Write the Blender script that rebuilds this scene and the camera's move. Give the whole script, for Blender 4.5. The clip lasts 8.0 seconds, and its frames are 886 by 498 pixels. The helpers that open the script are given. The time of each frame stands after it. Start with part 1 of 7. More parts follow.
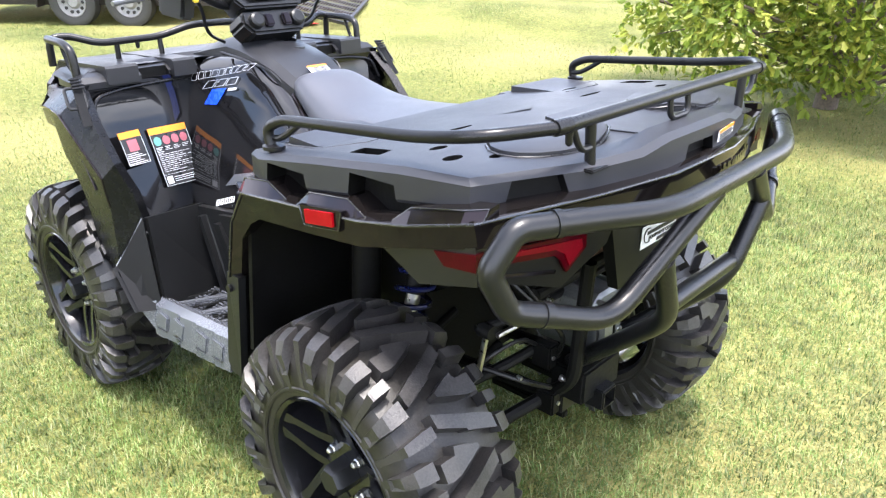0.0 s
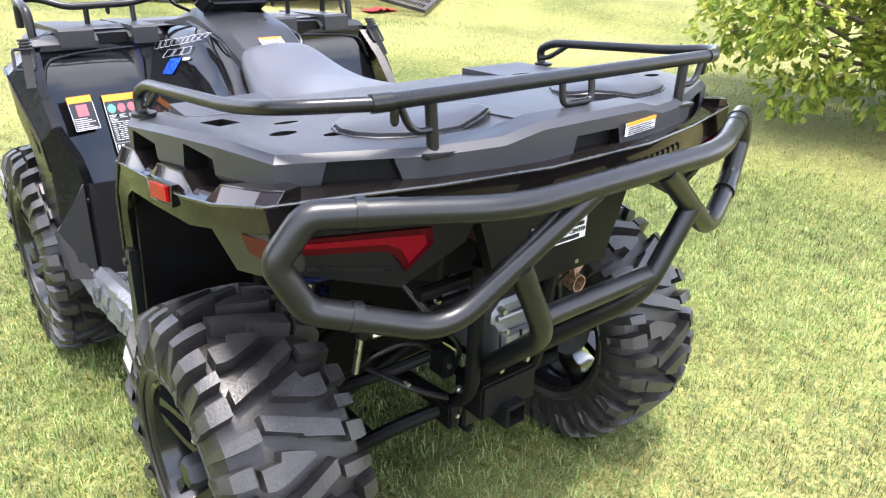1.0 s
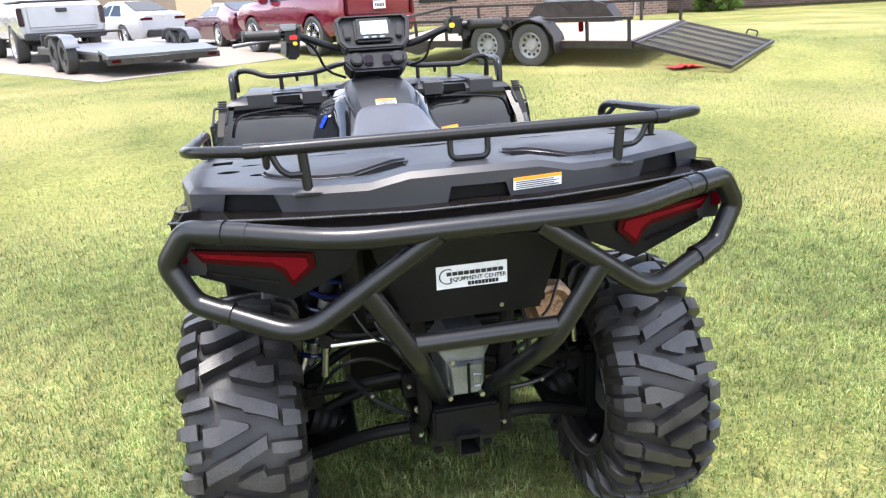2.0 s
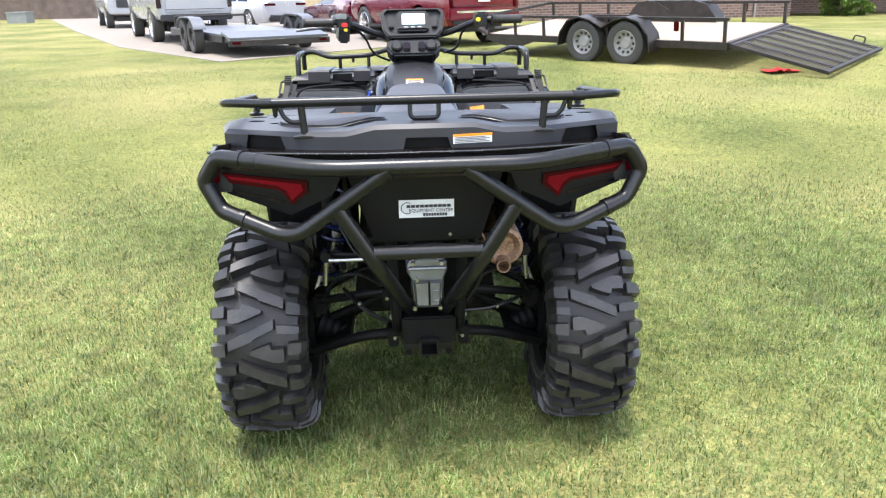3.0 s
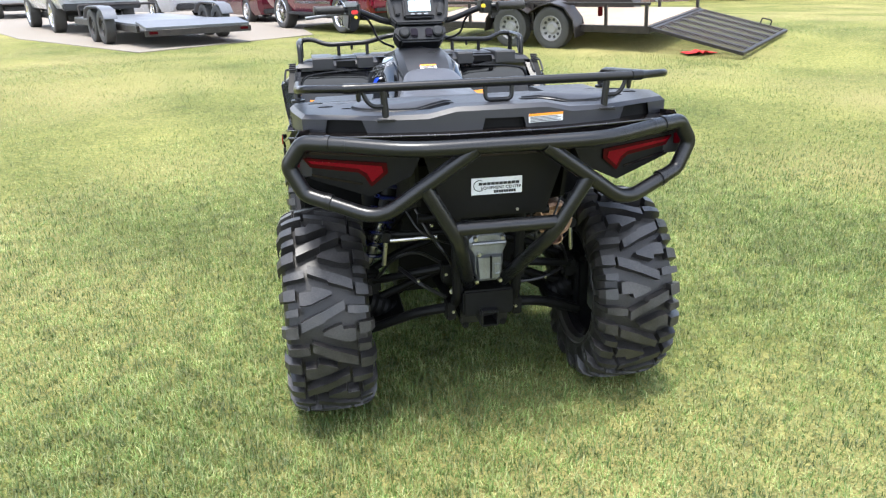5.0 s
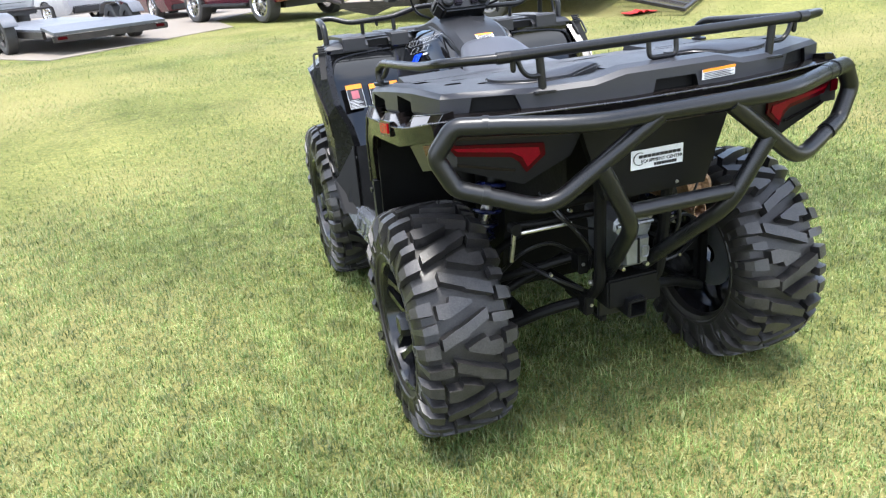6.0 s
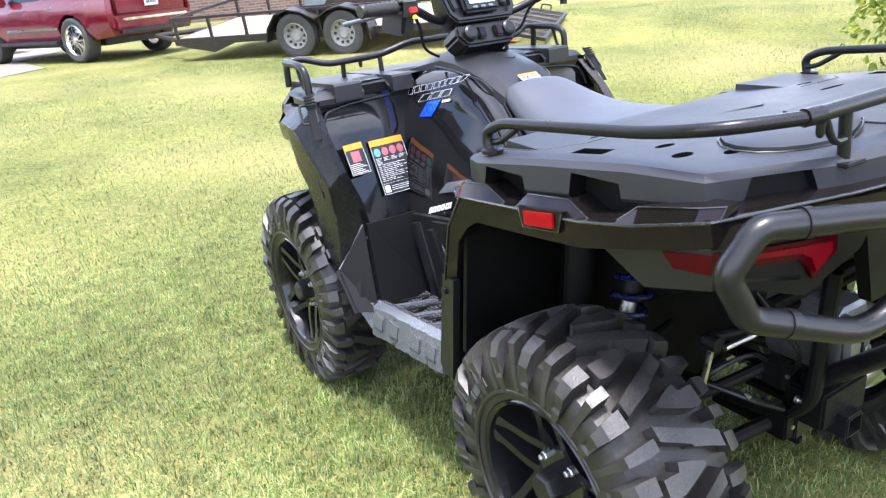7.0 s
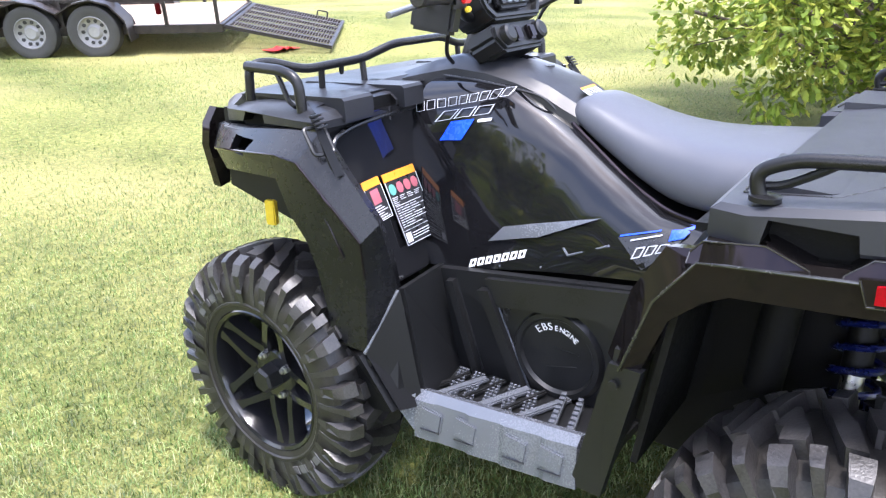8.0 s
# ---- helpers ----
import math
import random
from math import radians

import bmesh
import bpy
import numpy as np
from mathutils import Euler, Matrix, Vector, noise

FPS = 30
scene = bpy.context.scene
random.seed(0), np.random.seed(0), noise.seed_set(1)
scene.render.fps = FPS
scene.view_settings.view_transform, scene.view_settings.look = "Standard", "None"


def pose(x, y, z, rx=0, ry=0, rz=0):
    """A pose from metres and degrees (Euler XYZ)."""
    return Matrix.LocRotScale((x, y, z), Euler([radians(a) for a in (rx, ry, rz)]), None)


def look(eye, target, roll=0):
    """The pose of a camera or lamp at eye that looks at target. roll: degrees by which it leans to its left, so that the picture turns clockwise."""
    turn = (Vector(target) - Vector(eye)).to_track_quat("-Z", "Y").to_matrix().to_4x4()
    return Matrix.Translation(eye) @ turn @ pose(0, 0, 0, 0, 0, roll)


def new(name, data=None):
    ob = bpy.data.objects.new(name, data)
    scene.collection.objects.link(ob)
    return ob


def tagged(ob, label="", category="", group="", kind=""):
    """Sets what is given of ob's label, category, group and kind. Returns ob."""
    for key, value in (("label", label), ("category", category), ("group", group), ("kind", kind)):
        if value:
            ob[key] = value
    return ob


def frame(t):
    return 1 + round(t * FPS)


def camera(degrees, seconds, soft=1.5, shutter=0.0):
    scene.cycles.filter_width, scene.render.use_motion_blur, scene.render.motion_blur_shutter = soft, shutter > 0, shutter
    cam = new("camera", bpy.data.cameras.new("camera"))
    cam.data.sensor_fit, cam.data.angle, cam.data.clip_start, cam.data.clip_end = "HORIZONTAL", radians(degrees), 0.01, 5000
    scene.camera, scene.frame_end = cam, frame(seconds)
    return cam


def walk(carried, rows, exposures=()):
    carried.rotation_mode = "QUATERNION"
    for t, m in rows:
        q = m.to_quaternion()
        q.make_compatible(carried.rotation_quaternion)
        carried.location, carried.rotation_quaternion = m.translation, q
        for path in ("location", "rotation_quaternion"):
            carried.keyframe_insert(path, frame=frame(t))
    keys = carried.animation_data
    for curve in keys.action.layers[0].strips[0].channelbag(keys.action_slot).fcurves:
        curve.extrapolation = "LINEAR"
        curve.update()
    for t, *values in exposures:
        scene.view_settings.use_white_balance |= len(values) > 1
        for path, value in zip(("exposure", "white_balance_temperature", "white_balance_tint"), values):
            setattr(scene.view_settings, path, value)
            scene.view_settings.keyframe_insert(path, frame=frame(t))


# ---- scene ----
cam = camera(63.2, 8.0, soft=1.25)
PATH = [
    (0, (-1.265, -0.991, 1.324), (0.041, 0.301, 0.534), 0.1),
    (0.5, (-1.182, -1.09, 1.288), (0.039, 0.258, 0.455), -1.2),
    (1, (-0.887, -1.161, 1.274), (0.232, 0.285, 0.464), 1.5),
    (1.5, (-0.527, -1.372, 1.282), (0.307, 0.288, 0.54), -0.9),
    (2, (-0.275, -1.629, 1.302), (0.044, 0.231, 0.639), -2.8),
    (2.2, (-0.207, -1.75, 1.294), (0.034, 0.114, 0.61), -1.6),
    (3.3, (0.022, -2.247, 1.331), (0.035, -0.357, 0.679), -1.3),
    (3.5, (0.017, -2.32, 1.345), (0.029, -0.422, 0.713), -1.2),
    (4, (-0.143, -2.444, 1.325), (-0.018, -0.577, 0.62), -2.9),
    (4.2, (-0.209, -2.463, 1.308), (-0.022, -0.622, 0.549), -1.3),
    (5.3, (-0.56, -2.081, 1.324), (-0.239, -0.234, 0.627), -2.2),
    (5.5, (-0.673, -2.024, 1.315), (-0.313, -0.189, 0.604), -2.8),
    (6, (-0.927, -1.808, 1.281), (-0.458, -0.02, 0.519), -5.4),
    (6.5, (-1.11, -1.394, 1.295), (-0.458, 0.336, 0.532), -6.3),
    (7, (-1.301, -0.958, 1.297), (-0.397, 0.672, 0.571), -5.3),
    (7.5, (-1.399, -0.527, 1.279), (-0.231, 0.931, 0.566), -4.2),
    (8, (-1.549, -0.065, 1.268), (-0.113, 1.113, 0.527), -1.2),
]
EXPOSURES = [(0.0, 2.36, 6580, 14), (1.2, 2.32, 6640, 14), (2.0, 2.10, 6620, 13), (3.5, 1.86, 6510, 10), (5.5, 1.84, 6500, 9), (6.5, 2.04, 6350, 12), (7.0, 2.18, 6300, 15), (8.0, 2.31, 6150, 18)]
walk(cam, [(t, look(eye, target, roll)) for t, eye, target, roll in PATH], EXPOSURES)
from mathutils.bvhtree import BVHTree

# ---- world, sun, exposure ----
SUN_EL, SUN_AZ = 80.0, 210.0
world = bpy.data.worlds.new("sky")
scene.world = world
world.use_nodes = True
wn = world.node_tree
sky = wn.nodes.new("ShaderNodeTexSky")
sky.sky_type = "NISHITA"
sky.sun_disc = False
sky.sun_elevation, sky.sun_rotation = radians(SUN_EL), radians(SUN_AZ)
sky.air_density, sky.dust_density, sky.ozone_density = 1.0, 1.8, 1.0
wn.nodes["Background"].inputs["Strength"].default_value = 0.15
# fair-weather cloud all over the sky
cloud = wn.nodes.new("ShaderNodeTexNoise")
cloud.inputs["Scale"].default_value, cloud.inputs["Detail"].default_value, cloud.inputs["Roughness"].default_value = 2.6, 7, 0.55
cover = wn.nodes.new("ShaderNodeMapRange")
cover.interpolation_type = "SMOOTHSTEP"
cover.inputs["From Min"].default_value, cover.inputs["From Max"].default_value = 0.38, 0.62
cover.inputs["To Max"].default_value = 0.85
grey = wn.nodes.new("ShaderNodeRGBToBW")
white = wn.nodes.new("ShaderNodeMixRGB")
white.blend_type = "MULTIPLY"
white.inputs[0].default_value, white.inputs[2].default_value = 1.0, (2.15, 2.25, 2.5, 1)
over = wn.nodes.new("ShaderNodeMixRGB")
wn.links.new(sky.outputs[0], grey.inputs[0])
wn.links.new(grey.outputs[0], white.inputs[1])
wn.links.new(cloud.outputs["Fac"], cover.inputs["Value"])
wn.links.new(cover.outputs["Result"], over.inputs[0])
wn.links.new(sky.outputs[0], over.inputs[1])
wn.links.new(white.outputs[0], over.inputs[2])
wn.links.new(over.outputs[0], wn.nodes["Background"].inputs["Color"])
sun_data = bpy.data.lights.new("sun", "SUN")
sun_data.energy, sun_data.angle, sun_data.color = 1.6, radians(7.0), (1.0, 0.965, 0.90)
sun_dir = Vector((math.sin(radians(SUN_AZ)) * math.cos(radians(SUN_EL)), math.cos(radians(SUN_AZ)) * math.cos(radians(SUN_EL)), math.sin(radians(SUN_EL))))
sun = new("sun", sun_data)
sun.matrix_world = look(sun_dir * 50, (0, 0, 0))


# ---- materials ----
def mat(name, color, rough=0.5, metal=0.0, var=0.18, scale=6.0, fine=90.0, bump=0.08, coat=0.0, rvar=0.12, tint=None, spec=0.5, dist=0.002):
    """A surface with colour, gloss and relief varying at two sizes."""
    m = bpy.data.materials.new(name)
    m.use_nodes = True
    nt = m.node_tree
    b = nt.nodes["Principled BSDF"]
    tc = nt.nodes.new("ShaderNodeTexCoord")
    big, small = nt.nodes.new("ShaderNodeTexNoise"), nt.nodes.new("ShaderNodeTexNoise")
    for n, s, d in ((big, scale, 5), (small, fine, 3)):
        n.inputs["Scale"].default_value, n.inputs["Detail"].default_value = s, d
        nt.links.new(tc.outputs["Object"], n.inputs["Vector"])
    add = nt.nodes.new("ShaderNodeMath")
    add.operation = "MULTIPLY_ADD"
    nt.links.new(small.outputs["Fac"], add.inputs[0])
    add.inputs[1].default_value = 0.5
    half = nt.nodes.new("ShaderNodeMath")
    half.operation = "MULTIPLY"
    half.inputs[1].default_value = 0.5
    nt.links.new(big.outputs["Fac"], half.inputs[0])
    nt.links.new(half.outputs[0], add.inputs[2])
    ramp = nt.nodes.new("ShaderNodeValToRGB")
    c2 = tint or color
    ramp.color_ramp.elements[0].position, ramp.color_ramp.elements[1].position = 0.35, 0.65
    ramp.color_ramp.elements[0].color = (*[v * (1 - var) for v in color], 1)
    ramp.color_ramp.elements[1].color = (*[min(1, v * (1 + var)) for v in c2], 1)
    nt.links.new(add.outputs[0], ramp.inputs["Fac"])
    nt.links.new(ramp.outputs["Color"], b.inputs["Base Color"])
    mr = nt.nodes.new("ShaderNodeMapRange")
    mr.inputs["From Min"].default_value, mr.inputs["From Max"].default_value = 0.3, 0.7
    mr.inputs["To Min"].default_value, mr.inputs["To Max"].default_value = max(0.02, rough - rvar), min(1, rough + rvar)
    nt.links.new(add.outputs[0], mr.inputs["Value"])
    nt.links.new(mr.outputs["Result"], b.inputs["Roughness"])
    b.inputs["Metallic"].default_value = metal
    b.inputs["Coat Weight"].default_value = coat
    b.inputs["Coat Roughness"].default_value = 0.04
    b.inputs["Specular IOR Level"].default_value = spec
    if bump:
        bp = nt.nodes.new("ShaderNodeBump")
        bp.inputs["Strength"].default_value, bp.inputs["Distance"].default_value = bump, dist
        nt.links.new(small.outputs["Fac"], bp.inputs["Height"])
        nt.links.new(bp.outputs["Normal"], b.inputs["Normal"])
    return m


def glow(name, color, strength):
    m = mat(name, color, 0.2, var=0.02, bump=0)
    b = m.node_tree.nodes["Principled BSDF"]
    b.inputs["Emission Color"].default_value, b.inputs["Emission Strength"].default_value = (*color, 1), strength
    return m


GLOSS = mat("black_gloss_plastic", (0.0062, 0.0052, 0.0050), 0.06, var=0.2, scale=3, fine=40, bump=0.004, rvar=0.012, spec=0.26)
GLOSS.node_tree.nodes["Principled BSDF"].inputs["Specular Tint"].default_value = (0.94, 0.80, 1.0, 1)
BODYGLOSS = mat("black_body_gloss", (0.0052, 0.0052, 0.006), 0.05, var=0.2, scale=3, fine=40, bump=0.004, rvar=0.012, spec=0.5)
FENDERGLOSS = mat("satin_black_fender_plastic", (0.0065, 0.0066, 0.0075), 0.27, var=0.25, scale=5, fine=60, bump=0.01, rvar=0.06, spec=0.36)
# shinier, slightly paler bars added on fender edges to draw their highlight lines
EDGE = mat("polished_black_edge", (0.012, 0.012, 0.013), 0.22, var=0.4, scale=18, fine=80, bump=0.01, rvar=0.12, spec=1.0)
PLASTIC = mat("black_textured_plastic", (0.008, 0.0083, 0.009), 0.36, spec=0.38, var=0.2, fine=700, bump=0.15, dist=0.0006)
BLACKPLASTIC = mat("deep_black_plastic", (0.004, 0.004, 0.0042), 0.42, spec=0.2, var=0.2, fine=700, bump=0.12, dist=0.0006)
DECK = mat("dark_grey_rack_plastic", (0.021, 0.022, 0.027), 0.44, spec=0.45, var=0.2, fine=800, bump=0.25, dist=0.0005)
FRONTDECK = mat("black_front_rack_plastic", (0.014, 0.0145, 0.017), 0.36, spec=0.4, var=0.2, fine=800, bump=0.2, dist=0.0005)
STEP = mat("grey_step_plastic", (0.075, 0.081, 0.094), 0.24, spec=0.9, var=0.06, fine=300, bump=0.06, dist=0.0006)
SEAT = mat("grey_seat_vinyl", (0.055, 0.058, 0.070), 0.42, var=0.1, fine=600, bump=0.3, dist=0.0007)
RUBBER = mat("tyre_rubber", (0.012, 0.0118, 0.0125), 0.40, var=0.45, scale=16, fine=240, bump=0.30, rvar=0.12, tint=(0.026, 0.024, 0.0235), spec=0.58)
POWDER = mat("black_powder_coat", (0.0065, 0.0068, 0.0076), 0.29, var=0.15, fine=1400, bump=0.3, dist=0.0003, rvar=0.05, spec=0.42)
TUBE = mat("satin_black_steel", (0.007, 0.007, 0.0078), 0.32, spec=0.34, var=0.2, fine=900, bump=0.2, dist=0.0004)
# underbody steel; also blackens slot walls and sheets in place of shade
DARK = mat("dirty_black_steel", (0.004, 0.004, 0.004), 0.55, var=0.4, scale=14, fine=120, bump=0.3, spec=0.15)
RIM = mat("satin_black_alloy", (0.008, 0.008, 0.009), 0.14, var=0.2, fine=300, bump=0.03, spec=0.4, coat=0.2, rvar=0.05)
ALU = mat("cast_aluminium", (0.21, 0.22, 0.23), 0.38, 0.7, var=0.2, scale=20, fine=260, bump=0.4)
STEEL = mat("zinc_bolt_steel", (0.50, 0.49, 0.47), 0.32, 1.0, var=0.15, bump=0.1)
RED = mat("red_lens_plastic", (0.13, 0.001, 0.006), 0.25, spec=0.12, var=0.15, scale=25, fine=260, bump=0.0, rvar=0.03)
DARKRED = mat("dark_red_lens_plastic", (0.042, 0.0008, 0.003), 0.12, spec=0.10, var=0.15, scale=25, fine=260, bump=0.0, rvar=0.03)
REFLECT = mat("red_reflector", (0.26, 0.002, 0.006), 0.2, var=0.15, scale=30, fine=500, bump=0.2, spec=0.15)
BLUE = mat("blue_spring_paint", (0.002, 0.005, 0.045), 0.3, var=0.2, coat=0.3)
DECALBLUE = mat("blue_decal", (0.01, 0.07, 0.75), 0.25, var=0.12, bump=0, coat=0.4)
MARK = mat("silver_white_decal", (0.33, 0.34, 0.37), 0.35, var=0.06, bump=0.02)
WHITE = mat("white_decal", (0.72, 0.73, 0.74), 0.35, var=0.06, bump=0.02)
ORANGE = mat("orange_decal", (0.80, 0.26, 0.02), 0.35, var=0.08, bump=0.02)
LABELBLACK = mat("black_label_film", (0.014, 0.014, 0.015), 0.3, var=0.1, bump=0.02)
MAROON = mat("maroon_pictogram", (0.36, 0.10, 0.12), 0.35, var=0.1, bump=0.02)
TEAL = mat("teal_pictogram", (0.10, 0.30, 0.26), 0.35, var=0.1, bump=0.02)
INK = mat("black_ink", (0.015, 0.015, 0.02), 0.4, var=0.1, bump=0.0)
RUST = mat("heat_tinted_steel", (0.24, 0.13, 0.08), 0.5, 0.5, var=0.45, scale=18, fine=140, bump=0.25, tint=(0.34, 0.22, 0.15))
SCREEN = glow("lit_display", (0.50, 0.66, 0.72), 0.22)
YELLOW = mat("yellow_plastic", (0.72, 0.52, 0.03), 0.4, var=0.1)
REDPAINT = mat("red_switch_plastic", (0.6, 0.02, 0.02), 0.35, var=0.1)


# ---- shape helpers ----
def part(name, bm, material, parent=None, label="", smooth=32):
    """Link a bmesh as one mesh object under a thing or a part."""
    me = bpy.data.meshes.new(name)
    bmesh.ops.recalc_face_normals(bm, faces=bm.faces)
    bm.to_mesh(me)
    bm.free()
    me.materials.append(material)
    if smooth:
        me.polygons.foreach_set("use_smooth", [True] * len(me.polygons))
        me.set_sharp_from_angle(angle=radians(smooth))
    ob = new(name, me)
    ob.parent = parent
    if label:
        ob["label"] = label
    return ob


def again(ob, parent, m=None):
    """One more piece on the same mesh."""
    o = new(ob.name.split(".")[0], ob.data)
    o.parent = parent
    if m is not None:
        o.matrix_basis = m
    return o


def raw(name, verts, faces, material, parent=None, smooth=0):
    me = bpy.data.meshes.new(name)
    me.from_pydata(verts, [], faces)
    me.materials.append(material)
    if smooth:
        me.polygons.foreach_set("use_smooth", [True] * len(me.polygons))
        me.set_sharp_from_angle(angle=radians(smooth))
    ob = new(name, me)
    ob.parent = parent
    return ob


def soft(bm, w, seg=2, least=25):
    edges = [e for e in bm.edges if len(e.link_faces) == 2 and e.calc_face_angle(0) > radians(least)]
    if edges:
        bmesh.ops.bevel(bm, geom=edges, offset=w, segments=seg, affect="EDGES", clamp_overlap=True)
    return bm


def box(bm, c, s, rot=(0, 0, 0)):
    r = bmesh.ops.create_cube(bm, size=1)
    m = Matrix.LocRotScale(c, Euler([radians(a) for a in rot]), s)
    bmesh.ops.transform(bm, matrix=m, verts=r["verts"])
    return bm


def block(c, s, rot=(0, 0, 0), bev=0.0, seg=2):
    bm = box(bmesh.new(), c, s, rot)
    return soft(bm, bev, seg) if bev else bm


def loft(bm, rings, cap=True):
    """Skin closed rings of equal length."""
    vs = [[bm.verts.new(p) for p in ring] for ring in rings]
    n = len(rings[0])
    for a, b in zip(vs, vs[1:]):
        for i in range(n):
            bm.faces.new((a[i], a[(i + 1) % n], b[(i + 1) % n], b[i]))
    if cap:
        bm.faces.new(vs[0][::-1])
        bm.faces.new(vs[-1])
    return bm


def prism(bm, poly, axis, a, b):
    """Extrude a polygon of two coordinates along an axis from a to b."""
    put = {"x": lambda u, v, w: (w, u, v), "y": lambda u, v, w: (u, w, v), "z": lambda u, v, w: (u, v, w)}[axis]
    return loft(bm, [[put(u, v, a) for u, v in poly], [put(u, v, b) for u, v in poly]])


def slab(bm, quad, thick):
    """A plate: a polygon in space thickened against its normal."""
    p = [Vector(q) for q in quad]
    n = sum(((p[i] - p[0]).cross(p[i + 1] - p[0]) for i in range(1, len(p) - 1)), Vector()).normalized()
    return loft(bm, [p, [q - n * thick for q in p]])


def fillet(pts, r, k=5):
    pts = [Vector(p) for p in pts]
    out = [pts[0]]
    for a, b, c in zip(pts, pts[1:], pts[2:]):
        u, v = (a - b), (c - b)
        d = min(r, u.length * 0.49, v.length * 0.49)
        p, q = b + u.normalized() * d, b + v.normalized() * d
        for i in range(k + 1):
            t = i / k
            out.append(p * (1 - t) ** 2 + b * 2 * t * (1 - t) + q * t * t)
    out.append(pts[-1])
    return out


def tube(bm, pts, r, n=12, bend=0.03, k=5):
    """A round bar along a line with rounded corners."""
    line = fillet(pts, bend, k) if bend and len(pts) > 2 else [Vector(p) for p in pts]
    rings, side = [], None
    for i, p in enumerate(line):
        d = (line[min(i + 1, len(line) - 1)] - line[max(i - 1, 0)]).normalized()
        if side is None:
            side = d.cross(Vector((0, 0, 1)) if abs(d.z) < 0.9 else Vector((1, 0, 0))).normalized()
        side = (side - d * side.dot(d)).normalized()
        up = d.cross(side)
        rings.append([p + (side * math.cos(2 * math.pi * j / n) + up * math.sin(2 * math.pi * j / n)) * r for j in range(n)])
    return loft(bm, rings)


def bar(pts, r, n=12, bend=0.03, k=5):
    return tube(bmesh.new(), pts, r, n, bend, k)


def lathe(bm, profile, n=32, axis="x", c=(0, 0, 0), closed=False):
    """Turn a profile of (along, radius) about an axis."""
    put = {"x": lambda u, a, b: (u, a, b), "y": lambda u, a, b: (a, u, b), "z": lambda u, a, b: (a, b, u)}[axis]
    rows = []
    for u, r in profile:
        rows.append([bm.verts.new(Vector(put(u, r * math.cos(2 * math.pi * j / n), r * math.sin(2 * math.pi * j / n))) + Vector(c)) for j in range(n)])
    pairs = list(zip(rows, rows[1:])) + ([(rows[-1], rows[0])] if closed else [])
    for a, b in pairs:
        for j in range(n):
            bm.faces.new((a[j], a[(j + 1) % n], b[(j + 1) % n], b[j]))
    if not closed:
        bm.faces.new(rows[0][::-1])
        bm.faces.new(rows[-1])
    return bm


def cut(ob, cutters, lining=None):
    """Take the given bmeshes out of ob's mesh for good; lining: the material of the faces so made."""
    for bm in cutters:
        bmesh.ops.recalc_face_normals(bm, faces=bm.faces)
        me = bpy.data.meshes.new("cutter")
        bm.to_mesh(me)
        bm.free()
        if lining:
            me.materials.append(lining)
        tool = new("cutter", me)
        tool.parent = ob.parent
        mod = ob.modifiers.new("cut", "BOOLEAN")
        mod.object, mod.operation, mod.solver, mod.material_mode = tool, "DIFFERENCE", "EXACT", "TRANSFER" if lining else "INDEX"
        bpy.context.view_layer.update()
        done = bpy.data.meshes.new_from_object(ob.evaluated_get(bpy.context.evaluated_depsgraph_get()))
        ob.modifiers.clear()
        if len(done.vertices) > 0.6 * len(ob.data.vertices):
            ob.data = done
        bpy.data.objects.remove(tool)
    ob.data.polygons.foreach_set("use_smooth", [True] * len(ob.data.polygons))
    ob.data.set_sharp_from_angle(angle=radians(30))
    return ob


def mirrored(pts, s):
    return [(p[0] * s, p[1], p[2]) for p in pts]


def smoothstep(a, b, v):
    t = min(1, max(0, (v - a) / (b - a)))
    return t * t * (3 - 2 * t)


def ground_z(x, y):
    """Height of the lawn: a gentle rise, and a low bank beyond the trailer."""
    far = (x - 4.46) * 0.758 + (y - 8.60) * 0.652
    bank = smoothstep(-0.3, 2.3, far) * smoothstep(14.0, 6.0, far) * smoothstep(1.5, 4.5, x)
    return 0.17 * smoothstep(3.0, 10.0, y) + 0.20 * bank

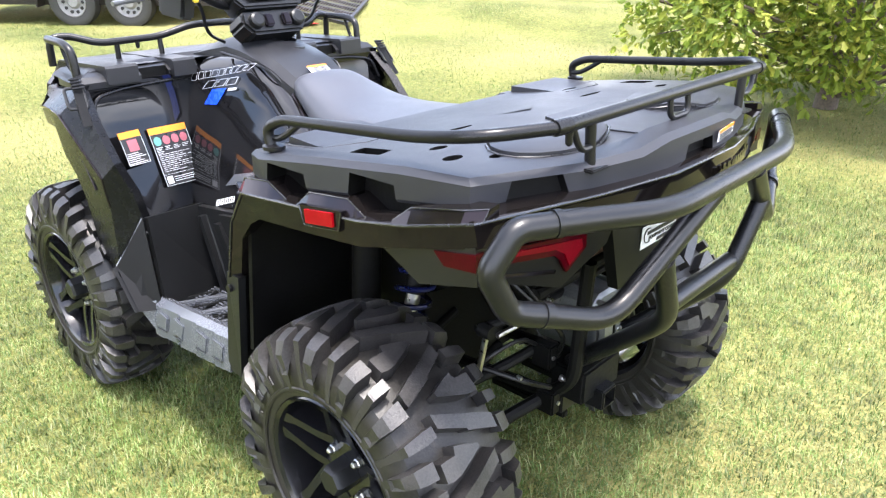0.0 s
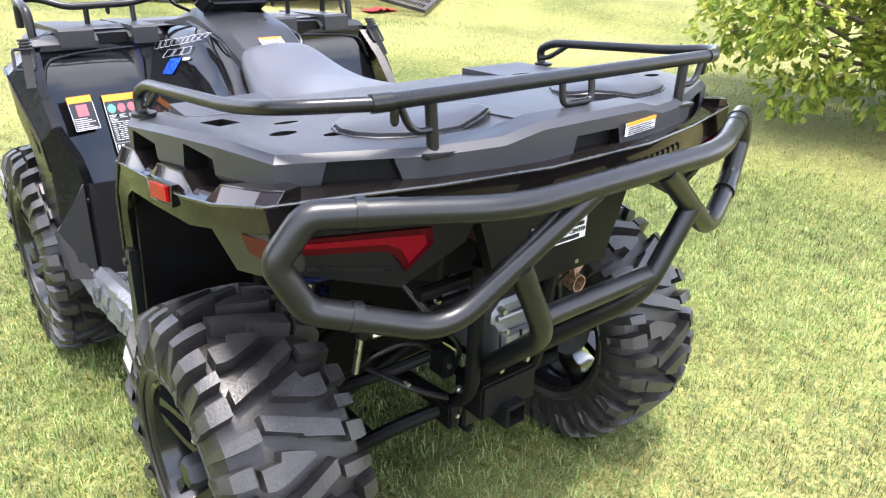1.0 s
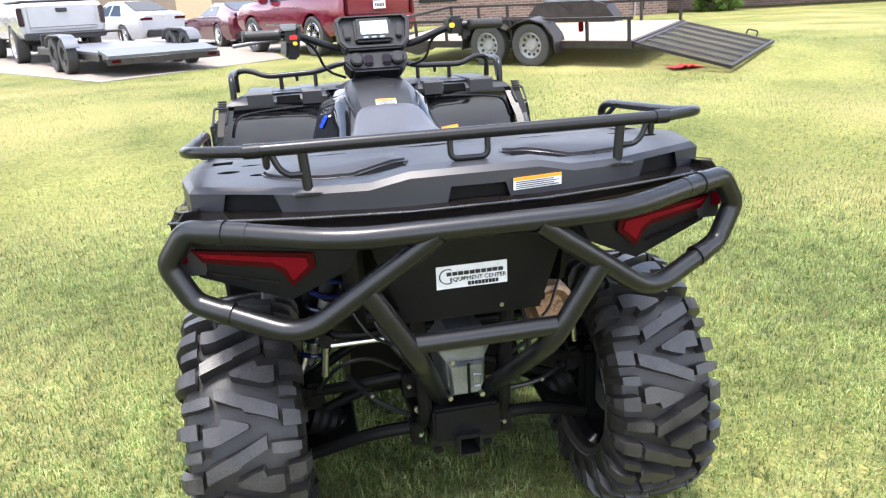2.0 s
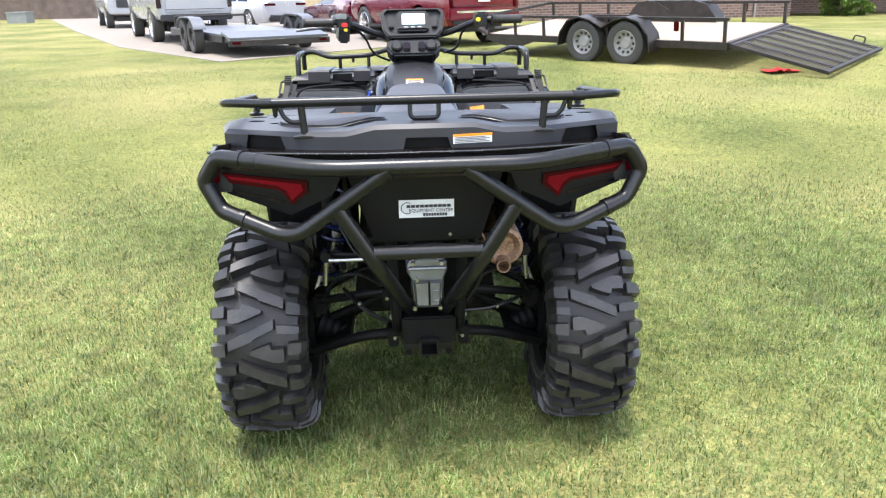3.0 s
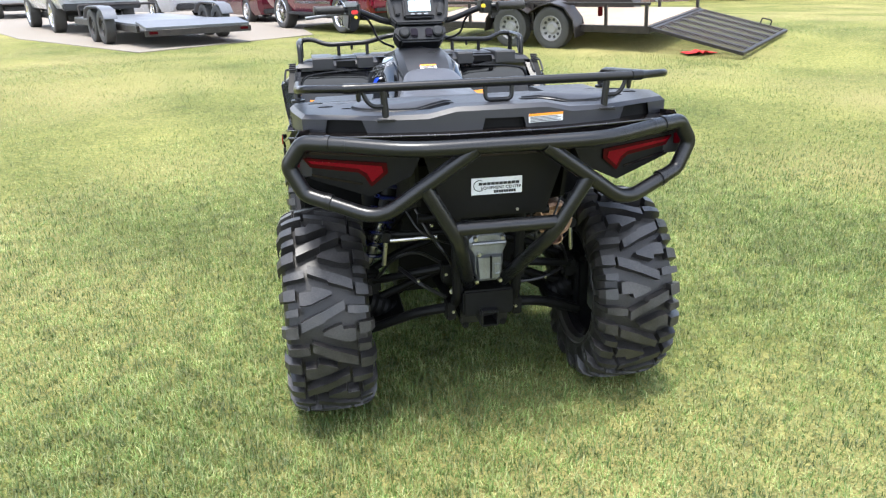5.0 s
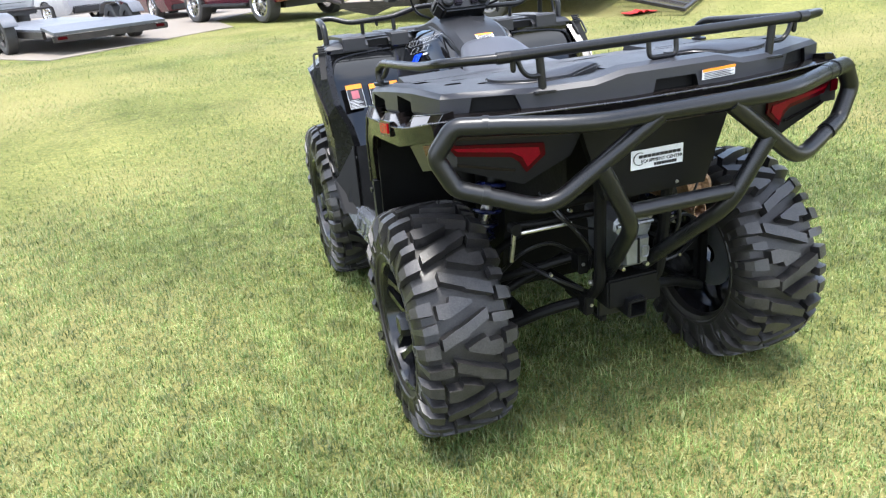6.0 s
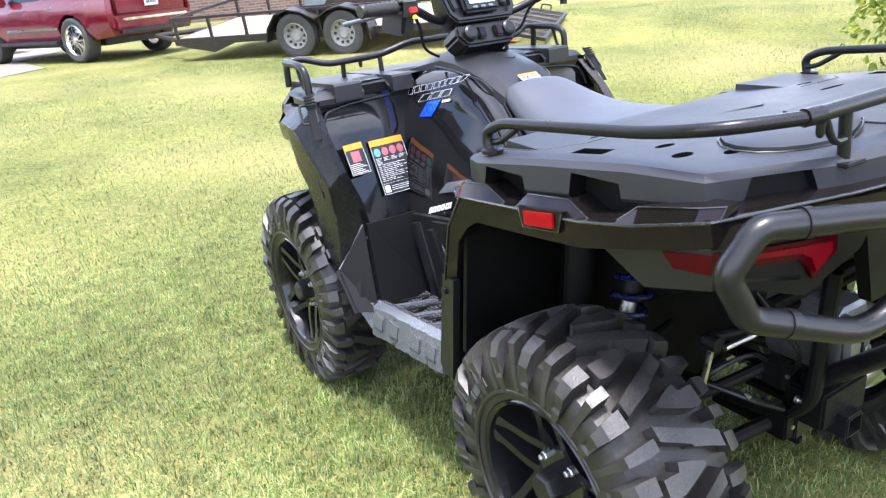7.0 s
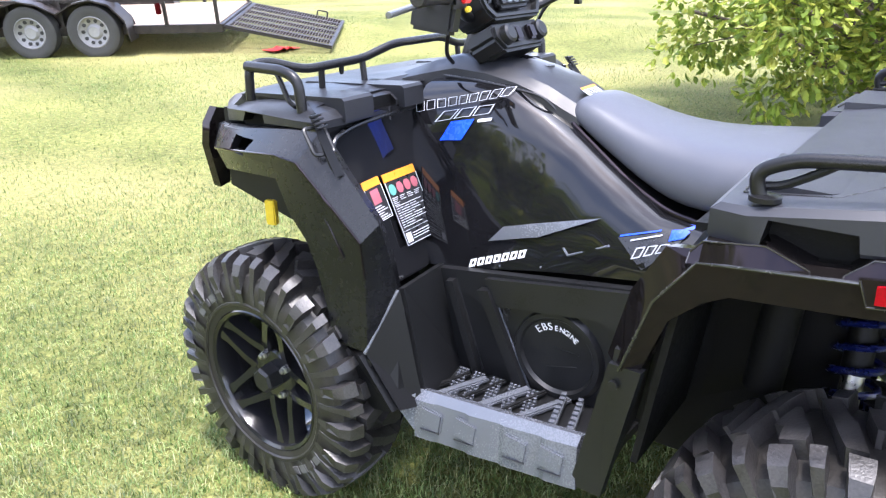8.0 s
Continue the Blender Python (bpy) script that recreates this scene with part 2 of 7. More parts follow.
# ---- ground ----
def lawn_material():
    m = mat("mown_lawn_soil", (0.086, 0.112, 0.027), 0.9, var=0.3, scale=0.8, fine=26, bump=0.6, tint=(0.182, 0.178, 0.060), spec=0.1, dist=0.02)
    nt = m.node_tree
    b = nt.nodes["Principled BSDF"]
    ramp = b.inputs["Base Color"].links[0].from_node
    tc = nt.nodes.new("ShaderNodeTexCoord")
    blades = nt.nodes.new("ShaderNodeTexNoise")
    blades.inputs["Scale"].default_value, blades.inputs["Detail"].default_value, blades.inputs["Roughness"].default_value = 120, 4, 0.7
    patch = nt.nodes.new("ShaderNodeTexNoise")
    patch.inputs["Scale"].default_value, patch.inputs["Detail"].default_value = 0.35, 4
    for n in (blades, patch):
        nt.links.new(tc.outputs["Object"], n.inputs["Vector"])
    mix = nt.nodes.new("ShaderNodeMixRGB")
    mix.inputs[2].default_value = (0.275, 0.240, 0.102, 1)
    mr = nt.nodes.new("ShaderNodeMapRange")
    mr.inputs["From Min"].default_value, mr.inputs["From Max"].default_value = 0.45, 0.75
    nt.links.new(patch.outputs["Fac"], mr.inputs["Value"])
    nt.links.new(mr.outputs["Result"], mix.inputs[0])
    nt.links.new(ramp.outputs["Color"], mix.inputs[1])
    mul = nt.nodes.new("ShaderNodeMixRGB")
    mul.blend_type = "MULTIPLY"
    mul.inputs[0].default_value = 0.75
    mr2 = nt.nodes.new("ShaderNodeMapRange")
    mr2.inputs["From Min"].default_value, mr2.inputs["From Max"].default_value = 0.3, 0.7
    mr2.inputs["To Min"].default_value, mr2.inputs["To Max"].default_value = 0.2, 1.5
    nt.links.new(blades.outputs["Fac"], mr2.inputs["Value"])
    nt.links.new(mix.outputs[0], mul.inputs[1])
    nt.links.new(mr2.outputs["Result"], mul.inputs[2])
    nt.links.new(mul.outputs[0], b.inputs["Base Color"])
    return m


LAWN = lawn_material()
steps = [-400, -200, -100, -60, -40, -25, -15] + [-10 + 0.5 * i for i in range(61)] + [22, 26, 32, 40, 55, 80, 120, 200, 400]
gv = [(x, y, ground_z(x, y) + (0.012 * noise.noise((x * 0.6, y * 0.6, 0)) if abs(x) < 20 and abs(y) < 22 else 0)) for y in steps for x in steps]
gn = len(steps)
gf = [(j * gn + i, j * gn + i + 1, (j + 1) * gn + i + 1, (j + 1) * gn + i) for j in range(gn - 1) for i in range(gn - 1)]
ground = raw("ground", gv, gf, LAWN, smooth=60)
tagged(ground, "sunlit mown lawn with yellow-green patchy grass", "lawn", kind="structure")

# ---- quad bike ----
quad = new("quad_bike")
quad.empty_display_size = 0.2
quad.matrix_world = Matrix.Translation((0, -0.4, 0)) @ pose(0, 0, 0, 0, 0, 1.6) @ Matrix.Translation((0, 0.4, 0))
tagged(quad, "black four-wheeled quad bike with tubular rear bumper parked on the lawn", "quad bike")
HUB = 0.312


def tyre_mesh(half):
    bm = bmesh.new()
    w = half
    prof = [(-0.78, 0.182), (-0.93, 0.190), (-1.0, 0.215), (-1.01, 0.245), (-0.97, 0.268), (-0.89, 0.283), (-0.62, 0.295), (-0.3, 0.299), (0, 0.300)]
    prof += [(-u, r) for u, r in prof[-2::-1]]
    lathe(bm, [(u * w, r) for u, r in prof], 76, closed=True)
    # raised rings on the sidewalls
    for s in (-1, 1):
        lathe(bm, [(s * w * 0.985, 0.203), (s * w * 1.02, 0.207), (s * w * 1.02, 0.212), (s * w * 0.995, 0.215)], 64, closed=True)

    return bm


# tread blocks of one pitch, one side: stations of (across the tread, along it, half width)
LUGS = [
    # long bar across the middle, stepped half way
    [(-0.40, -0.0870, 0.0165), (0.05, -0.1130, 0.0170), (0.07, -0.1165, 0.0195), (0.34, -0.1290, 0.0190), (0.62, -0.1440, 0.0175)],
    # wedge in the open end of the chevron, notched towards the shoulder
    [(-0.13, -0.0500, 0.0050), (0.10, -0.0500, 0.0190), (0.30, -0.0510, 0.0290), (0.34, -0.0600, 0.0215), (0.50, -0.0610, 0.0235), (0.61, -0.0600, 0.0215)],
    # shoulder knobs, wide and narrow, running down the sidewall
    [(0.69, -0.1530, 0.0215), (0.86, -0.1560, 0.0220), (0.98, -0.1580, 0.0210), (1.085, -0.1590, 0.0190), (1.055, -0.1590, 0.0110)],
    [(0.66, -0.0980, 0.0140), (0.84, -0.1000, 0.0140), (0.95, -0.1020, 0.0130), (1.015, -0.1030, 0.0110)],
    [(0.70, -0.0440, 0.0205), (0.86, -0.0440, 0.0215), (0.98, -0.0440, 0.0205), (1.085, -0.0440, 0.0185), (1.055, -0.0440, 0.0110)],
    [(0.47, 0.0160, 0.0130), (0.66, 0.0135, 0.0150), (0.84, 0.0120, 0.0140), (0.95, 0.0110, 0.0130), (1.015, 0.0105, 0.0110)],
]
PITCHES = 9


def crown_radius(v):
    """Outer radius of the tread across its width."""
    v = abs(v)
    return 0.332 - 0.011 * v ** 2 - 0.012 * max(0.0, v - 0.6) ** 2 / 0.16 - (0.016 if v > 1.03 else 0.0)


def lug_mesh(half, s, stations):
    rows = []
    for k, (v, u, hw) in enumerate(stations):
        top = crown_radius(v)
        if k == len(stations) - 1 and v > 1:
            top = 0.256
        base = min(0.284, top - 0.014) if v < 0.9 else top - 0.042
        hw *= 0.95 - 0.28 * max(0.0, v - 0.6)
        row = []
        for du, r in ((-hw * 0.88, top), (hw * 0.88, top), (hw, base), (-hw, base)):
            a = -(u + du) / 0.330 + (0 if s > 0 else -math.pi / PITCHES)
            row.append((s * v * half, r * math.cos(a), r * math.sin(a)))
        rows.append(row)
    bm = loft(bmesh.new(), rows)
    # round the edges of the running face
    top = [e for e in bm.edges if len(e.link_faces) == 2 and e.calc_face_angle(0) > radians(40) and min(math.hypot(p.co.y, p.co.z) for p in e.verts) > 0.296]
    bmesh.ops.bevel(bm, geom=top, offset=0.0022, segments=1, affect="EDGES", clamp_overlap=True)
    return bm


def tread(hub, half):
    rnd = random.Random(4)
    for s in (-1, 1):
        for stations in LUGS:
            first = part("tread_block", lug_mesh(half, s, stations), RUBBER, hub, smooth=24)
            for k in range(PITCHES):
                a = 360 * k / PITCHES + rnd.uniform(-0.5, 0.5)
                if k:
                    again(first, hub, pose(0, 0, 0, a))
                else:
                    first.matrix_basis = pose(0, 0, 0, a)


def rim_mesh(half):
    """Outer side faces -x."""
    bm = bmesh.new()
    w = half
    lathe(bm, [(-w * 0.80, 0.188), (-w * 0.92, 0.190), (-w * 0.95, 0.186), (-w * 0.90, 0.178), (-w * 0.7, 0.172), (-w * 0.1, 0.160), (w * 0.6, 0.165), (w * 0.8, 0.186), (w * 0.72, 0.188), (w * 0.55, 0.172), (-w * 0.1, 0.166), (-w * 0.7, 0.180)], 56, closed=True)
    # hub disc
    lathe(bm, [(-w * 0.50, 0.0), (-w * 0.50, 0.066), (-w * 0.44, 0.072), (-w * 0.25, 0.072), (-w * 0.25, 0.0)], 32)
    return bm


def spoke_mesh(half):
    """One forked spoke, pointing to +z."""
    bm = bmesh.new()
    w = half
    for s in (-1, 1):
        a, b = Vector((0, s * 0.038, 0.056)), Vector((0, s * 0.024, 0.168))
        side = Vector((0, 1, 0))
        rows = []
        for t, wid, x0, x1 in ((0, 0.015, -0.52, -0.2), (0.35, 0.0125, -0.64, -0.25), (0.8, 0.012, -0.74, -0.35), (1.06, 0.019, -0.82, -0.4)):
            p = a.lerp(b, t)
            rows.append([p + side * wid + Vector((x1 * w, 0, 0)), p + side * wid * 0.75 + Vector((x0 * w, 0, 0)), p - side * wid * 0.75 + Vector((x0 * w, 0, 0)), p - side * wid + Vector((x1 * w, 0, 0))])
        loft(bm, rows)
    return soft(bm, 0.003, 2)


def wheel(place, half, side, first=None):
    """side -1 left, 1 right. Parts are shared with the first wheel of the kind."""
    m = pose(*place, 0, 0, 0 if side < 0 else 180)
    if first is None:
        hub = part("wheel", rim_mesh(half), RIM, quad, "satin black five-spoke alloy wheel")
        part("tyre", tyre_mesh(half), SIDEWALL, hub, "knobbly black off-road tyre")
        tread(hub, half)
        sp = part("spoke", spoke_mesh(half), RIM, hub)
        for k in range(1, 5):
            again(sp, hub, pose(0, 0, 0, 72 * k))
        bm = lathe(bmesh.new(), [(-half * 0.5, 0.036), (-half * 0.86, 0.034), (-half * 0.93, 0.028), (-half * 0.93, 0.0)], 6)
        part("hub_cap", soft(bm, 0.002), PLASTIC, hub)
        nut = part("lug_nut", lathe(bmesh.new(), [(-half * 0.48, 0.0105), (-half * 0.56, 0.0105), (-half * 0.58, 0.008), (-half * 0.64, 0.007), (-half * 0.66, 0.004)], 6), STEEL, hub)
        nut.matrix_basis = pose(0, 0.055 * math.cos(0.7), 0.055 * math.sin(0.7))
        for k in range(1, 4):
            again(nut, hub, pose(0, 0.055 * math.cos(0.7 + k * math.pi / 2), 0.055 * math.sin(0.7 + k * math.pi / 2)))
        part("brake_disc", lathe(bmesh.new(), [(half * 0.3, 0.03), (half * 0.3, 0.105), (half * 0.36, 0.105), (half * 0.36, 0.03)], 32, closed=True), ALU, hub)
        # raised maker's marks on the sidewall, as plain bars
        mk = part("sidewall_mark", block((0, 0, 0), (0.004, 0.020, 0.026), (0, 0, 0)), WALLMARK, hub, smooth=0)
        mk.matrix_basis = pose(0, 0, 0, math.degrees(0.35)) @ pose(-half * 1.012, 0.238, 0)
        for k in range(1, 8):
            a = 0.35 + (k % 4) * 0.15 + (math.pi if k > 3 else 0)
            again(mk, hub, pose(0, 0, 0, math.degrees(a)) @ pose(-half * 1.012, 0.238, 0))
    else:
        hub = new("wheel", first.data)
        hub["label"] = first["label"]
        hub.parent = quad
        for c in first.children:
            o = again(c, hub, c.matrix_basis.copy())
            if "label" in c:
                o["label"] = c["label"]
    hub.matrix_basis = m @ pose(0, 0, 0, 17 * (place[1] > 1) + (9 if side > 0 else 0))
    return hub


SIDEWALL = mat("black_sidewall_rubber", (0.012, 0.0112, 0.0105), 0.40, var=0.3, scale=9, fine=220, bump=0.2, tint=(0.022, 0.020, 0.018), spec=0.4)
WALLMARK = mat("raised_rubber_mark", (0.085, 0.083, 0.08), 0.55, var=0.2, bump=0.1)
rear_wheel = wheel((-0.482, 0, HUB), 0.124, -1)
wheel((0.482, 0, HUB), 0.124, 1, rear_wheel)
front_wheel = wheel((-0.514, 1.280, HUB), 0.098, -1)
wheel((0.514, 1.280, HUB), 0.098, 1, front_wheel)

# ---- rear cargo deck ----
HALF_DECK = [(0.0, 0.03), (-0.20, 0.05), (-0.25, 0.285), (-0.525, 0.275), (-0.545, 0.22), (-0.542, 0.05), (-0.533, -0.16), (-0.505, -0.285), (-0.300, -0.372), (-0.190, -0.398), (-0.12, -0.410), (0.0, -0.410)]


def full(half):
    """Close a half outline that starts and ends on the middle line."""
    return half + [(-x, y) for x, y in half[-2:0:-1]]


def deck_low(x, y):
    return 0.886 + (0.947 - 0.886) * smoothstep(0.30, -0.34, y)


def deck_top(x, y):
    z = 0.941 + 0.053 * smoothstep(0.30, -0.18, y)
    return z + 0.020 * smoothstep(0.21, 0.13, abs(x)) * smoothstep(-0.20, -0.36, y)


def inset(ring, d, cx=0.0, cy=-0.06):
    out = []
    n = len(ring)
    for i, (x, y) in enumerate(ring):
        (ax, ay), (bx, by) = ring[i - 1], ring[(i + 1) % n]
        t = Vector((bx - ax, by - ay)).normalized()
        nrm = Vector((-t.y, t.x))
        if nrm.dot(Vector((cx - x, cy - y))) < 0:
            nrm = -nrm
        out.append((x + nrm.x * d, y + nrm.y * d))
    return out


outline = full(HALF_DECK)
bm = bmesh.new()
rings = []
for d, kind in ((0.030, "low"), (0.004, "low"), (0.0, "mid"), (0.0, "up"), (0.013, "top"), (0.05, "top2")):
    ring = []
    for x, y in inset(outline, d):
        lo, hi = deck_low(x, y), deck_top(x, y)
        ring.append((x, y, {"low": lo, "mid": lo + 0.006, "up": hi - 0.010, "top": hi, "top2": hi + 0.003}[kind]))
    rings.append(ring)
loft(bm, rings, cap=False)
bm.verts.ensure_lookup_table()
n = len(outline)
for base in (0, 5 * n):
    c = [bm.verts[base + i] for i in range(n)]
    h = n // 2
    # cap as strips across, left point to right point
    for i in range(0, h):
        a, b, c2, d2 = c[i], c[i + 1], c[(n - i - 1) % n], c[(n - i) % n]
        quad_face = [v for k, v in enumerate((a, b, c2, d2)) if v not in (a, b, c2, d2)[:k]]
        if len(quad_face) > 2:
            bm.faces.new(quad_face)
deck = part("cargo_deck", soft(bm, 0.0035, 2, 28), DECK, quad, "dark grey plastic rear cargo deck with slots")


def trap(y0, y1, z0, z1, s, x0=0.46, x1=0.60, lean=0.014):
    """Cutter for a slot in the side of the deck."""
    return prism(bmesh.new(), [(y0, z0), (y1, z0), (y1 + lean * (1 if y0 > y1 else -1), z1), (y0 - lean * (1 if y0 > y1 else -1), z1)], "x", s * x0, s * x1)


cuts = []
for s in (-1, 1):
    cuts.append(trap(0.205, 0.067, 0.86, 0.934, s))
    cuts.append(trap(-0.030, -0.162, 0.88, 0.963, s))
    cuts.append(prism(bmesh.new(), [(s * 0.45, 0.945), (s * 0.34, 0.945), (s * 0.355, 0.984), (s * 0.44, 0.984)], "y", -0.50, -0.295))
    cuts.append(prism(bmesh.new(), [(s * 0.446, 0.022), (s * 0.488, 0.014), (s * 0.484, -0.060), (s * 0.443, -0.050)], "z", 0.940, 1.1))
    for cx, cy, rx, ry in ((0.40, -0.12, 0.021, 0.012), (0.44, -0.19, 0.022, 0.012), (0.38, -0.235, 0.019, 0.010), (0.33, 0.10, 0.03, 0.010), (0.24, -0.02, 0.045, 0.008)):
        cuts.append(prism(bmesh.new(), [(s * cx + rx * math.cos(a * math.pi / 6), cy + ry * math.sin(a * math.pi / 6)) for a in range(12)], "z", 0.958, 1.1))
cuts.append(prism(bmesh.new(), [(-0.058, 0.937), (0.069, 0.936), (0.055, 0.982), (-0.046, 0.983)], "y", -0.52, -0.381))
# the cut faces are coloured black to deepen the slots' shade
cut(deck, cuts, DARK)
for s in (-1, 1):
    # black sheets behind the slots, standing in for the shade inside
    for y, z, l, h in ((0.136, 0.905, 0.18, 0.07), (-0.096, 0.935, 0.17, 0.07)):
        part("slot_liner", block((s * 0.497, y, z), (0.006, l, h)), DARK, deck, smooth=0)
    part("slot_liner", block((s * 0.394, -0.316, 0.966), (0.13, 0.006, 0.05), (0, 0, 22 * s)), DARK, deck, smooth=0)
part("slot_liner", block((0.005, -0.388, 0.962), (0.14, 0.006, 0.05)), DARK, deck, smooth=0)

# raised relief on the deck
for s in (-1, 1):
    bm = bmesh.new()
    prism(bm, [(s * 0.27, 0.245), (s * 0.46, 0.235), (s * 0.47, 0.13), (s * 0.40, 0.075), (s * 0.29, 0.085)], "z", 0.935, 0.962)
    part("raised_pad", soft(bm, 0.006, 2), DECK, quad)
    pts = [(s * (0.235 + 0.135 * math.cos(a * math.pi / 9)), -0.235 + 0.085 * math.sin(a * math.pi / 9)) for a in range(18)]
    bm = loft(bmesh.new(), [[(x, y, 0.955) for x, y in pts], [(x, y, deck_top(x, y) + 0.010) for x, y in pts], [(s * 0.235 + (x - s * 0.235) * 0.9, -0.235 + (y + 0.235) * 0.9, deck_top(x, y) + 0.014) for x, y in pts]])
    part("raised_pad", soft(bm, 0.003, 2), DECK, quad)
    # shade of the pressed grooves, drawn as thin black bars on the deck
    ring = [(s * 0.235 + (x - s * 0.235) * 1.04, -0.235 + (y + 0.235) * 1.04) for x, y in pts]
    part("groove", tube(bmesh.new(), [(x, y, deck_top(x, y) + 0.0035) for x, y in ring + ring[:1]], 0.0022, 6, 0), LABELBLACK, quad)
    for a, b in (((0.30, 0.262), (0.47, 0.245)), ((0.47, 0.245), (0.482, 0.12)), ((0.482, 0.12), (0.405, 0.062)), ((0.405, 0.062), (0.27, 0.070))):
        part("groove", bar([(s * a[0], a[1], deck_top(a[0], a[1]) + 0.003), (s * b[0], b[1], deck_top(b[0], b[1]) + 0.003)], 0.0018, 6, 0), LABELBLACK, quad)
bm = prism(bmesh.new(), [(-0.10, -0.13), (0.10, -0.13), (0.125, -0.20), (0.09, -0.34), (-0.09, -0.34), (-0.125, -0.20)], "z", 0.955, 1.000)
part("raised_pad", soft(bm, 0.008, 2), DECK, quad)


def patch(name, origin, right, up, w, h, material, parent=quad, lift=0.0012, label="", x0=0.0, y0=0.0, thick=0.0016, smooth=0):
    """A thin film of size w x h lying on a surface, its lower left corner at x0, y0 of the surface's frame."""
    o, r, u = Vector(origin), Vector(right).normalized(), Vector(up)
    u = (u - r * u.dot(r)).normalized()
    n = r.cross(u)
    p = [o + r * (x0 + a) + u * (y0 + b) + n * lift for a, b in ((0, 0), (w, 0), (w, h), (0, h))]
    return part(name, loft(bmesh.new(), [p, [q - n * thick for q in p]]), material, parent, label, smooth=smooth)


def lines(name, origin, right, up, rows, material, parent=quad, lift=0.0024):
    """Unreadable writing: bars given as (x, y, width, height)."""
    bm = bmesh.new()
    o, r, u = Vector(origin), Vector(right).normalized(), Vector(up)
    u = (u - r * u.dot(r)).normalized()
    n = r.cross(u)
    for x, y, w, h in rows:
        p = [o + r * (x + a) + u * (y + b) + n * lift for a, b in ((0, 0), (w, 0), (w, h), (0, h))]
        loft(bm, [p, [q - n * 0.0012 for q in p]])
    return part(name, bm, material, parent, smooth=0)


# warning label on the back of the deck
lo, up = (0.066, -0.4105, 0.9665), (0, 0.0, 1)
lab = patch("warning_label", lo, (1, 0.13, 0), up, 0.096, 0.022, WHITE, label="small orange and white warning label", lift=0.007)
patch("label_band", lo, (1, 0.13, 0), up, 0.096, 0.006, ORANGE, lab, 0.008, y0=0.0165)
lines("label_text", lo, (1, 0.13, 0), up, [(0.004, 0.0026 + 0.0036 * k, 0.086 - 0.010 * (k % 2), 0.0013) for k in range(4)], INK, lab, 0.0092)

# ---- rear fenders ----
FENDER = [
    # upper edge, ridge, arch edge
    ((-0.500, 0.425, 0.630), (-0.545, 0.385, 0.630), (-0.535, 0.352, 0.638)),
    ((-0.520, 0.385, 0.770), (-0.553, 0.335, 0.775), (-0.545, 0.312, 0.745)),
    ((-0.533, 0.330, 0.862), (-0.556, 0.275, 0.855), (-0.551, 0.262, 0.792)),
    ((-0.536, 0.285, 0.868), (-0.558, 0.235, 0.860), (-0.553, 0.225, 0.812)),
    ((-0.540, 0.100, 0.884), (-0.562, 0.090, 0.876), (-0.557, 0.085, 0.827)),
    ((-0.541, -0.090, 0.903), (-0.562, -0.085, 0.892), (-0.557, -0.085, 0.845)),
    ((-0.536, -0.190, 0.924), (-0.557, -0.195, 0.911), (-0.551, -0.195, 0.872)),
    ((-0.510, -0.290, 0.951), (-0.541, -0.325, 0.943), (-0.535, -0.328, 0.904)),
    ((-0.300, -0.374, 0.953), (-0.300, -0.394, 0.947), (-0.300, -0.395, 0.895)),
    ((-0.120, -0.411, 0.955), (-0.120, -0.429, 0.949), (-0.120, -0.431, 0.891)),
    ((0.0, -0.412, 0.956), (0.0, -0.431, 0.950), (0.0, -0.433, 0.890)),
]
bm = bmesh.new()
stations = FENDER + [tuple((-p[0], p[1], p[2]) for p in st) for st in FENDER[-2::-1]]
rows = []
for u, k, a in stations:
    u, k, a = Vector(u), Vector(k), Vector(a)
    inward = Vector((0, 0, 0.88)) - k
    inward.z *= 0.1
    if k.y > 0.3:
        inward.y = 0
    inward = inward.normalized() * 0.026
    rows.append([u, u.lerp(k, 0.72), k, k.lerp(a, 0.5), a, a + inward, k + inward, u + inward * 0.8])
loft(bm, rows)
ridge = [Vector(st[1]) for st in stations]
fender = part("rear_fender", soft(bm, 0.002, 1, 20), GLOSS, quad, "glossy black rear fender with sharp ridge line", smooth=18)

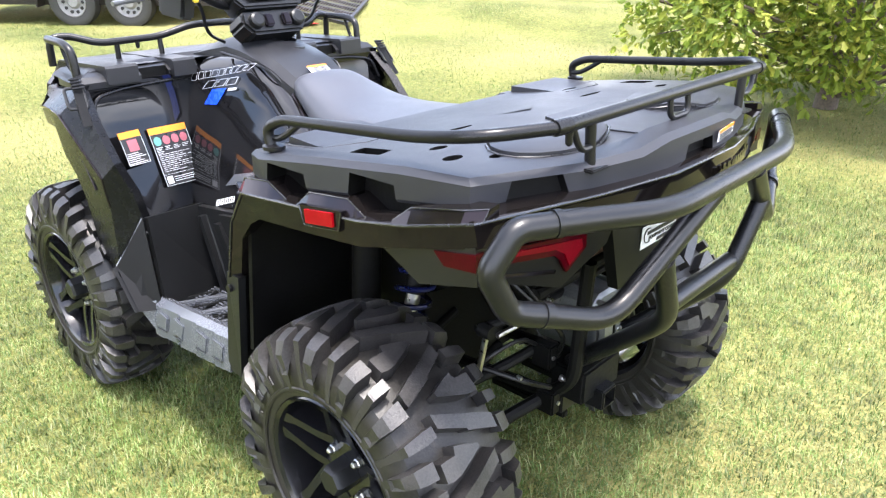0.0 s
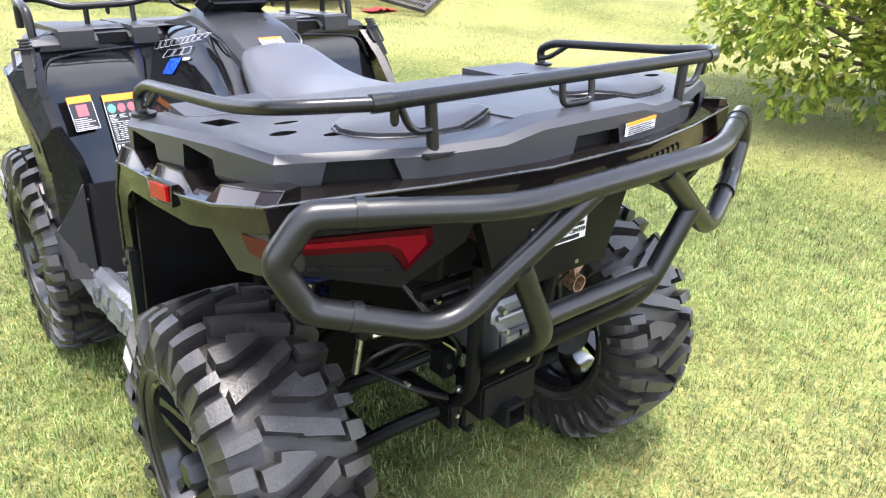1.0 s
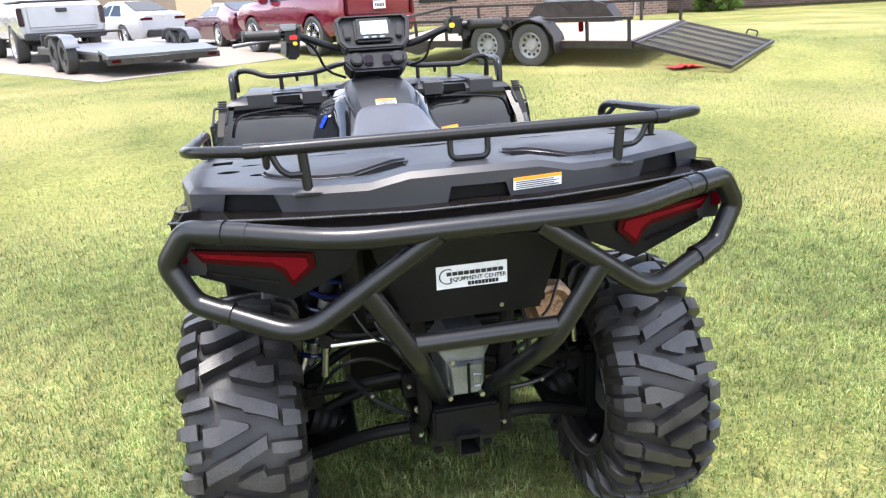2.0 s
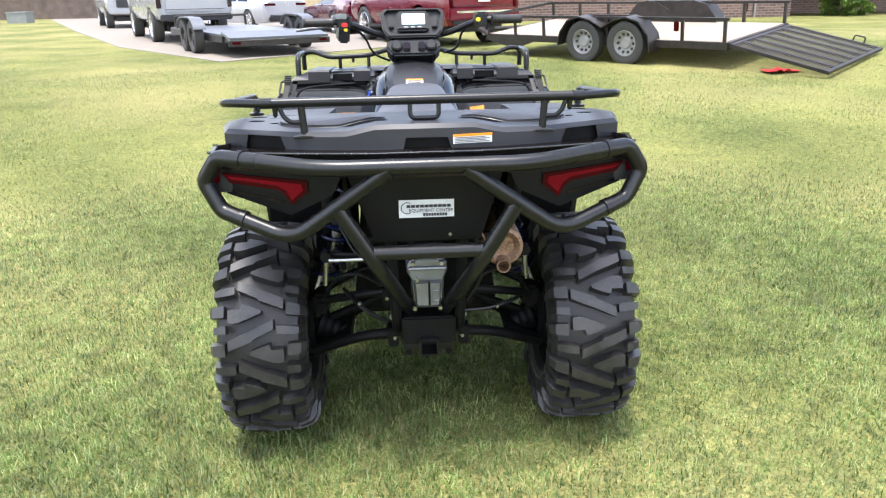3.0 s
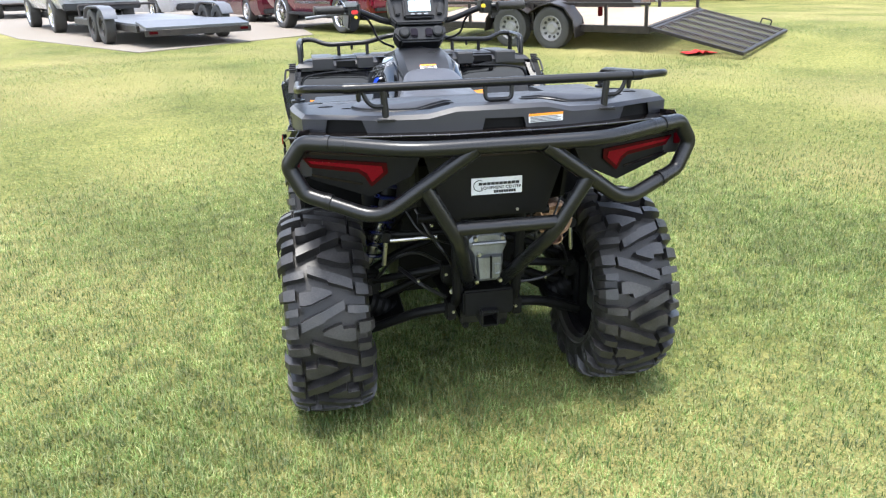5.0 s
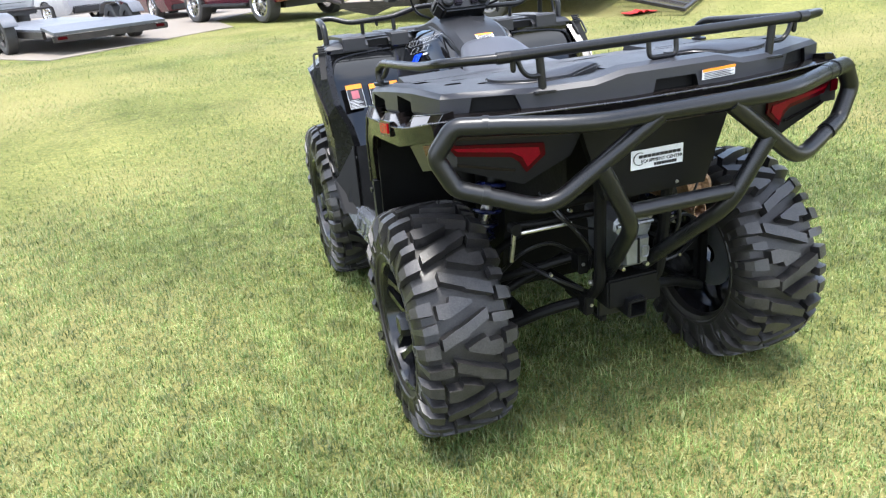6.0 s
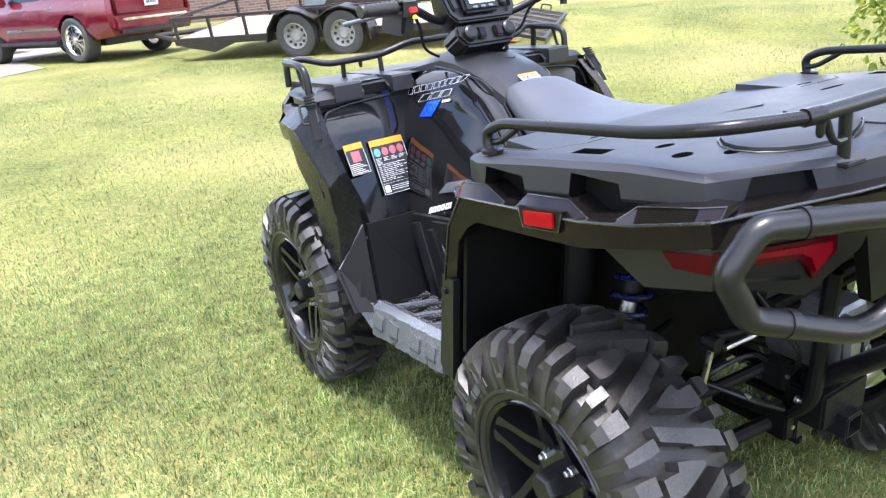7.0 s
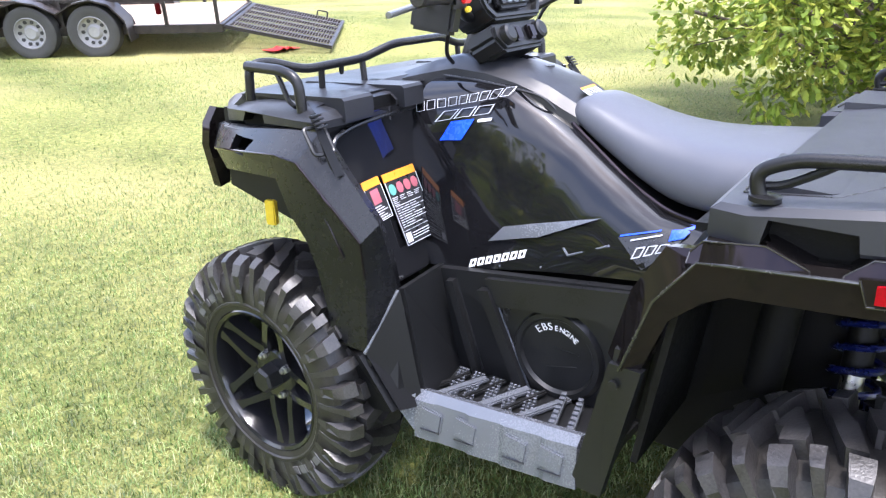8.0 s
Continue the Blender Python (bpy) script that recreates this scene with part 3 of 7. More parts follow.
part("ridge_line", tube(bmesh.new(), [p + Vector((math.copysign(0.001, p.x), 0, 0.001)) for p in ridge], 0.0028, 8, 0), EDGE, fender)
for s in (-1, 1):
    # raised blocks between the deck and the ridge, their rear ends falling off at a slant: (y, low, high, out)
    for line in ([(0.290, 0.852, 0.866, 0.556), (0.272, 0.856, 0.887, 0.558), (0.188, 0.865, 0.898, 0.5595), (0.128, 0.871, 0.876, 0.562)],
                 [(0.088, 0.875, 0.880, 0.562), (0.058, 0.878, 0.907, 0.560), (-0.050, 0.888, 0.920, 0.560), (-0.097, 0.893, 0.898, 0.562)],
                 [(-0.155, 0.902, 0.907, 0.559), (-0.198, 0.910, 0.940, 0.555), (-0.300, 0.935, 0.958, 0.544), (-0.330, 0.945, 0.962, 0.524)]):
        rows = [[(s * (out + 0.002), y, low), (s * (out - 0.012), y, high), (s * 0.49, y, high + 0.003), (s * 0.49, y, low)] for y, low, high, out in line]
        fb_block = part("fender_block", soft(loft(bmesh.new(), rows), 0.0016, 1), GLOSS, quad, smooth=15)
        part("block_edge", tube(bmesh.new(), [(s * (line[0][3] + 0.002), line[0][0], line[0][1])] + [(s * (out - 0.011), y, high) for y, low, high, out in line] + [(s * (line[-1][3] + 0.002), line[-1][0], line[-1][1])], 0.0016, 6, 0), EDGE, fb_block)
    # side reflector in its frame
    bm = prism(bmesh.new(), [(0.070, 0.886), (-0.052, 0.902), (-0.042, 0.862), (0.056, 0.848)], "x", s * 0.55, s * 0.5665)
    hold = part("reflector_frame", soft(bm, 0.003), GLOSS, quad)
    part("frame_edge", tube(bmesh.new(), [(s * 0.5665, y, z) for y, z in ((0.068, 0.884), (0.055, 0.850), (-0.041, 0.864), (-0.050, 0.900))], 0.0018, 6, 0), EDGE, hold)
    bm = prism(bmesh.new(), [(0.048, 0.8825), (-0.030, 0.8945), (-0.031, 0.869), (0.047, 0.857)], "x", s * 0.56, s * 0.571)
    part("reflector", soft(bm, 0.002), REFLECT, hold, "bright red side reflector")
# plain raised bars pressed into the strip below the deck
for k in range(11):
    x = 0.035 + 0.021 * k
    part("pressed_mark", block((x, -0.4325 + 0.19 * max(0, x - 0.12), 0.921), (0.013, 0.002, 0.012), (0, 0, 11 if x > 0.12 else 0), 0.0006), GLOSS, fender)

# ---- tail light housings ----
for s in (-1, 1):
    def yy(x):
        return -0.322 - (0.53 - abs(x)) * 0.16
    poly = [(0.528, 0.905), (0.505, 0.838), (0.345, 0.782), (0.235, 0.835), (0.20, 0.905)]
    bm = loft(bmesh.new(), [[(s * x, yy(x), z) for x, z in poly], [(s * x, yy(x) + 0.11, z + 0.02) for x, z in poly]])
    house = part("tail_light_housing", soft(bm, 0.005), BLACKPLASTIC, quad)
    lens = [(0.512, 0.893), (0.298, 0.874), (0.296, 0.848), (0.340, 0.812), (0.356, 0.838), (0.372, 0.851), (0.494, 0.868)]
    bm = loft(bmesh.new(), [[(s * x, yy(x) + 0.004, z) for x, z in lens], [(s * x, yy(x) - 0.007, z - 0.001) for x, z in lens]])
    lamp = part("tail_light", soft(bm, 0.002, 2, 40), DARKRED, house, "dark red angular tail light lens")
    strip = [(0.500, 0.885), (0.312, 0.866), (0.308, 0.850), (0.338, 0.824), (0.350, 0.848), (0.372, 0.861), (0.49, 0.877)]
    bm = loft(bmesh.new(), [[(s * x, yy(x) - 0.006, z) for x, z in strip], [(s * x, yy(x) - 0.0095, z) for x, z in strip]])
    part("light_bar", bm, RED, lamp)
    # the housing and its lens run on round the corner
    side = [(-0.118, 0.850), (-0.20, 0.874), (-0.325, 0.906), (-0.330, 0.843), (-0.205, 0.808)]
    bm = loft(bmesh.new(), [[(s * (0.538 - 0.04 * max(0, 0.86 - z)), y, z) for y, z in side], [(s * 0.49, y, z) for y, z in side]])
    part("housing_side", soft(bm, 0.004), PLASTIC, house)
    side = [(-0.243, 0.880), (-0.330, 0.897), (-0.330, 0.868), (-0.265, 0.860)]
    bm = loft(bmesh.new(), [[(s * 0.5415, y, z) for y, z in side], [(s * 0.52, y, z) for y, z in side]])
    part("lens_side", soft(bm, 0.002), DARKRED, lamp)
    # panel line under the lens
    bm = loft(bmesh.new(), [[(s * x, yy(x) - 0.001, z) for x, z in ((0.49, 0.842), (0.365, 0.815), (0.362, 0.821), (0.492, 0.849))], [(s * x, yy(x) - 0.004, z) for x, z in ((0.49, 0.842), (0.365, 0.815), (0.362, 0.821), (0.492, 0.849))]])
    part("trim_line", bm, GLOSS, house)

# ---- centre panel with the sticker ----
poly = [(-0.205, 0.905), (0.205, 0.905), (0.185, 0.84), (0.14, 0.70), (-0.135, 0.70), (-0.185, 0.84)]
bm = loft(bmesh.new(), [[(x, -0.350 - 0.02 * (z - 0.8), z) for x, z in poly], [(x, -0.325, z) for x, z in poly]])
panel = part("rear_panel", soft(bm, 0.004), BLACKPLASTIC, quad)
so, sr, su = (-0.071, -0.3505, 0.7645), (1, 0, 0), (0, -0.02, 1)
stick = patch("dealer_sticker", so, sr, su, 0.142, 0.047, WHITE, panel, 0.002, "white dealer sticker with black marks")
arc = [(0.022 + 0.016 * math.cos(a), 0.026 + 0.015 * math.sin(a)) for a in [math.radians(60 + 15 * k) for k in range(17)]]
bm = tube(bmesh.new(), [Vector(so) + Vector((x, -0.0045, z)) for x, z in arc], 0.0011, 5, 0)
part("sticker_emblem", bm, INK, stick)
lines("sticker_text", so, sr, su, [(0.020 + 0.0115 * k, 0.027, 0.0098, 0.0075) for k in range(10)], INK, stick, 0.0042)


def word(text, size, origin, right, up, material, parent, stretch=1.0, depth=0.0006, lift=0.004):
    """Readable writing as a mesh on a surface."""
    cu = bpy.data.curves.new("text", "FONT")
    cu.body, cu.size, cu.extrude = text, size, depth
    tmp = new("text", cu)
    bpy.context.view_layer.update()
    me = bpy.data.meshes.new_from_object(tmp.evaluated_get(bpy.context.evaluated_depsgraph_get()))
    bpy.data.objects.remove(tmp)
    r, u = Vector(right).normalized(), Vector(up)
    u = (u - r * u.dot(r)).normalized()
    nn = r.cross(u)
    m = Matrix.Identity(4)
    for i in range(3):
        m[i][0], m[i][1], m[i][2], m[i][3] = r[i] * stretch, u[i], nn[i], Vector(origin)[i] + nn[i] * lift
    me.transform(m)
    me.materials.clear()
    me.materials.append(material)
    ob = new("lettering", me)
    ob.parent = parent
    return ob


word("EQUIPMENT CENTER", 0.0118, (-0.045, -0.3505, 0.7795), sr, su, INK, stick, 1.02)
lines("sticker_text", so, sr, su, [(0.062 + 0.007 * k, 0.004, 0.0055, 0.0075) for k in range(9)], INK, stick, 0.0042)

# ---- rear bumper of bent tube ----
bumper = part("rear_bumper", bar([(-0.44, -0.405, 0.940), (-0.25, -0.487, 0.930), (0.25, -0.487, 0.930), (0.44, -0.405, 0.940)], 0.0195, 18, 0.07), POWDER, quad, "black powder-coated tubular rear bumper")
for s in (-1, 1):
    pts = mirrored([(-0.40, -0.422, 0.938), (-0.508, -0.375, 0.941), (-0.550, -0.360, 0.880), (-0.512, -0.372, 0.806), (-0.455, -0.398, 0.789)], s)
    part("end_loop", bar(pts, 0.0205, 18, 0.018), POWDER, bumper)
    pts = mirrored([(-0.47, -0.392, 0.793), (-0.330, -0.444, 0.747), (-0.088, -0.488, 0.924)], s)
    part("lower_bar", bar(pts, 0.0195, 18, 0.055), POWDER, bumper)
    pts = mirrored([(-0.215, -0.468, 0.826), (-0.128, -0.455, 0.672), (-0.047, -0.205, 0.435)], s)
    part("leg", bar(pts, 0.0195, 18, 0.05), POWDER, bumper)
    for p, q in (((-0.462, -0.3955, 0.792), (-0.448, -0.4005, 0.788)), ((-0.452, -0.400, 0.9405), (-0.440, -0.405, 0.940))):
        part("weld_seam", bar(mirrored([p, q], s), 0.0222, 18, 0), POWDER, bumper)
part("cross_bar", bar([(-0.136, -0.452, 0.706), (0.138, -0.452, 0.706)], 0.0185, 18, 0), POWDER, bumper)

# ---- rear cargo rail ----
rail = part("rear_rail", bar([(-0.375, -0.358, 1.066), (0.375, -0.358, 1.066)], 0.0118, 14, 0), TUBE, quad, "satin black steel cargo rail")
for s in (-1, 1):
    pts = mirrored([(-0.39, -0.355, 1.065), (-0.500, -0.300, 1.062), (-0.512, -0.18, 1.043), (-0.514, 0.175, 1.014), (-0.518, 0.222, 0.992), (-0.518, 0.212, 0.955)], s)
    part("side_rail", bar(pts, 0.0105, 14, 0.05), TUBE, rail)
    part("clamp", bar(mirrored([(-0.365, -0.359, 1.066), (-0.395, -0.354, 1.065)], s), 0.0132, 14, 0), TUBE, rail)
    part("post", bar(mirrored([(-0.298, -0.356, 1.062), (-0.293, -0.358, 0.985)], s), 0.0092, 12, 0), TUBE, rail)
    part("foot", block((s * 0.293, -0.362, 0.984), (0.052, 0.036, 0.006), (0, 0, 0), 0.002), TUBE, rail)
    part("hook", bar(mirrored([(-0.352, -0.358, 1.062), (-0.34, -0.361, 1.032), (-0.325, -0.361, 1.019), (-0.294, -0.359, 1.019)], s), 0.0058, 10, 0.014), TUBE, rail)
    part("brace", bar(mirrored([(-0.513, 0.212, 0.972), (-0.512, 0.185, 0.976), (-0.512, 0.15, 0.996), (-0.512, 0.12, 1.016)], s), 0.0065, 10, 0.02), TUBE, rail)
    part("foot", lathe(bmesh.new(), [(0.953, 0.022), (0.960, 0.022), (0.962, 0.014)], 16, "z", (s * 0.517, 0.205, 0)), TUBE, rail)
    part("nub", lathe(bmesh.new(), [(1.032, 0.003), (1.036, 0.006), (1.058, 0.007)], 10, "z", (s * 0.36 + 0.0, -0.358, 0)), TUBE, rail)
part("loop", bar([(-0.034, -0.358, 1.062), (-0.034, -0.362, 1.022), (0.036, -0.362, 1.022), (0.036, -0.358, 1.062)], 0.0058, 10, 0.014), TUBE, rail)

# ---- seat ----
bm = bmesh.new()
rows = []
for y, w, top, low, sag in ((0.738, 0.075, 0.965, 0.940, 0.0), (0.718, 0.100, 0.984, 0.930, 0.0), (0.68, 0.114, 0.984, 0.905, 0.004), (0.62, 0.130, 0.962, 0.872, 0.004), (0.54, 0.152, 0.938, 0.828, 0.004), (0.46, 0.178, 0.928, 0.796, 0.006), (0.38, 0.200, 0.928, 0.790, 0.006), (0.25, 0.222, 0.937, 0.800, 0.006), (0.10, 0.225, 0.950, 0.82, 0.006), (0.0, 0.215, 0.965, 0.84, 0.004), (-0.09, 0.18, 0.985, 0.90, 0.0), (-0.13, 0.14, 0.985, 0.94, 0.0)):
    h = top - low
    rows.append([(-w * 0.97, y, low), (-w * 1.02, y, low + h * 0.25), (-w, y, low + h * 0.55), (-w * 0.88, y, low + h * 0.82), (-w * 0.68, y, top - h * 0.05), (-w * 0.35, y, top), (0, y, top + sag), (w * 0.35, y, top), (w * 0.68, y, top - h * 0.05), (w * 0.88, y, low + h * 0.82), (w, y, low + h * 0.55), (w * 1.02, y, low + h * 0.25), (w * 0.97, y, low)])
loft(bm, rows)
seat = part("seat", bm, SEAT, quad, "grey vinyl saddle seat", smooth=50)
seat.modifiers.new("round", "SUBSURF").levels = 2
seat.modifiers["round"].render_levels = 2
for s in (-1, 1):
    part("seat_piping", bar(mirrored([(-0.080, 0.742, 0.944), (-0.103, 0.718, 0.928), (-0.155, 0.545, 0.826), (-0.182, 0.455, 0.792), (-0.205, 0.37, 0.786), (-0.222, 0.27, 0.792)], s), 0.006, 8, 0.03), GLOSS, seat)

# ---- body panels, console ----
bm = bmesh.new()
rows = []
for y, tx, tz, mx, mz, bx, bz in ((1.10, 0.085, 1.005, 0.20, 0.94, 0.315, 0.590), (0.97, 0.104, 1.008, 0.185, 0.925, 0.305, 0.598), (0.86, 0.114, 1.003, 0.176, 0.905, 0.295, 0.612), (0.77, 0.104, 0.955, 0.172, 0.880, 0.290, 0.628), (0.68, 0.115, 0.905, 0.185, 0.845, 0.287, 0.645), (0.58, 0.145, 0.850, 0.215, 0.800, 0.284, 0.660), (0.46, 0.185, 0.790, 0.245, 0.755, 0.282, 0.676), (0.36, 0.205, 0.782, 0.258, 0.750, 0.282, 0.690), (0.22, 0.225, 0.790, 0.265, 0.760, 0.280, 0.700)):
    rows.append([(-bx, y, bz), (-(bx * 0.62 + mx * 0.38) - 0.014, y, bz * 0.62 + mz * 0.38), (-mx, y, mz), (-(tx * 0.6 + mx * 0.4) - 0.012, y, tz * 0.6 + mz * 0.4 + 0.010), (-tx, y, tz), (tx, y, tz), (tx * 0.6 + mx * 0.4 + 0.012, y, tz * 0.6 + mz * 0.4 + 0.010), (mx, y, mz), (bx * 0.62 + mx * 0.38 + 0.014, y, bz * 0.62 + mz * 0.38), (bx, y, bz)])
loft(bm, rows)
bmesh.ops.triangulate(bm, faces=bm.faces)
body = part("side_body", bm, BODYGLOSS, quad, "glossy black side panels below the seat", smooth=75)

bm = bmesh.new()
rows = []
for y, bw, bz, tw, tz in ((0.702, 0.104, 0.915, 0.080, 0.958), (0.75, 0.110, 0.935, 0.086, 0.983), (0.79, 0.112, 0.955, 0.088, 1.003), (0.86, 0.118, 0.985, 0.088, 1.024), (0.95, 0.112, 0.995, 0.080, 1.045), (1.05, 0.10, 0.995, 0.070, 1.052), (1.13, 0.115, 0.98, 0.065, 1.035), (1.25, 0.16, 0.965, 0.08, 0.995)):
    rows.append([(-bw, y, bz), (-bw * 0.97, y, bz + (tz - bz) * 0.55), (-tw, y, tz), (-tw * 0.4, y, tz + 0.006), (tw * 0.4, y, tz + 0.006), (tw, y, tz), (bw * 0.97, y, bz + (tz - bz) * 0.55), (bw, y, bz)])
loft(bm, rows)
console = part("console", soft(bm, 0.006, 2, 30), FRONTDECK, quad, "dark grey plastic console ahead of the seat")
cut(console, [block((0.045, 0.985, 1.055), (0.07, 0.14, 0.09), (0, 0, 0), 0.012)])
part("ignition_ring", lathe(bmesh.new(), [(1.0255, 0.019), (1.031, 0.018), (1.031, 0.010), (1.028, 0.0)], 20, "z", (0.035, 0.865, 0.0)), PLASTIC, console)
tag = patch("warning_label", (-0.036, 0.716, 0.9715), (1, 0, 0), (0, 0.048, 0.026), 0.066, 0.030, WHITE, console, 0.010, "small orange and white warning label")
patch("label_band", (-0.036, 0.716, 0.9715), (1, 0, 0), (0, 0.048, 0.026), 0.066, 0.008, ORANGE, tag, 0.0112, y0=0.022)
lines("label_text", (-0.036, 0.716, 0.9715), (1, 0, 0), (0, 0.048, 0.026), [(0.005, 0.003 + 0.0046 * k, 0.054, 0.0012) for k in range(4)], INK, tag, 0.0125)

# ---- front fenders ----
FRONT = [
    ((-0.40, 1.60, 0.885), (-0.42, 1.60, 0.835), (-0.41, 1.57, 0.79)),
    ((-0.462, 1.50, 0.903), (-0.495, 1.49, 0.850), (-0.485, 1.47, 0.800)),
    ((-0.512, 1.34, 0.922), (-0.560, 1.31, 0.880), (-0.555, 1.30, 0.832)),
    ((-0.532, 1.17, 0.942), (-0.590, 1.15, 0.900), (-0.580, 1.17, 0.845)),
    ((-0.532, 1.072, 0.948), (-0.594, 1.084, 0.893), (-0.582, 1.135, 0.775)),
    ((-0.545, 0.985, 0.866), (-0.584, 1.010, 0.820), (-0.575, 1.095, 0.715)),
    ((-0.545, 0.908, 0.782), (-0.570, 0.940, 0.742), (-0.570, 1.076, 0.655)),
    ((-0.505, 0.918, 0.690), (-0.562, 0.940, 0.660), (-0.570, 1.058, 0.590)),
    ((-0.490, 0.915, 0.610), (-0.562, 0.944, 0.560), (-0.570, 1.045, 0.520)),
    ((-0.52, 0.925, 0.530), (-0.565, 0.945, 0.485), (-0.57, 1.035, 0.490)),
]
for s in (-1, 1):
    rows = []
    for u, k, a in FRONT:
        u, k, a = (Vector((-p[0] * s, p[1], p[2])) for p in (u, k, a))
        i = Vector((-s * 0.025, 0.012, 0))
        rows.append([u, u.lerp(k, 0.8), k, k.lerp(a, 0.5), a, a + i, k + i * 1.3, u + i])
    fr = part("front_fender", soft(loft(bmesh.new(), rows), 0.002, 1, 22), FENDERGLOSS, quad, "glossy black angular front fender", smooth=16)
    part("ridge_line", bar([(-k[0] * s * 1.002, k[1], k[2] + 0.001) for u, k, a in FRONT[:8]], 0.0028, 8, 0), GLOSS, fr)
    # black sheet behind the side opening, standing in for its shade
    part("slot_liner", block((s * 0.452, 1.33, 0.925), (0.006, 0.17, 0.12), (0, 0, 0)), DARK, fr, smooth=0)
    cut(fr, [prism(bmesh.new(), [(1.385, 0.868), (1.300, 0.872), (1.275, 0.908), (1.378, 0.903)], "x", s * 0.49, s * 0.62)])
    # lip between the deck and the fender
    part("deck_lip", bar(mirrored([(-0.470, 1.475, 0.900), (-0.512, 1.34, 0.912), (-0.533, 1.19, 0.930)], -s), 0.006, 8, 0.03), PLASTIC, fr)
    # crease along the outer face
    part("crease", bar(mirrored([(-0.588, 1.105, 0.875), (-0.577, 1.02, 0.77), (-0.571, 0.99, 0.70)], -s), 0.0025, 6, 0), GLOSS, fr)
    # inner rear panel carrying the labels
    rows = []
    for z, y, x0, x1 in ((0.960, 1.076, -0.150, -0.535), (0.930, 1.080, -0.160, -0.530), (0.840, 1.054, -0.200, -0.535), (0.760, 1.018, -0.24, -0.538), (0.670, 0.982, -0.28, -0.515), (0.600, 0.952, -0.31, -0.495)):
        rows.append([(-s * x0, y + 0.022, z), (-s * (x0 * 0.8 + x1 * 0.2), y + 0.016, z), (-s * (x0 * 0.55 + x1 * 0.45), y + 0.013, z), (-s * (x0 * 0.3 + x1 * 0.7), y + 0.011, z), (-s * (x0 * 0.1 + x1 * 0.9), y + 0.008, z), (-s * x1, y + 0.002, z), (-s * x1, y + 0.03, z), (-s * x0, y + 0.06, z)])
    part("fender_panel", loft(bmesh.new(), rows), BODYGLOSS, fr, "glossy black panel behind the front wheel", smooth=50)
    part("panel_rim", bar(mirrored([(-0.175, 1.098, 0.944), (-0.300, 1.090, 0.944), (-0.420, 1.084, 0.938), (-0.500, 1.072, 0.925), (-0.518, 1.052, 0.860)], -s), 0.0050, 8, 0.03), FENDERGLOSS, fr)
    # latch
    latch = part("latch", soft(loft(bmesh.new(), [mirrored([(0.528, 1.085, 0.985), (0.552, 1.078, 0.985), (0.556, 1.062, 0.962), (0.530, 1.066, 0.962)], s), mirrored([(0.546, 1.012, 0.890), (0.566, 1.016, 0.890), (0.568, 0.998, 0.872), (0.546, 0.994, 0.872)], s)]), 0.003), BLACKPLASTIC, fr, "black plastic toggle latch")
    part("latch_loop", bar(mirrored([(0.526, 1.066, 0.960), (0.534, 1.030, 0.912), (0.580, 1.040, 0.912), (0.572, 1.078, 0.960), (0.526, 1.066, 0.960)], s), 0.0045, 8, 0.01), PLASTIC, latch)
    for k in range(4):
        part("latch_rib", bar(mirrored([(0.526, 1.072 - 0.006 * k, 0.983 - 0.007 * k), (0.558, 1.070 - 0.006 * k, 0.983 - 0.007 * k)], s), 0.0028, 6, 0), PLASTIC, latch)
    # wheel house liner
    part("liner", slab(bmesh.new(), mirrored([(-0.30, 0.99, 0.45), (-0.54, 1.01, 0.45), (-0.54, 1.11, 0.80), (-0.30, 1.10, 0.82)], -s), 0.012), DARK, fr)
    part("liner", slab(bmesh.new(), mirrored([(-0.28, 1.10, 0.84), (-0.55, 1.12, 0.84), (-0.50, 1.45, 0.83), (-0.28, 1.50, 0.84)], -s), 0.012), DARK, fr)

# big warning labels on the left panel
o, r, u = Vector((-0.377, 0.983, 0.664)), Vector((0.112, 0.006, 0.0)), Vector((-0.008, 0.068, 0.156))
pl = patch("warning_label", o, r, u, 0.118, 0.172, LABELBLACK, label="black warning label with orange header and white text", lift=0.004)
patch("label_band", o, r, u, 0.118, 0.019, ORANGE, pl, 0.005, y0=0.153)
for k, mtl in enumerate((TEAL, MAROON, MAROON, MAROON)):
    c = o + r.normalized() * (0.0175 + 0.0275 * k) + (u - r.normalized() * u.dot(r.normalized())).normalized() * 0.132
    nn = r.normalized().cross(u).normalized()
    bm = bmesh.new()
    uu = (u - r.normalized() * u.dot(r.normalized())).normalized()
    ring = [c + r.normalized() * 0.0115 * math.cos(a * math.pi / 5) + uu * 0.0135 * math.sin(a * math.pi / 5) for a in range(10)]
    loft(bm, [[p + nn * 0.0062 for p in ring], [p + nn * 0.0045 for p in ring]])
    part("pictogram", bm, mtl, pl, smooth=0)
lines("label_text", o, r, u, [(0.006 + 0.0275 * k, 0.1125 - 0.0042 * j, 0.021 - 0.004 * ((j + k) % 3), 0.0013) for k in range(4) for j in range(3 if k else 5)] + [(0.008 + 0.012 * j + 0.002 * ((j * k) % 3), 0.092 - 0.0056 * k, 0.009 + 0.0015 * ((j + k) % 2), 0.0015) for k in range(10) for j in range((8, 6, 8, 7, 5, 8, 7, 8, 4, 6)[k])] + [(0.006, 0.006, 0.018, 0.022), (0.03, 0.022, 0.072, 0.0016), (0.03, 0.016, 0.077, 0.0016), (0.03, 0.010, 0.058, 0.0016)], WHITE, pl, 0.0062)
lines("label_border", o, r, u, [(0, 0, 0.118, 0.001), (0, 0.033, 0.118, 0.0008), (0, 0, 0.001, 0.153), (0.117, 0, 0.001, 0.153)], WHITE, pl, 0.0062)
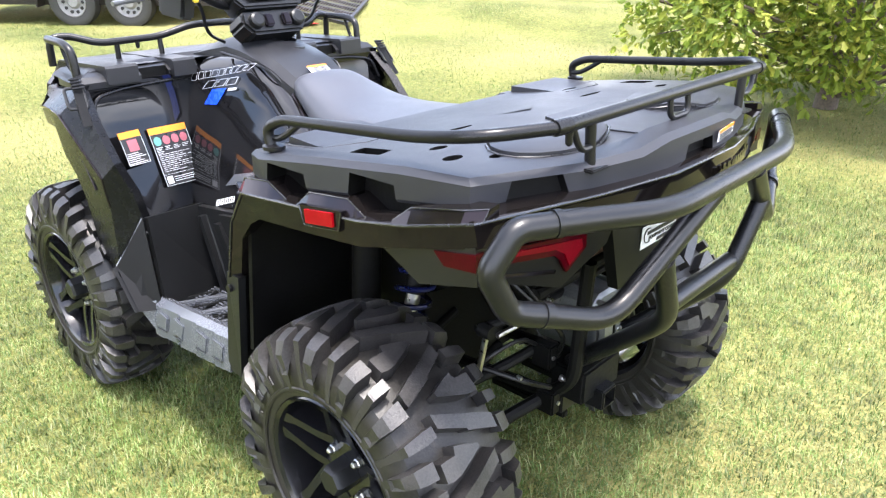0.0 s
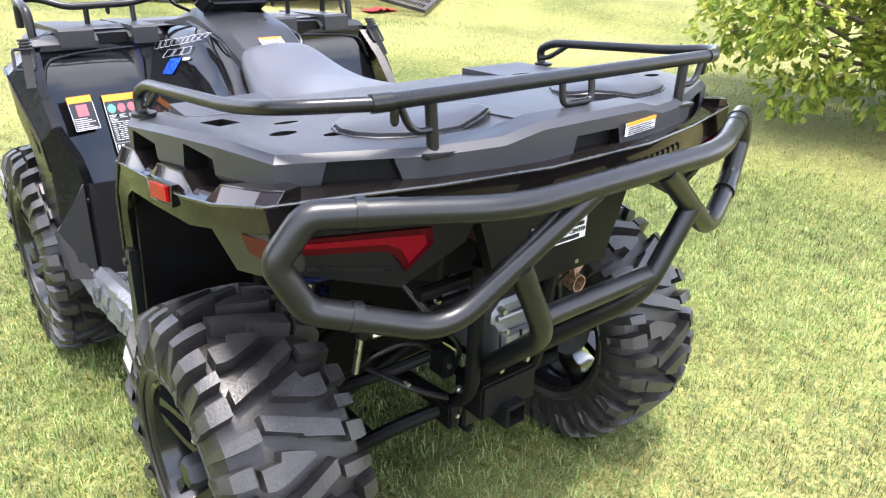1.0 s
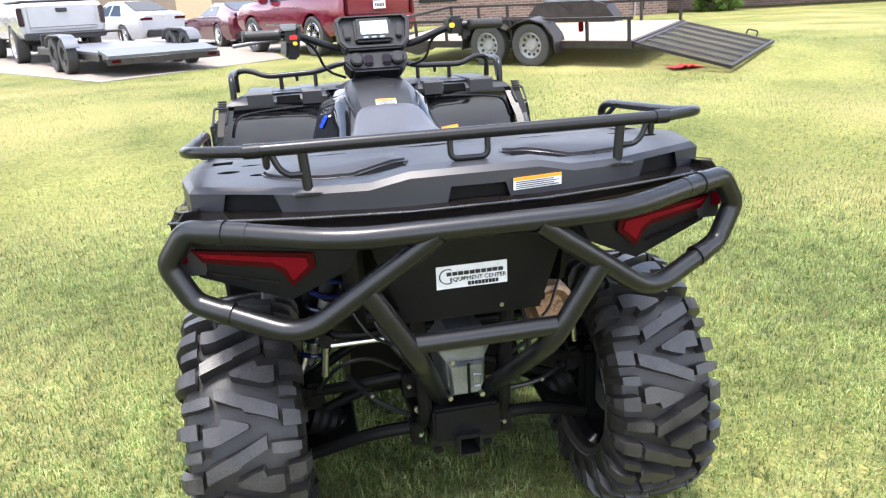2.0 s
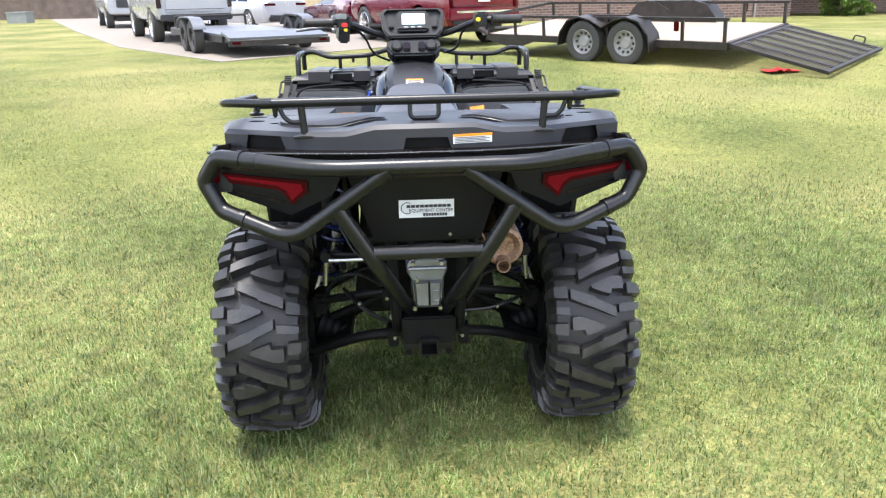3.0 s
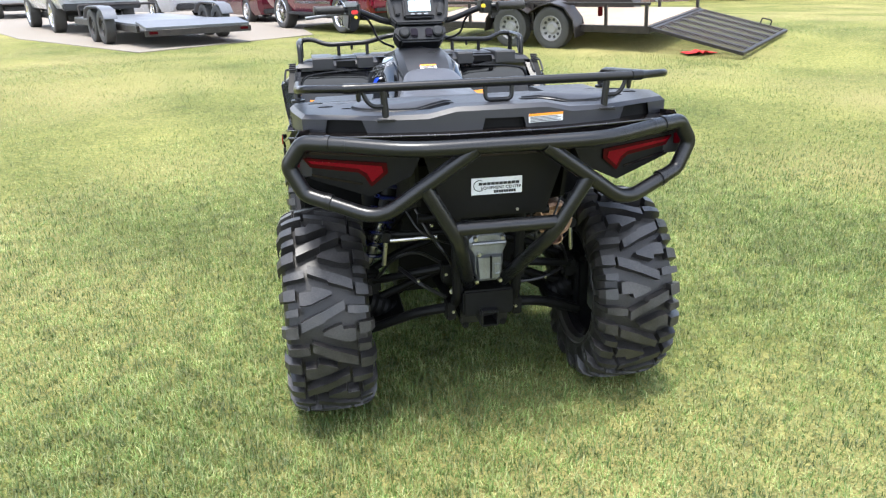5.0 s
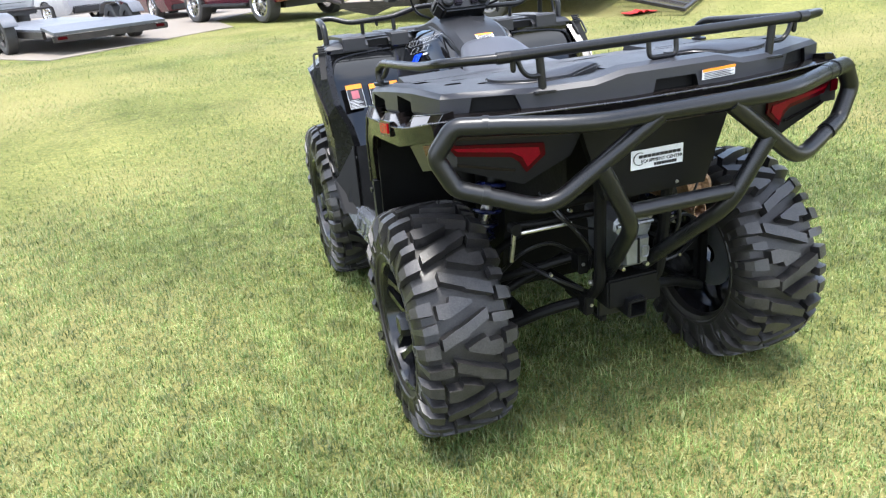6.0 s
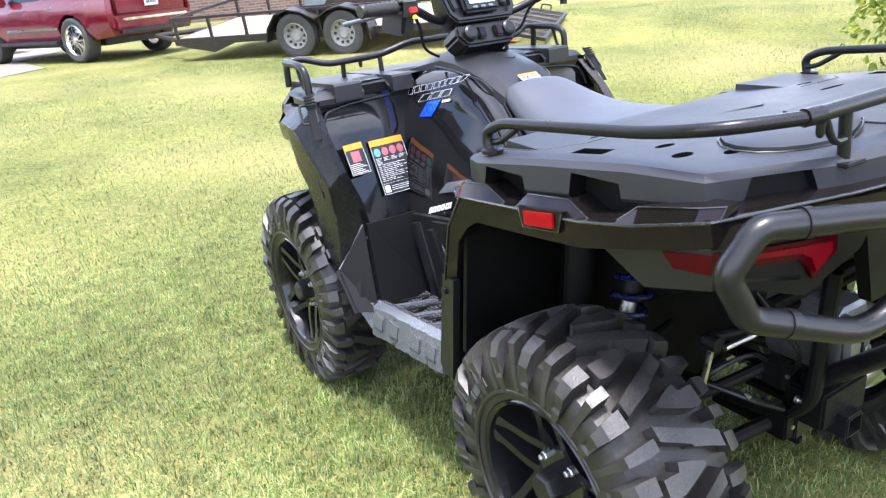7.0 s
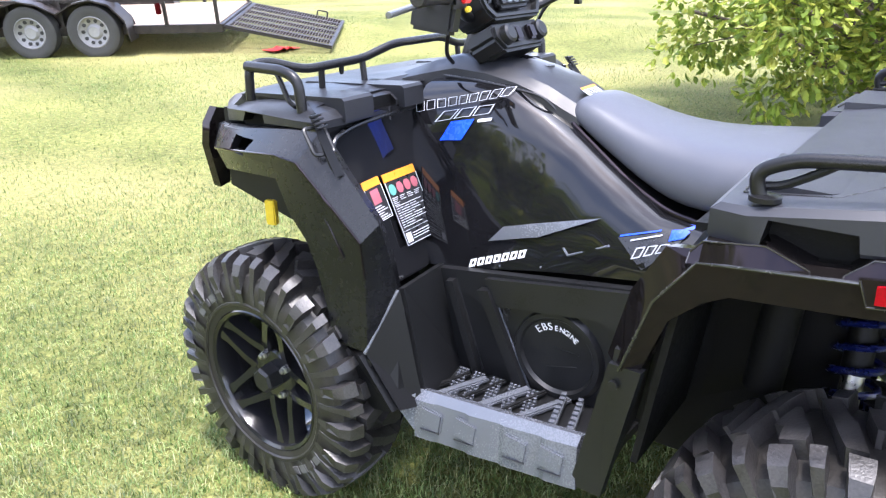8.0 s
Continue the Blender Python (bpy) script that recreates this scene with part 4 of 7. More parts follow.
o2, r2, u2 = Vector((-0.474, 0.988, 0.744)), Vector((0.07, 0.012, 0.0)), Vector((-0.008, 0.036, 0.09))
pl2 = patch("warning_label", o2, r2, u2, 0.066, 0.094, LABELBLACK, label="small black warning label with orange header", lift=0.006)
patch("label_band", o2, r2, u2, 0.066, 0.018, ORANGE, pl2, 0.007, y0=0.076)
patch("pictogram", o2, r2, u2, 0.030, 0.032, MAROON, pl2, 0.007, x0=0.018, y0=0.038)
lines("label_text", o2, r2, u2, [(0.004, 0.004 + 0.0055 * k, 0.055 - 0.01 * (k % 3), 0.0016) for k in range(6)] + [(0, 0, 0.066, 0.001), (0, 0, 0.001, 0.076), (0.065, 0, 0.001, 0.076)], WHITE, pl2, 0.008)
# label on the right panel
pr = patch("warning_label", (0.245, 1.005, 0.775), (1, -0.06, 0.12), (0, 0.36, 0.93), 0.062, 0.066, WHITE, label="white warning label with orange header", lift=0.006)
patch("label_band", (0.245, 1.005, 0.775), (1, -0.06, 0.12), (0, 0.36, 0.93), 0.062, 0.018, ORANGE, pr, 0.007, y0=0.048)
lines("label_text", (0.245, 1.005, 0.775), (1, -0.06, 0.12), (0, 0.36, 0.93), [(0.005, 0.005 + 0.006 * k, 0.05, 0.0018) for k in range(7)], INK, pr, 0.008)

# ---- front deck and rails ----
HALF_FRONT = [(0.0, 1.20), (-0.13, 1.18), (-0.17, 1.10), (-0.46, 1.080), (-0.525, 1.085), (-0.532, 1.14), (-0.500, 1.34), (-0.440, 1.50), (-0.36, 1.60), (-0.18, 1.64), (0.0, 1.645)]
outl = full(HALF_FRONT)
rows = []
for d, kind in ((0.03, 0), (0.0, 0), (0.0, 1), (0.020, 2), (0.10, 3)):
    ring = []
    for x, y in inset(outl, d, 0, 1.38):
        lo = 0.948 - 0.045 * smoothstep(1.2, 1.6, y)
        hi = 0.990 - 0.035 * smoothstep(1.25, 1.62, y) - 0.012 * smoothstep(0.3, 0.5, abs(x))
        ring.append((x, y, (lo, hi - 0.015, hi, hi + 0.012)[kind]))
    rows.append(ring)
bm = loft(bmesh.new(), rows, cap=False)
bm.verts.ensure_lookup_table()
n = len(outl)
for base in (0, 4 * n):
    c = [bm.verts[base + i] for i in range(n)]
    for i in range(n // 2):
        f = []
        for v in (c[i], c[i + 1], c[(n - i - 1) % n], c[(n - i) % n]):
            if v not in f:
                f.append(v)
        if len(f) > 2:
            bm.faces.new(f)
fdeck = part("front_deck", soft(bm, 0.004, 2, 28), FRONTDECK, quad, "dark grey plastic front cargo deck")
cuts = []
for s in (-1, 1):
    cuts.append(prism(bmesh.new(), [(1.400, 0.912), (1.268, 0.912), (1.278, 0.958), (1.362, 0.954)], "x", s * 0.44, s * 0.60))
    cuts.append(block((s * 0.31, 1.085, 0.972), (0.085, 0.05, 0.030), (0, 0, 0)))
# cut faces blackened here too, as shade inside the openings
cut(fdeck, cuts, DARK)
for s in (-1, 1):
    for x0, x1 in ((0.19, 0.26), (0.365, 0.455)):
        bm = prism(bmesh.new(), [(1.072, 0.955), (1.074, 0.998), (1.082, 1.004), (1.40, 0.990), (1.45, 0.955)], "x", s * x0, s * x1)
        part("deck_rib", soft(bm, 0.005, 2), FRONTDECK, fdeck)

frail = part("front_rail", bar([(-0.500, 1.325, 0.985), (-0.500, 1.320, 1.062), (-0.45, 1.312, 1.066), (-0.38, 1.272, 1.042), (-0.20, 1.258, 1.048), (-0.10, 1.240, 1.076), (0.10, 1.240, 1.076), (0.20, 1.258, 1.048), (0.38, 1.272, 1.042), (0.45, 1.312, 1.066), (0.500, 1.320, 1.062), (0.500, 1.325, 0.985)], 0.0105, 14, 0.03), TUBE, quad, "satin black steel front cargo rail")
for s in (-1, 1):
    part("side_loop", bar(mirrored([(-0.500, 1.325, 1.060), (-0.508, 1.20, 1.060), (-0.506, 1.155, 1.045), (-0.505, 1.150, 0.975)], s), 0.0115, 14, 0.035), TUBE, frail)
    part("post", bar(mirrored([(-0.33, 1.268, 1.045), (-0.33, 1.270, 0.985)], s), 0.008, 10, 0), TUBE, frail)
    part("post", bar(mirrored([(-0.20, 1.258, 1.048), (-0.20, 1.252, 0.985)], s), 0.008, 10, 0), TUBE, frail)
    part("brace", bar(mirrored([(-0.504, 1.17, 0.985), (-0.505, 1.19, 0.995), (-0.506, 1.22, 1.055)], s), 0.0058, 8, 0.015), TUBE, frail)
    part("nub", lathe(bmesh.new(), [(1.018, 0.003), (1.022, 0.006), (1.042, 0.007)], 10, "z", (s * 0.27, 1.262, 0)), TUBE, frail)

# front bumper
PLATE = [(-0.384, 0.922), (-0.328, 0.906), (-0.352, 0.800), (-0.366, 0.711), (-0.410, 0.709), (-0.436, 0.830), (-0.422, 0.886)]


def bumper_plate(s):
    """Slanted plate, turned a little towards the side."""
    rows = [[(s * x, 1.655 + (x + 0.38) * 0.35 - d, z) for x, z in PLATE] for d in (0.0, 0.03)]
    return soft(loft(bmesh.new(), rows), 0.004)


fb = part("front_bumper", bumper_plate(1), GLOSS, quad, "glossy black front bumper plate")
part("bumper_plate", bumper_plate(-1), GLOSS, fb)
part("bumper_bar", bar([(-0.38, 1.60, 0.80), (-0.2, 1.66, 0.80), (0.2, 1.66, 0.80), (0.38, 1.60, 0.80)], 0.018, 12, 0.05), TUBE, fb)
part("front_cowl", soft(loft(bmesh.new(), [[(-0.40, 1.58, 0.72), (0.40, 1.58, 0.72), (0.40, 1.57, 0.93), (-0.40, 1.57, 0.93)], [(-0.30, 1.20, 0.55), (0.30, 1.20, 0.55), (0.32, 1.2, 0.94), (-0.32, 1.2, 0.94)]]), 0.01), PLASTIC, quad)
# plain block standing in for the yellow front damper spring
part("side_marker", block((-0.43, 1.385, 0.685), (0.018, 0.03, 0.065), (0, 0, 12), 0.003), YELLOW, quad, "yellow front damper spring as a plain block")

# ---- foot wells ----
for s in (-1, 1):
    q = -s
    floor_pts = [(-0.29, 0.43, 0.372), (-0.52, 0.43, 0.385), (-0.505, 0.86, 0.365), (-0.29, 0.91, 0.347)]
    well = part("foot_well", loft(bmesh.new(), [mirrored(floor_pts, q), mirrored([(x, y, z - 0.02) for x, y, z in floor_pts], q)]), PLASTIC, quad, "black ribbed plastic foot well")
    part("front_wall", slab(bmesh.new(), mirrored([(-0.285, 0.905, 0.335), (-0.503, 0.848, 0.365), (-0.487, 0.918, 0.617), (-0.30, 0.950, 0.605)], q), 0.015), PLASTIC, well)
    part("front_skirt", soft(slab(bmesh.new(), mirrored([(-0.505, 0.846, 0.365), (-0.562, 0.866, 0.374), (-0.568, 0.948, 0.487), (-0.489, 0.914, 0.617)], q), 0.016), 0.003), BLACKPLASTIC, well)
    part("front_skirt", soft(slab(bmesh.new(), mirrored([(-0.562, 0.866, 0.374), (-0.53, 0.96, 0.33), (-0.53, 1.03, 0.47), (-0.568, 0.948, 0.487)], q), 0.016), 0.003), BLACKPLASTIC, well)
    # lit rim of the black skirt, put in as a light grey bar
    part("skirt_edge", bar(mirrored([(-0.572, 0.946, 0.488), (-0.535, 0.928, 0.545), (-0.494, 0.912, 0.618)], q), 0.0045, 8, 0.01), STEP, well)
    # outer step with pads
    rows = []
    for f in (0.0, 0.12, 0.15, 0.34, 0.37, 0.56, 0.59, 0.80, 0.83, 1.0):
        y, lift = 0.848 - 0.386 * f, 0.042 * f
        out = 0.004 if f in (0.12, 0.37, 0.59, 0.83, 0.0) else 0.0
        rows.append([(-0.482, y, 0.392 + lift), (-0.506, y, 0.402 + lift), (-0.522 - out, y, 0.386 + lift), (-0.532 - out, y - 0.004, 0.345 + lift), (-0.538 - out, y - 0.008, 0.303 + lift), (-0.520, y - 0.008, 0.298 + lift), (-0.485, y, 0.345 + lift)])
    part("step", soft(loft(bmesh.new(), [mirrored(r, q) for r in rows]), 0.0025, 1), STEP, well, "grey plastic step edge", smooth=20)
    part("step_tip", soft(loft(bmesh.new(), [mirrored([(-0.500, 0.851, 0.396), (-0.515, 0.846, 0.400), (-0.536, 0.836, 0.305), (-0.50, 0.846, 0.33)], q), mirrored([(-0.555, 0.878, 0.384), (-0.560, 0.876, 0.386), (-0.560, 0.872, 0.376), (-0.556, 0.876, 0.376)], q)]), 0.002), STEP, well)
    for y in (0.80, 0.71, 0.59, 0.51):
        f = (0.845 - y) / 0.385
        z = 0.352 + f * 0.038
        part("step_pad", block((q * -0.5325, y, z), (0.010, 0.058, 0.046), (5, q * 10, 0), 0.004), STEP, well)
        # shadow line below the pad, drawn as a thin black bar
        part("step_notch", bar(mirrored([(-0.540, y + 0.024, z - 0.028), (-0.541, y - 0.026, z - 0.022)], q), 0.0018, 6, 0), INK, well)
    # treads on the floor: slanted bars, toothed bars and fields of small studs
    for k, (y, x, w, l) in enumerate(((0.850, -0.40, 0.12, 0.014), (0.815, -0.41, 0.15, 0.020), (0.765, -0.40, 0.15, 0.012), (0.715, -0.41, 0.18, 0.022), (0.668, -0.40, 0.17, 0.012), (0.620, -0.40, 0.18, 0.018))):
        z = 0.359 + (0.86 - y) * 0.045
        part("tread_bar", block((q * x, y, z + 0.006), (w, l, 0.011), (0, 0, q * (-24 if k % 2 else -18)), 0.003), STEP if k % 2 else PLASTIC, well)
    for y in (0.50, 0.545, 0.585):
        bm = bmesh.new()
        box(bm, (q * -0.41, y - 0.022, 0.388), (0.15, 0.008, 0.014), (0, 0, q * 16))
        for k in range(9):
            box(bm, (q * (-0.342 - 0.017 * k), y - 0.0045 * k, 0.392), (0.010, 0.011, 0.022), (0, 0, 16 * q))
        part("tread_teeth", bm, STEP, well, smooth=0)
    studs = bmesh.new()
    for y0 in (0.833, 0.790, 0.740, 0.692, 0.644):
        for i in range(12):
            for j in range(3):
                x, y = -0.335 - 0.0125 * i, y0 - 0.010 * j - 0.0045 * i + 0.03
                box(studs, (q * x, y, 0.364 + (0.86 - y) * 0.045), (0.006, 0.006, 0.008), (0, 0, 45))
    tagged(part("grip_studs", studs, STEP, well, smooth=0), kind="stuff")
    part("rear_skirt", soft(slab(bmesh.new(), mirrored([(-0.548, 0.345, 0.640), (-0.540, 0.405, 0.636), (-0.534, 0.468, 0.350), (-0.537, 0.405, 0.352)], q), 0.018), 0.003), PLASTIC, well)
    part("rear_wall", slab(bmesh.new(), mirrored([(-0.535, 0.412, 0.350), (-0.30, 0.44, 0.36), (-0.285, 0.40, 0.66), (-0.530, 0.385, 0.66)], q), 0.015), PLASTIC, well)
    for p in ((-0.546, 0.392, 0.600), (-0.570, 0.935, 0.470), (-0.495, 0.905, 0.575)):
        part("screw", lathe(bmesh.new(), [(-0.004, 0.009), (0.003, 0.009), (0.005, 0.005)], 12, "x", (q * p[0], p[1], p[2])), PLASTIC, well)
    # engine side wall with the round cover
    part("side_wall", slab(bmesh.new(), mirrored([(-0.285, 0.40, 0.34), (-0.285, 0.93, 0.34), (-0.30, 0.95, 0.602), (-0.28, 0.40, 0.672)], q), 0.02), PLASTIC, well)
    # pressed strips of the side wall, and the panel over the cover
    for yt, yb, wt, tint in ((0.905, 0.835, 0.018, PLASTIC), (0.815, 0.715, 0.026, STEP)):
        part("wall_rib", soft(slab(bmesh.new(), mirrored([(-0.306, yb - wt, 0.350), (-0.308, yb, 0.350), (-0.318, yt, 0.585), (-0.316, yt - wt, 0.588)], q), 0.022), 0.005), PLASTIC, well)
        # strip edge highlights as thin bars, the second coloured light grey
        part("rib_edge", bar(mirrored([(-0.3085, yb - wt - 0.001, 0.352), (-0.318, yt - wt - 0.001, 0.586)], q), 0.003, 6, 0), tint, well)
    part("wall_panel", soft(slab(bmesh.new(), mirrored([(-0.304, 0.410, 0.545), (-0.306, 0.530, 0.585), (-0.307, 0.780, 0.548), (-0.312, 0.800, 0.612), (-0.296, 0.410, 0.668)], q), 0.018), 0.004), PLASTIC, well)
    part("wall_clip", block((q * -0.313, 0.752, 0.535), (0.008, 0.020, 0.040), (8, 0, 0), 0.003), LABELBLACK, well)
    cov = part("engine_cover", lathe(bmesh.new(), [(q * -0.27, 0.112), (q * -0.308, 0.110), (q * -0.318, 0.102), (q * -0.318, 0.090), (q * -0.310, 0.084), (q * -0.312, 0.02), (q * -0.312, 0.0)], 48, "x", (0, 0.622, 0.468)), PLASTIC, quad, "round black engine cover")
    left_cover = cov if s < 0 else left_cover
    for z, yy0, l, a in ((0.497, 0.60, 0.06, 2), (0.455, 0.61, 0.075, -16)):
        part("cover_line", block((q * -0.313, yy0, z - 0.01), (0.004, l, 0.003), (a, 0, 0)), PLASTIC, cov)

# words round the left engine cover, clockwise as seen from outside
for txt, a0, da, sz in (("EBS", 134, 13, 0.024), ("ENGINE", 95, 9.5, 0.017)):
    for k, ch in enumerate(txt):
        a = math.radians(a0 - da * (k - (0.5 if k > txt.find("I") > 0 else 0)))
        c = Vector((-0.3125, 0.622 - 0.063 * math.cos(a), 0.468 + 0.063 * math.sin(a)))
        word(ch, sz, c, (0, -math.sin(a), -math.cos(a)), (0, -math.cos(a), math.sin(a)), WHITE, left_cover)

# side graphics, laid onto the left side panel
body_tree = BVHTree.FromPolygons([v.co.copy() for v in body.data.vertices], [tuple(p.vertices) for p in body.data.polygons])


def onto(y, z, lift):
    hit = body_tree.ray_cast(Vector((-1, y, z)), Vector((1, 0, 0)))
    if hit[0] is None:
        hit = body_tree.find_nearest(Vector((-0.2, y, z)))
    return hit[0] + hit[1] * (lift if hit[1].x < 0 else -lift)


def decal(name, polys, material, lift=0.002, label="", cuts=3):
    """Thin film over polygons given by (y, z), four corners each, following the panel."""
    bm = bmesh.new()
    for p in polys:
        grid = []
        for i in range(cuts + 1):
            row = []
            for j in range(cuts + 1):
                u, v = i / cuts, j / cuts
                y, z = ((p[0][k] * (1 - u) + p[1][k] * u) * (1 - v) + (p[3][k] * (1 - u) + p[2][k] * u) * v for k in (0, 1))
                row.append(bm.verts.new(onto(y, z, lift)))
            grid.append(row)
        for i in range(cuts):
            for j in range(cuts):
                bm.faces.new((grid[i][j], grid[i + 1][j], grid[i + 1][j + 1], grid[i][j + 1]))
    return part(name, bm, material, body, label, smooth=60)


def bars_row(a, b, c, d, n, gap=0.22, hollow=0.0):
    """n upright bars filling the quad a (lower left), b (lower right), c (upper right), d (upper left)."""
    out = []
    for k in range(n):
        u0, u1 = (k + gap / 2) / n, (k + 1 - gap / 2) / n
        mix = lambda p, q, t: (p[0] + (q[0] - p[0]) * t, p[1] + (q[1] - p[1]) * t)
        out.append((mix(a, b, u0), mix(a, b, u1), mix(d, c, u1), mix(d, c, u0)))
    return out


def frames(quads, w=0.16):
    """Outlines of quads."""
    out = []
    mix = lambda p, q, t: (p[0] + (q[0] - p[0]) * t, p[1] + (q[1] - p[1]) * t)
    for a, b, c, d in quads:
        ai, bi = mix(a, d, w), mix(b, c, w)
        di, ci = mix(d, a, w), mix(c, b, w)
        out += [(a, b, bi, ai), (di, ci, c, d), (ai, mix(ai, bi, w * 1.3), mix(di, ci, w * 1.3), di), (mix(bi, ai, w * 1.3), bi, ci, mix(ci, di, w * 1.3))]
    return out


for row, wide in ((bars_row((1.086, 0.931), (0.858, 0.981), (0.853, 0.999), (1.096, 0.950), 9, 0.20), 0.06), (bars_row((1.034, 0.913), (0.893, 0.943), (0.884, 0.963), (1.016, 0.937), 3, 0.12), 0.06)):
    for shape in row:
        decal("model_mark", frames([shape], wide), MARK, 0.0046, "", 2)
decal("blue_flash", [((1.008, 0.874), (0.952, 0.880), (0.930, 0.928), (0.988, 0.918))], DECALBLUE, 0.0044, "bright blue slanted flash", 4)
decal("white_tag", [((0.922, 0.921), (0.888, 0.927), (0.886, 0.934), (0.920, 0.928))], WHITE, 0.005, "", 1)
for shape in bars_row((0.868, 0.612), (0.726, 0.664), (0.724, 0.682), (0.866, 0.630), 7, 0.2):
    decal("maker_mark", frames([shape], 0.26), WHITE, 0.002, "", 1)
decal("drive_badge", [((0.462, 0.700), (0.42, 0.735), (0.385, 0.785), (0.528, 0.744))], LABELBLACK, 0.002, "black badge with blue corner", 3)
for shape in bars_row((0.490, 0.712), (0.425, 0.738), (0.418, 0.754), (0.486, 0.733), 3, 0.2):
    decal("drive_mark", frames([shape], 0.12), MARK, 0.004, "", 1)
decal("drive_line", [((0.500, 0.742), (0.440, 0.762), (0.440, 0.765), (0.500, 0.745))], MARK, 0.004, "", 1)
decal("drive_edge", [((0.524, 0.746), (0.388, 0.785), (0.388, 0.788), (0.524, 0.749))], DECALBLUE, 0.0036, "", 2)
decal("blue_flash", [((0.425, 0.756), (0.398, 0.766), (0.385, 0.785), (0.425, 0.775))], DECALBLUE, 0.004, "", 2)
# grey facet film and thin grey crease bars laid on the side panel
decal("facet", [((0.824, 0.680), (0.70, 0.712), (0.572, 0.770), (0.792, 0.717))], STEP, 0.006, "grey angled facet", 3)
for pa, pb in (((0.627, 0.690), (0.540, 0.727)), ((0.640, 0.702), (0.627, 0.690)), ((0.788, 0.632), (0.745, 0.628)), ((0.745, 0.628), (0.684, 0.653))):
    part("crease", bar([onto(*pa, 0.001), onto(*pb, 0.001)], 0.0028, 6, 0), STEP, body)
for s in (-1, 1):
    # seam between the console and the side panel
    part("seam", bar(mirrored([(-0.104, 0.757, 0.952), (-0.119, 0.79, 0.985), (-0.121, 0.86, 0.996), (-0.112, 0.97, 1.005), (-0.10, 1.08, 1.008)], s), 0.0035, 6, 0.02), LABELBLACK, body)

# ---- handlebar ----
bars = part("handlebar", bar([(-0.425, 0.885, 1.206), (-0.27, 0.912, 1.206), (-0.13, 0.99, 1.145), (0.13, 0.99, 1.145), (0.27, 0.912, 1.206), (0.425, 0.885, 1.206)], 0.0125, 14, 0.05), TUBE, quad, "black handlebar with grips and display pod")
for s in (-1, 1):
    bm = lathe(bmesh.new(), [(0, 0.016), (0.006, 0.019)] + [(0.01 + 0.008 * k, 0.0165 + 0.0012 * (k % 2)) for k in range(13)] + [(0.118, 0.020), (0.122, 0.016)], 18)
    bmesh.ops.transform(bm, matrix=pose(s * 0.435, 0.883, 1.206, 0, 0, 0 if s < 0 else 180) @ pose(0, 0, 0, 0, 0, -10 * s if s < 0 else 10), verts=bm.verts)
    part("grip", bm, SIDEWALL, bars, "black rubber grip")
    part("switch_box", block((s * 0.275, 0.913, 1.206), (0.055, 0.052, 0.058), (0, 0, -12 * s * -1), 0.009), PLASTIC, bars)
part("switch", block((-0.272, 0.886, 1.196), (0.026, 0.012, 0.016), (0, 0, 0), 0.003), REDPAINT, bars)
part("switch", block((-0.268, 0.884, 1.176), (0.016, 0.010, 0.012), (0, 0, 0), 0.003), YELLOW, bars)
part("switch", block((0.262, 0.886, 1.206), (0.018, 0.012, 0.016), (0, 0, 0), 0.003), YELLOW, bars)
part("switch_plate", block((-0.285, 0.888, 1.228), (0.05, 0.03, 0.02), (0, 0, 0), 0.004), ALU, bars)
part("lever", bar([(-0.262, 0.945, 1.190), (-0.33, 0.958, 1.188), (-0.47, 0.925, 1.176)], 0.0065, 10, 0.03), ALU, bars, "polished brake lever")
part("lever_bracket", block((-0.285, 0.955, 1.165), (0.045, 0.10, 0.072), (8, 6, 12), 0.008), PLASTIC, bars)
part("reservoir", block((0.315, 0.935, 1.180), (0.04, 0.04, 0.05), (0, 0, 0), 0.012), PLASTIC, bars)
part("cable", bar([(0.25, 0.93, 1.195), (0.20, 0.97, 1.16), (0.19, 1.0, 1.09), (0.13, 1.03, 1.07)], 0.005, 8, 0.04), TUBE, bars)
part("cable", bar([(-0.25, 0.94, 1.19), (-0.20, 0.98, 1.15), (-0.17, 1.02, 1.07), (-0.10, 1.05, 1.04)], 0.005, 8, 0.04), TUBE, bars)

# display pod, leaning back
POD = pose(0, 0.955, 1.198, -28, 0, 0)


def podded(bm):
    bmesh.ops.transform(bm, matrix=POD, verts=bm.verts)
    return bm


octo = [(-0.132, 0.045), (-0.118, 0.062), (0.118, 0.062), (0.132, 0.045), (0.122, -0.035), (0.098, -0.062), (-0.098, -0.062), (-0.122, -0.035)]
bm = loft(bmesh.new(), [[(x, 0.0, z) for x, z in octo], [(x, 0.05, z) for x, z in octo], [(x * 0.7, 0.12, z * 0.75) for x, z in octo]])
pod = part("display_pod", soft(podded(bm), 0.006), PLASTIC, bars, "black display pod with lit screen")
cut(pod, [podded(prism(bmesh.new(), [(x * 0.88, z * 0.84 + 0.003) for x, z in octo], "y", -0.03, 0.018))])
part("gauge", soft(podded(block((0, 0.006, 0.006), (0.130, 0.026, 0.086), (0, 0, 0), 0.008)), 0.001), PLASTIC, pod)
part("screen", podded(block((0.003, -0.0085, 0.010), (0.094, 0.004, 0.048), (0, 0, 0), 0.002)), SCREEN, pod, "pale lit rectangular screen")
for k in range(3):
    part("button", podded(block((-0.028 + 0.028 * k, -0.0085, -0.025), (0.018, 0.006, 0.008), (0, 0, 0), 0.002)), ALU, pod)
for s in (-1, 1):
    part("vent", podded(block((s * 0.091, 0.010, 0.005), (0.022, 0.016, 0.05), (0, s * 8, 0), 0.004)), PLASTIC, pod)
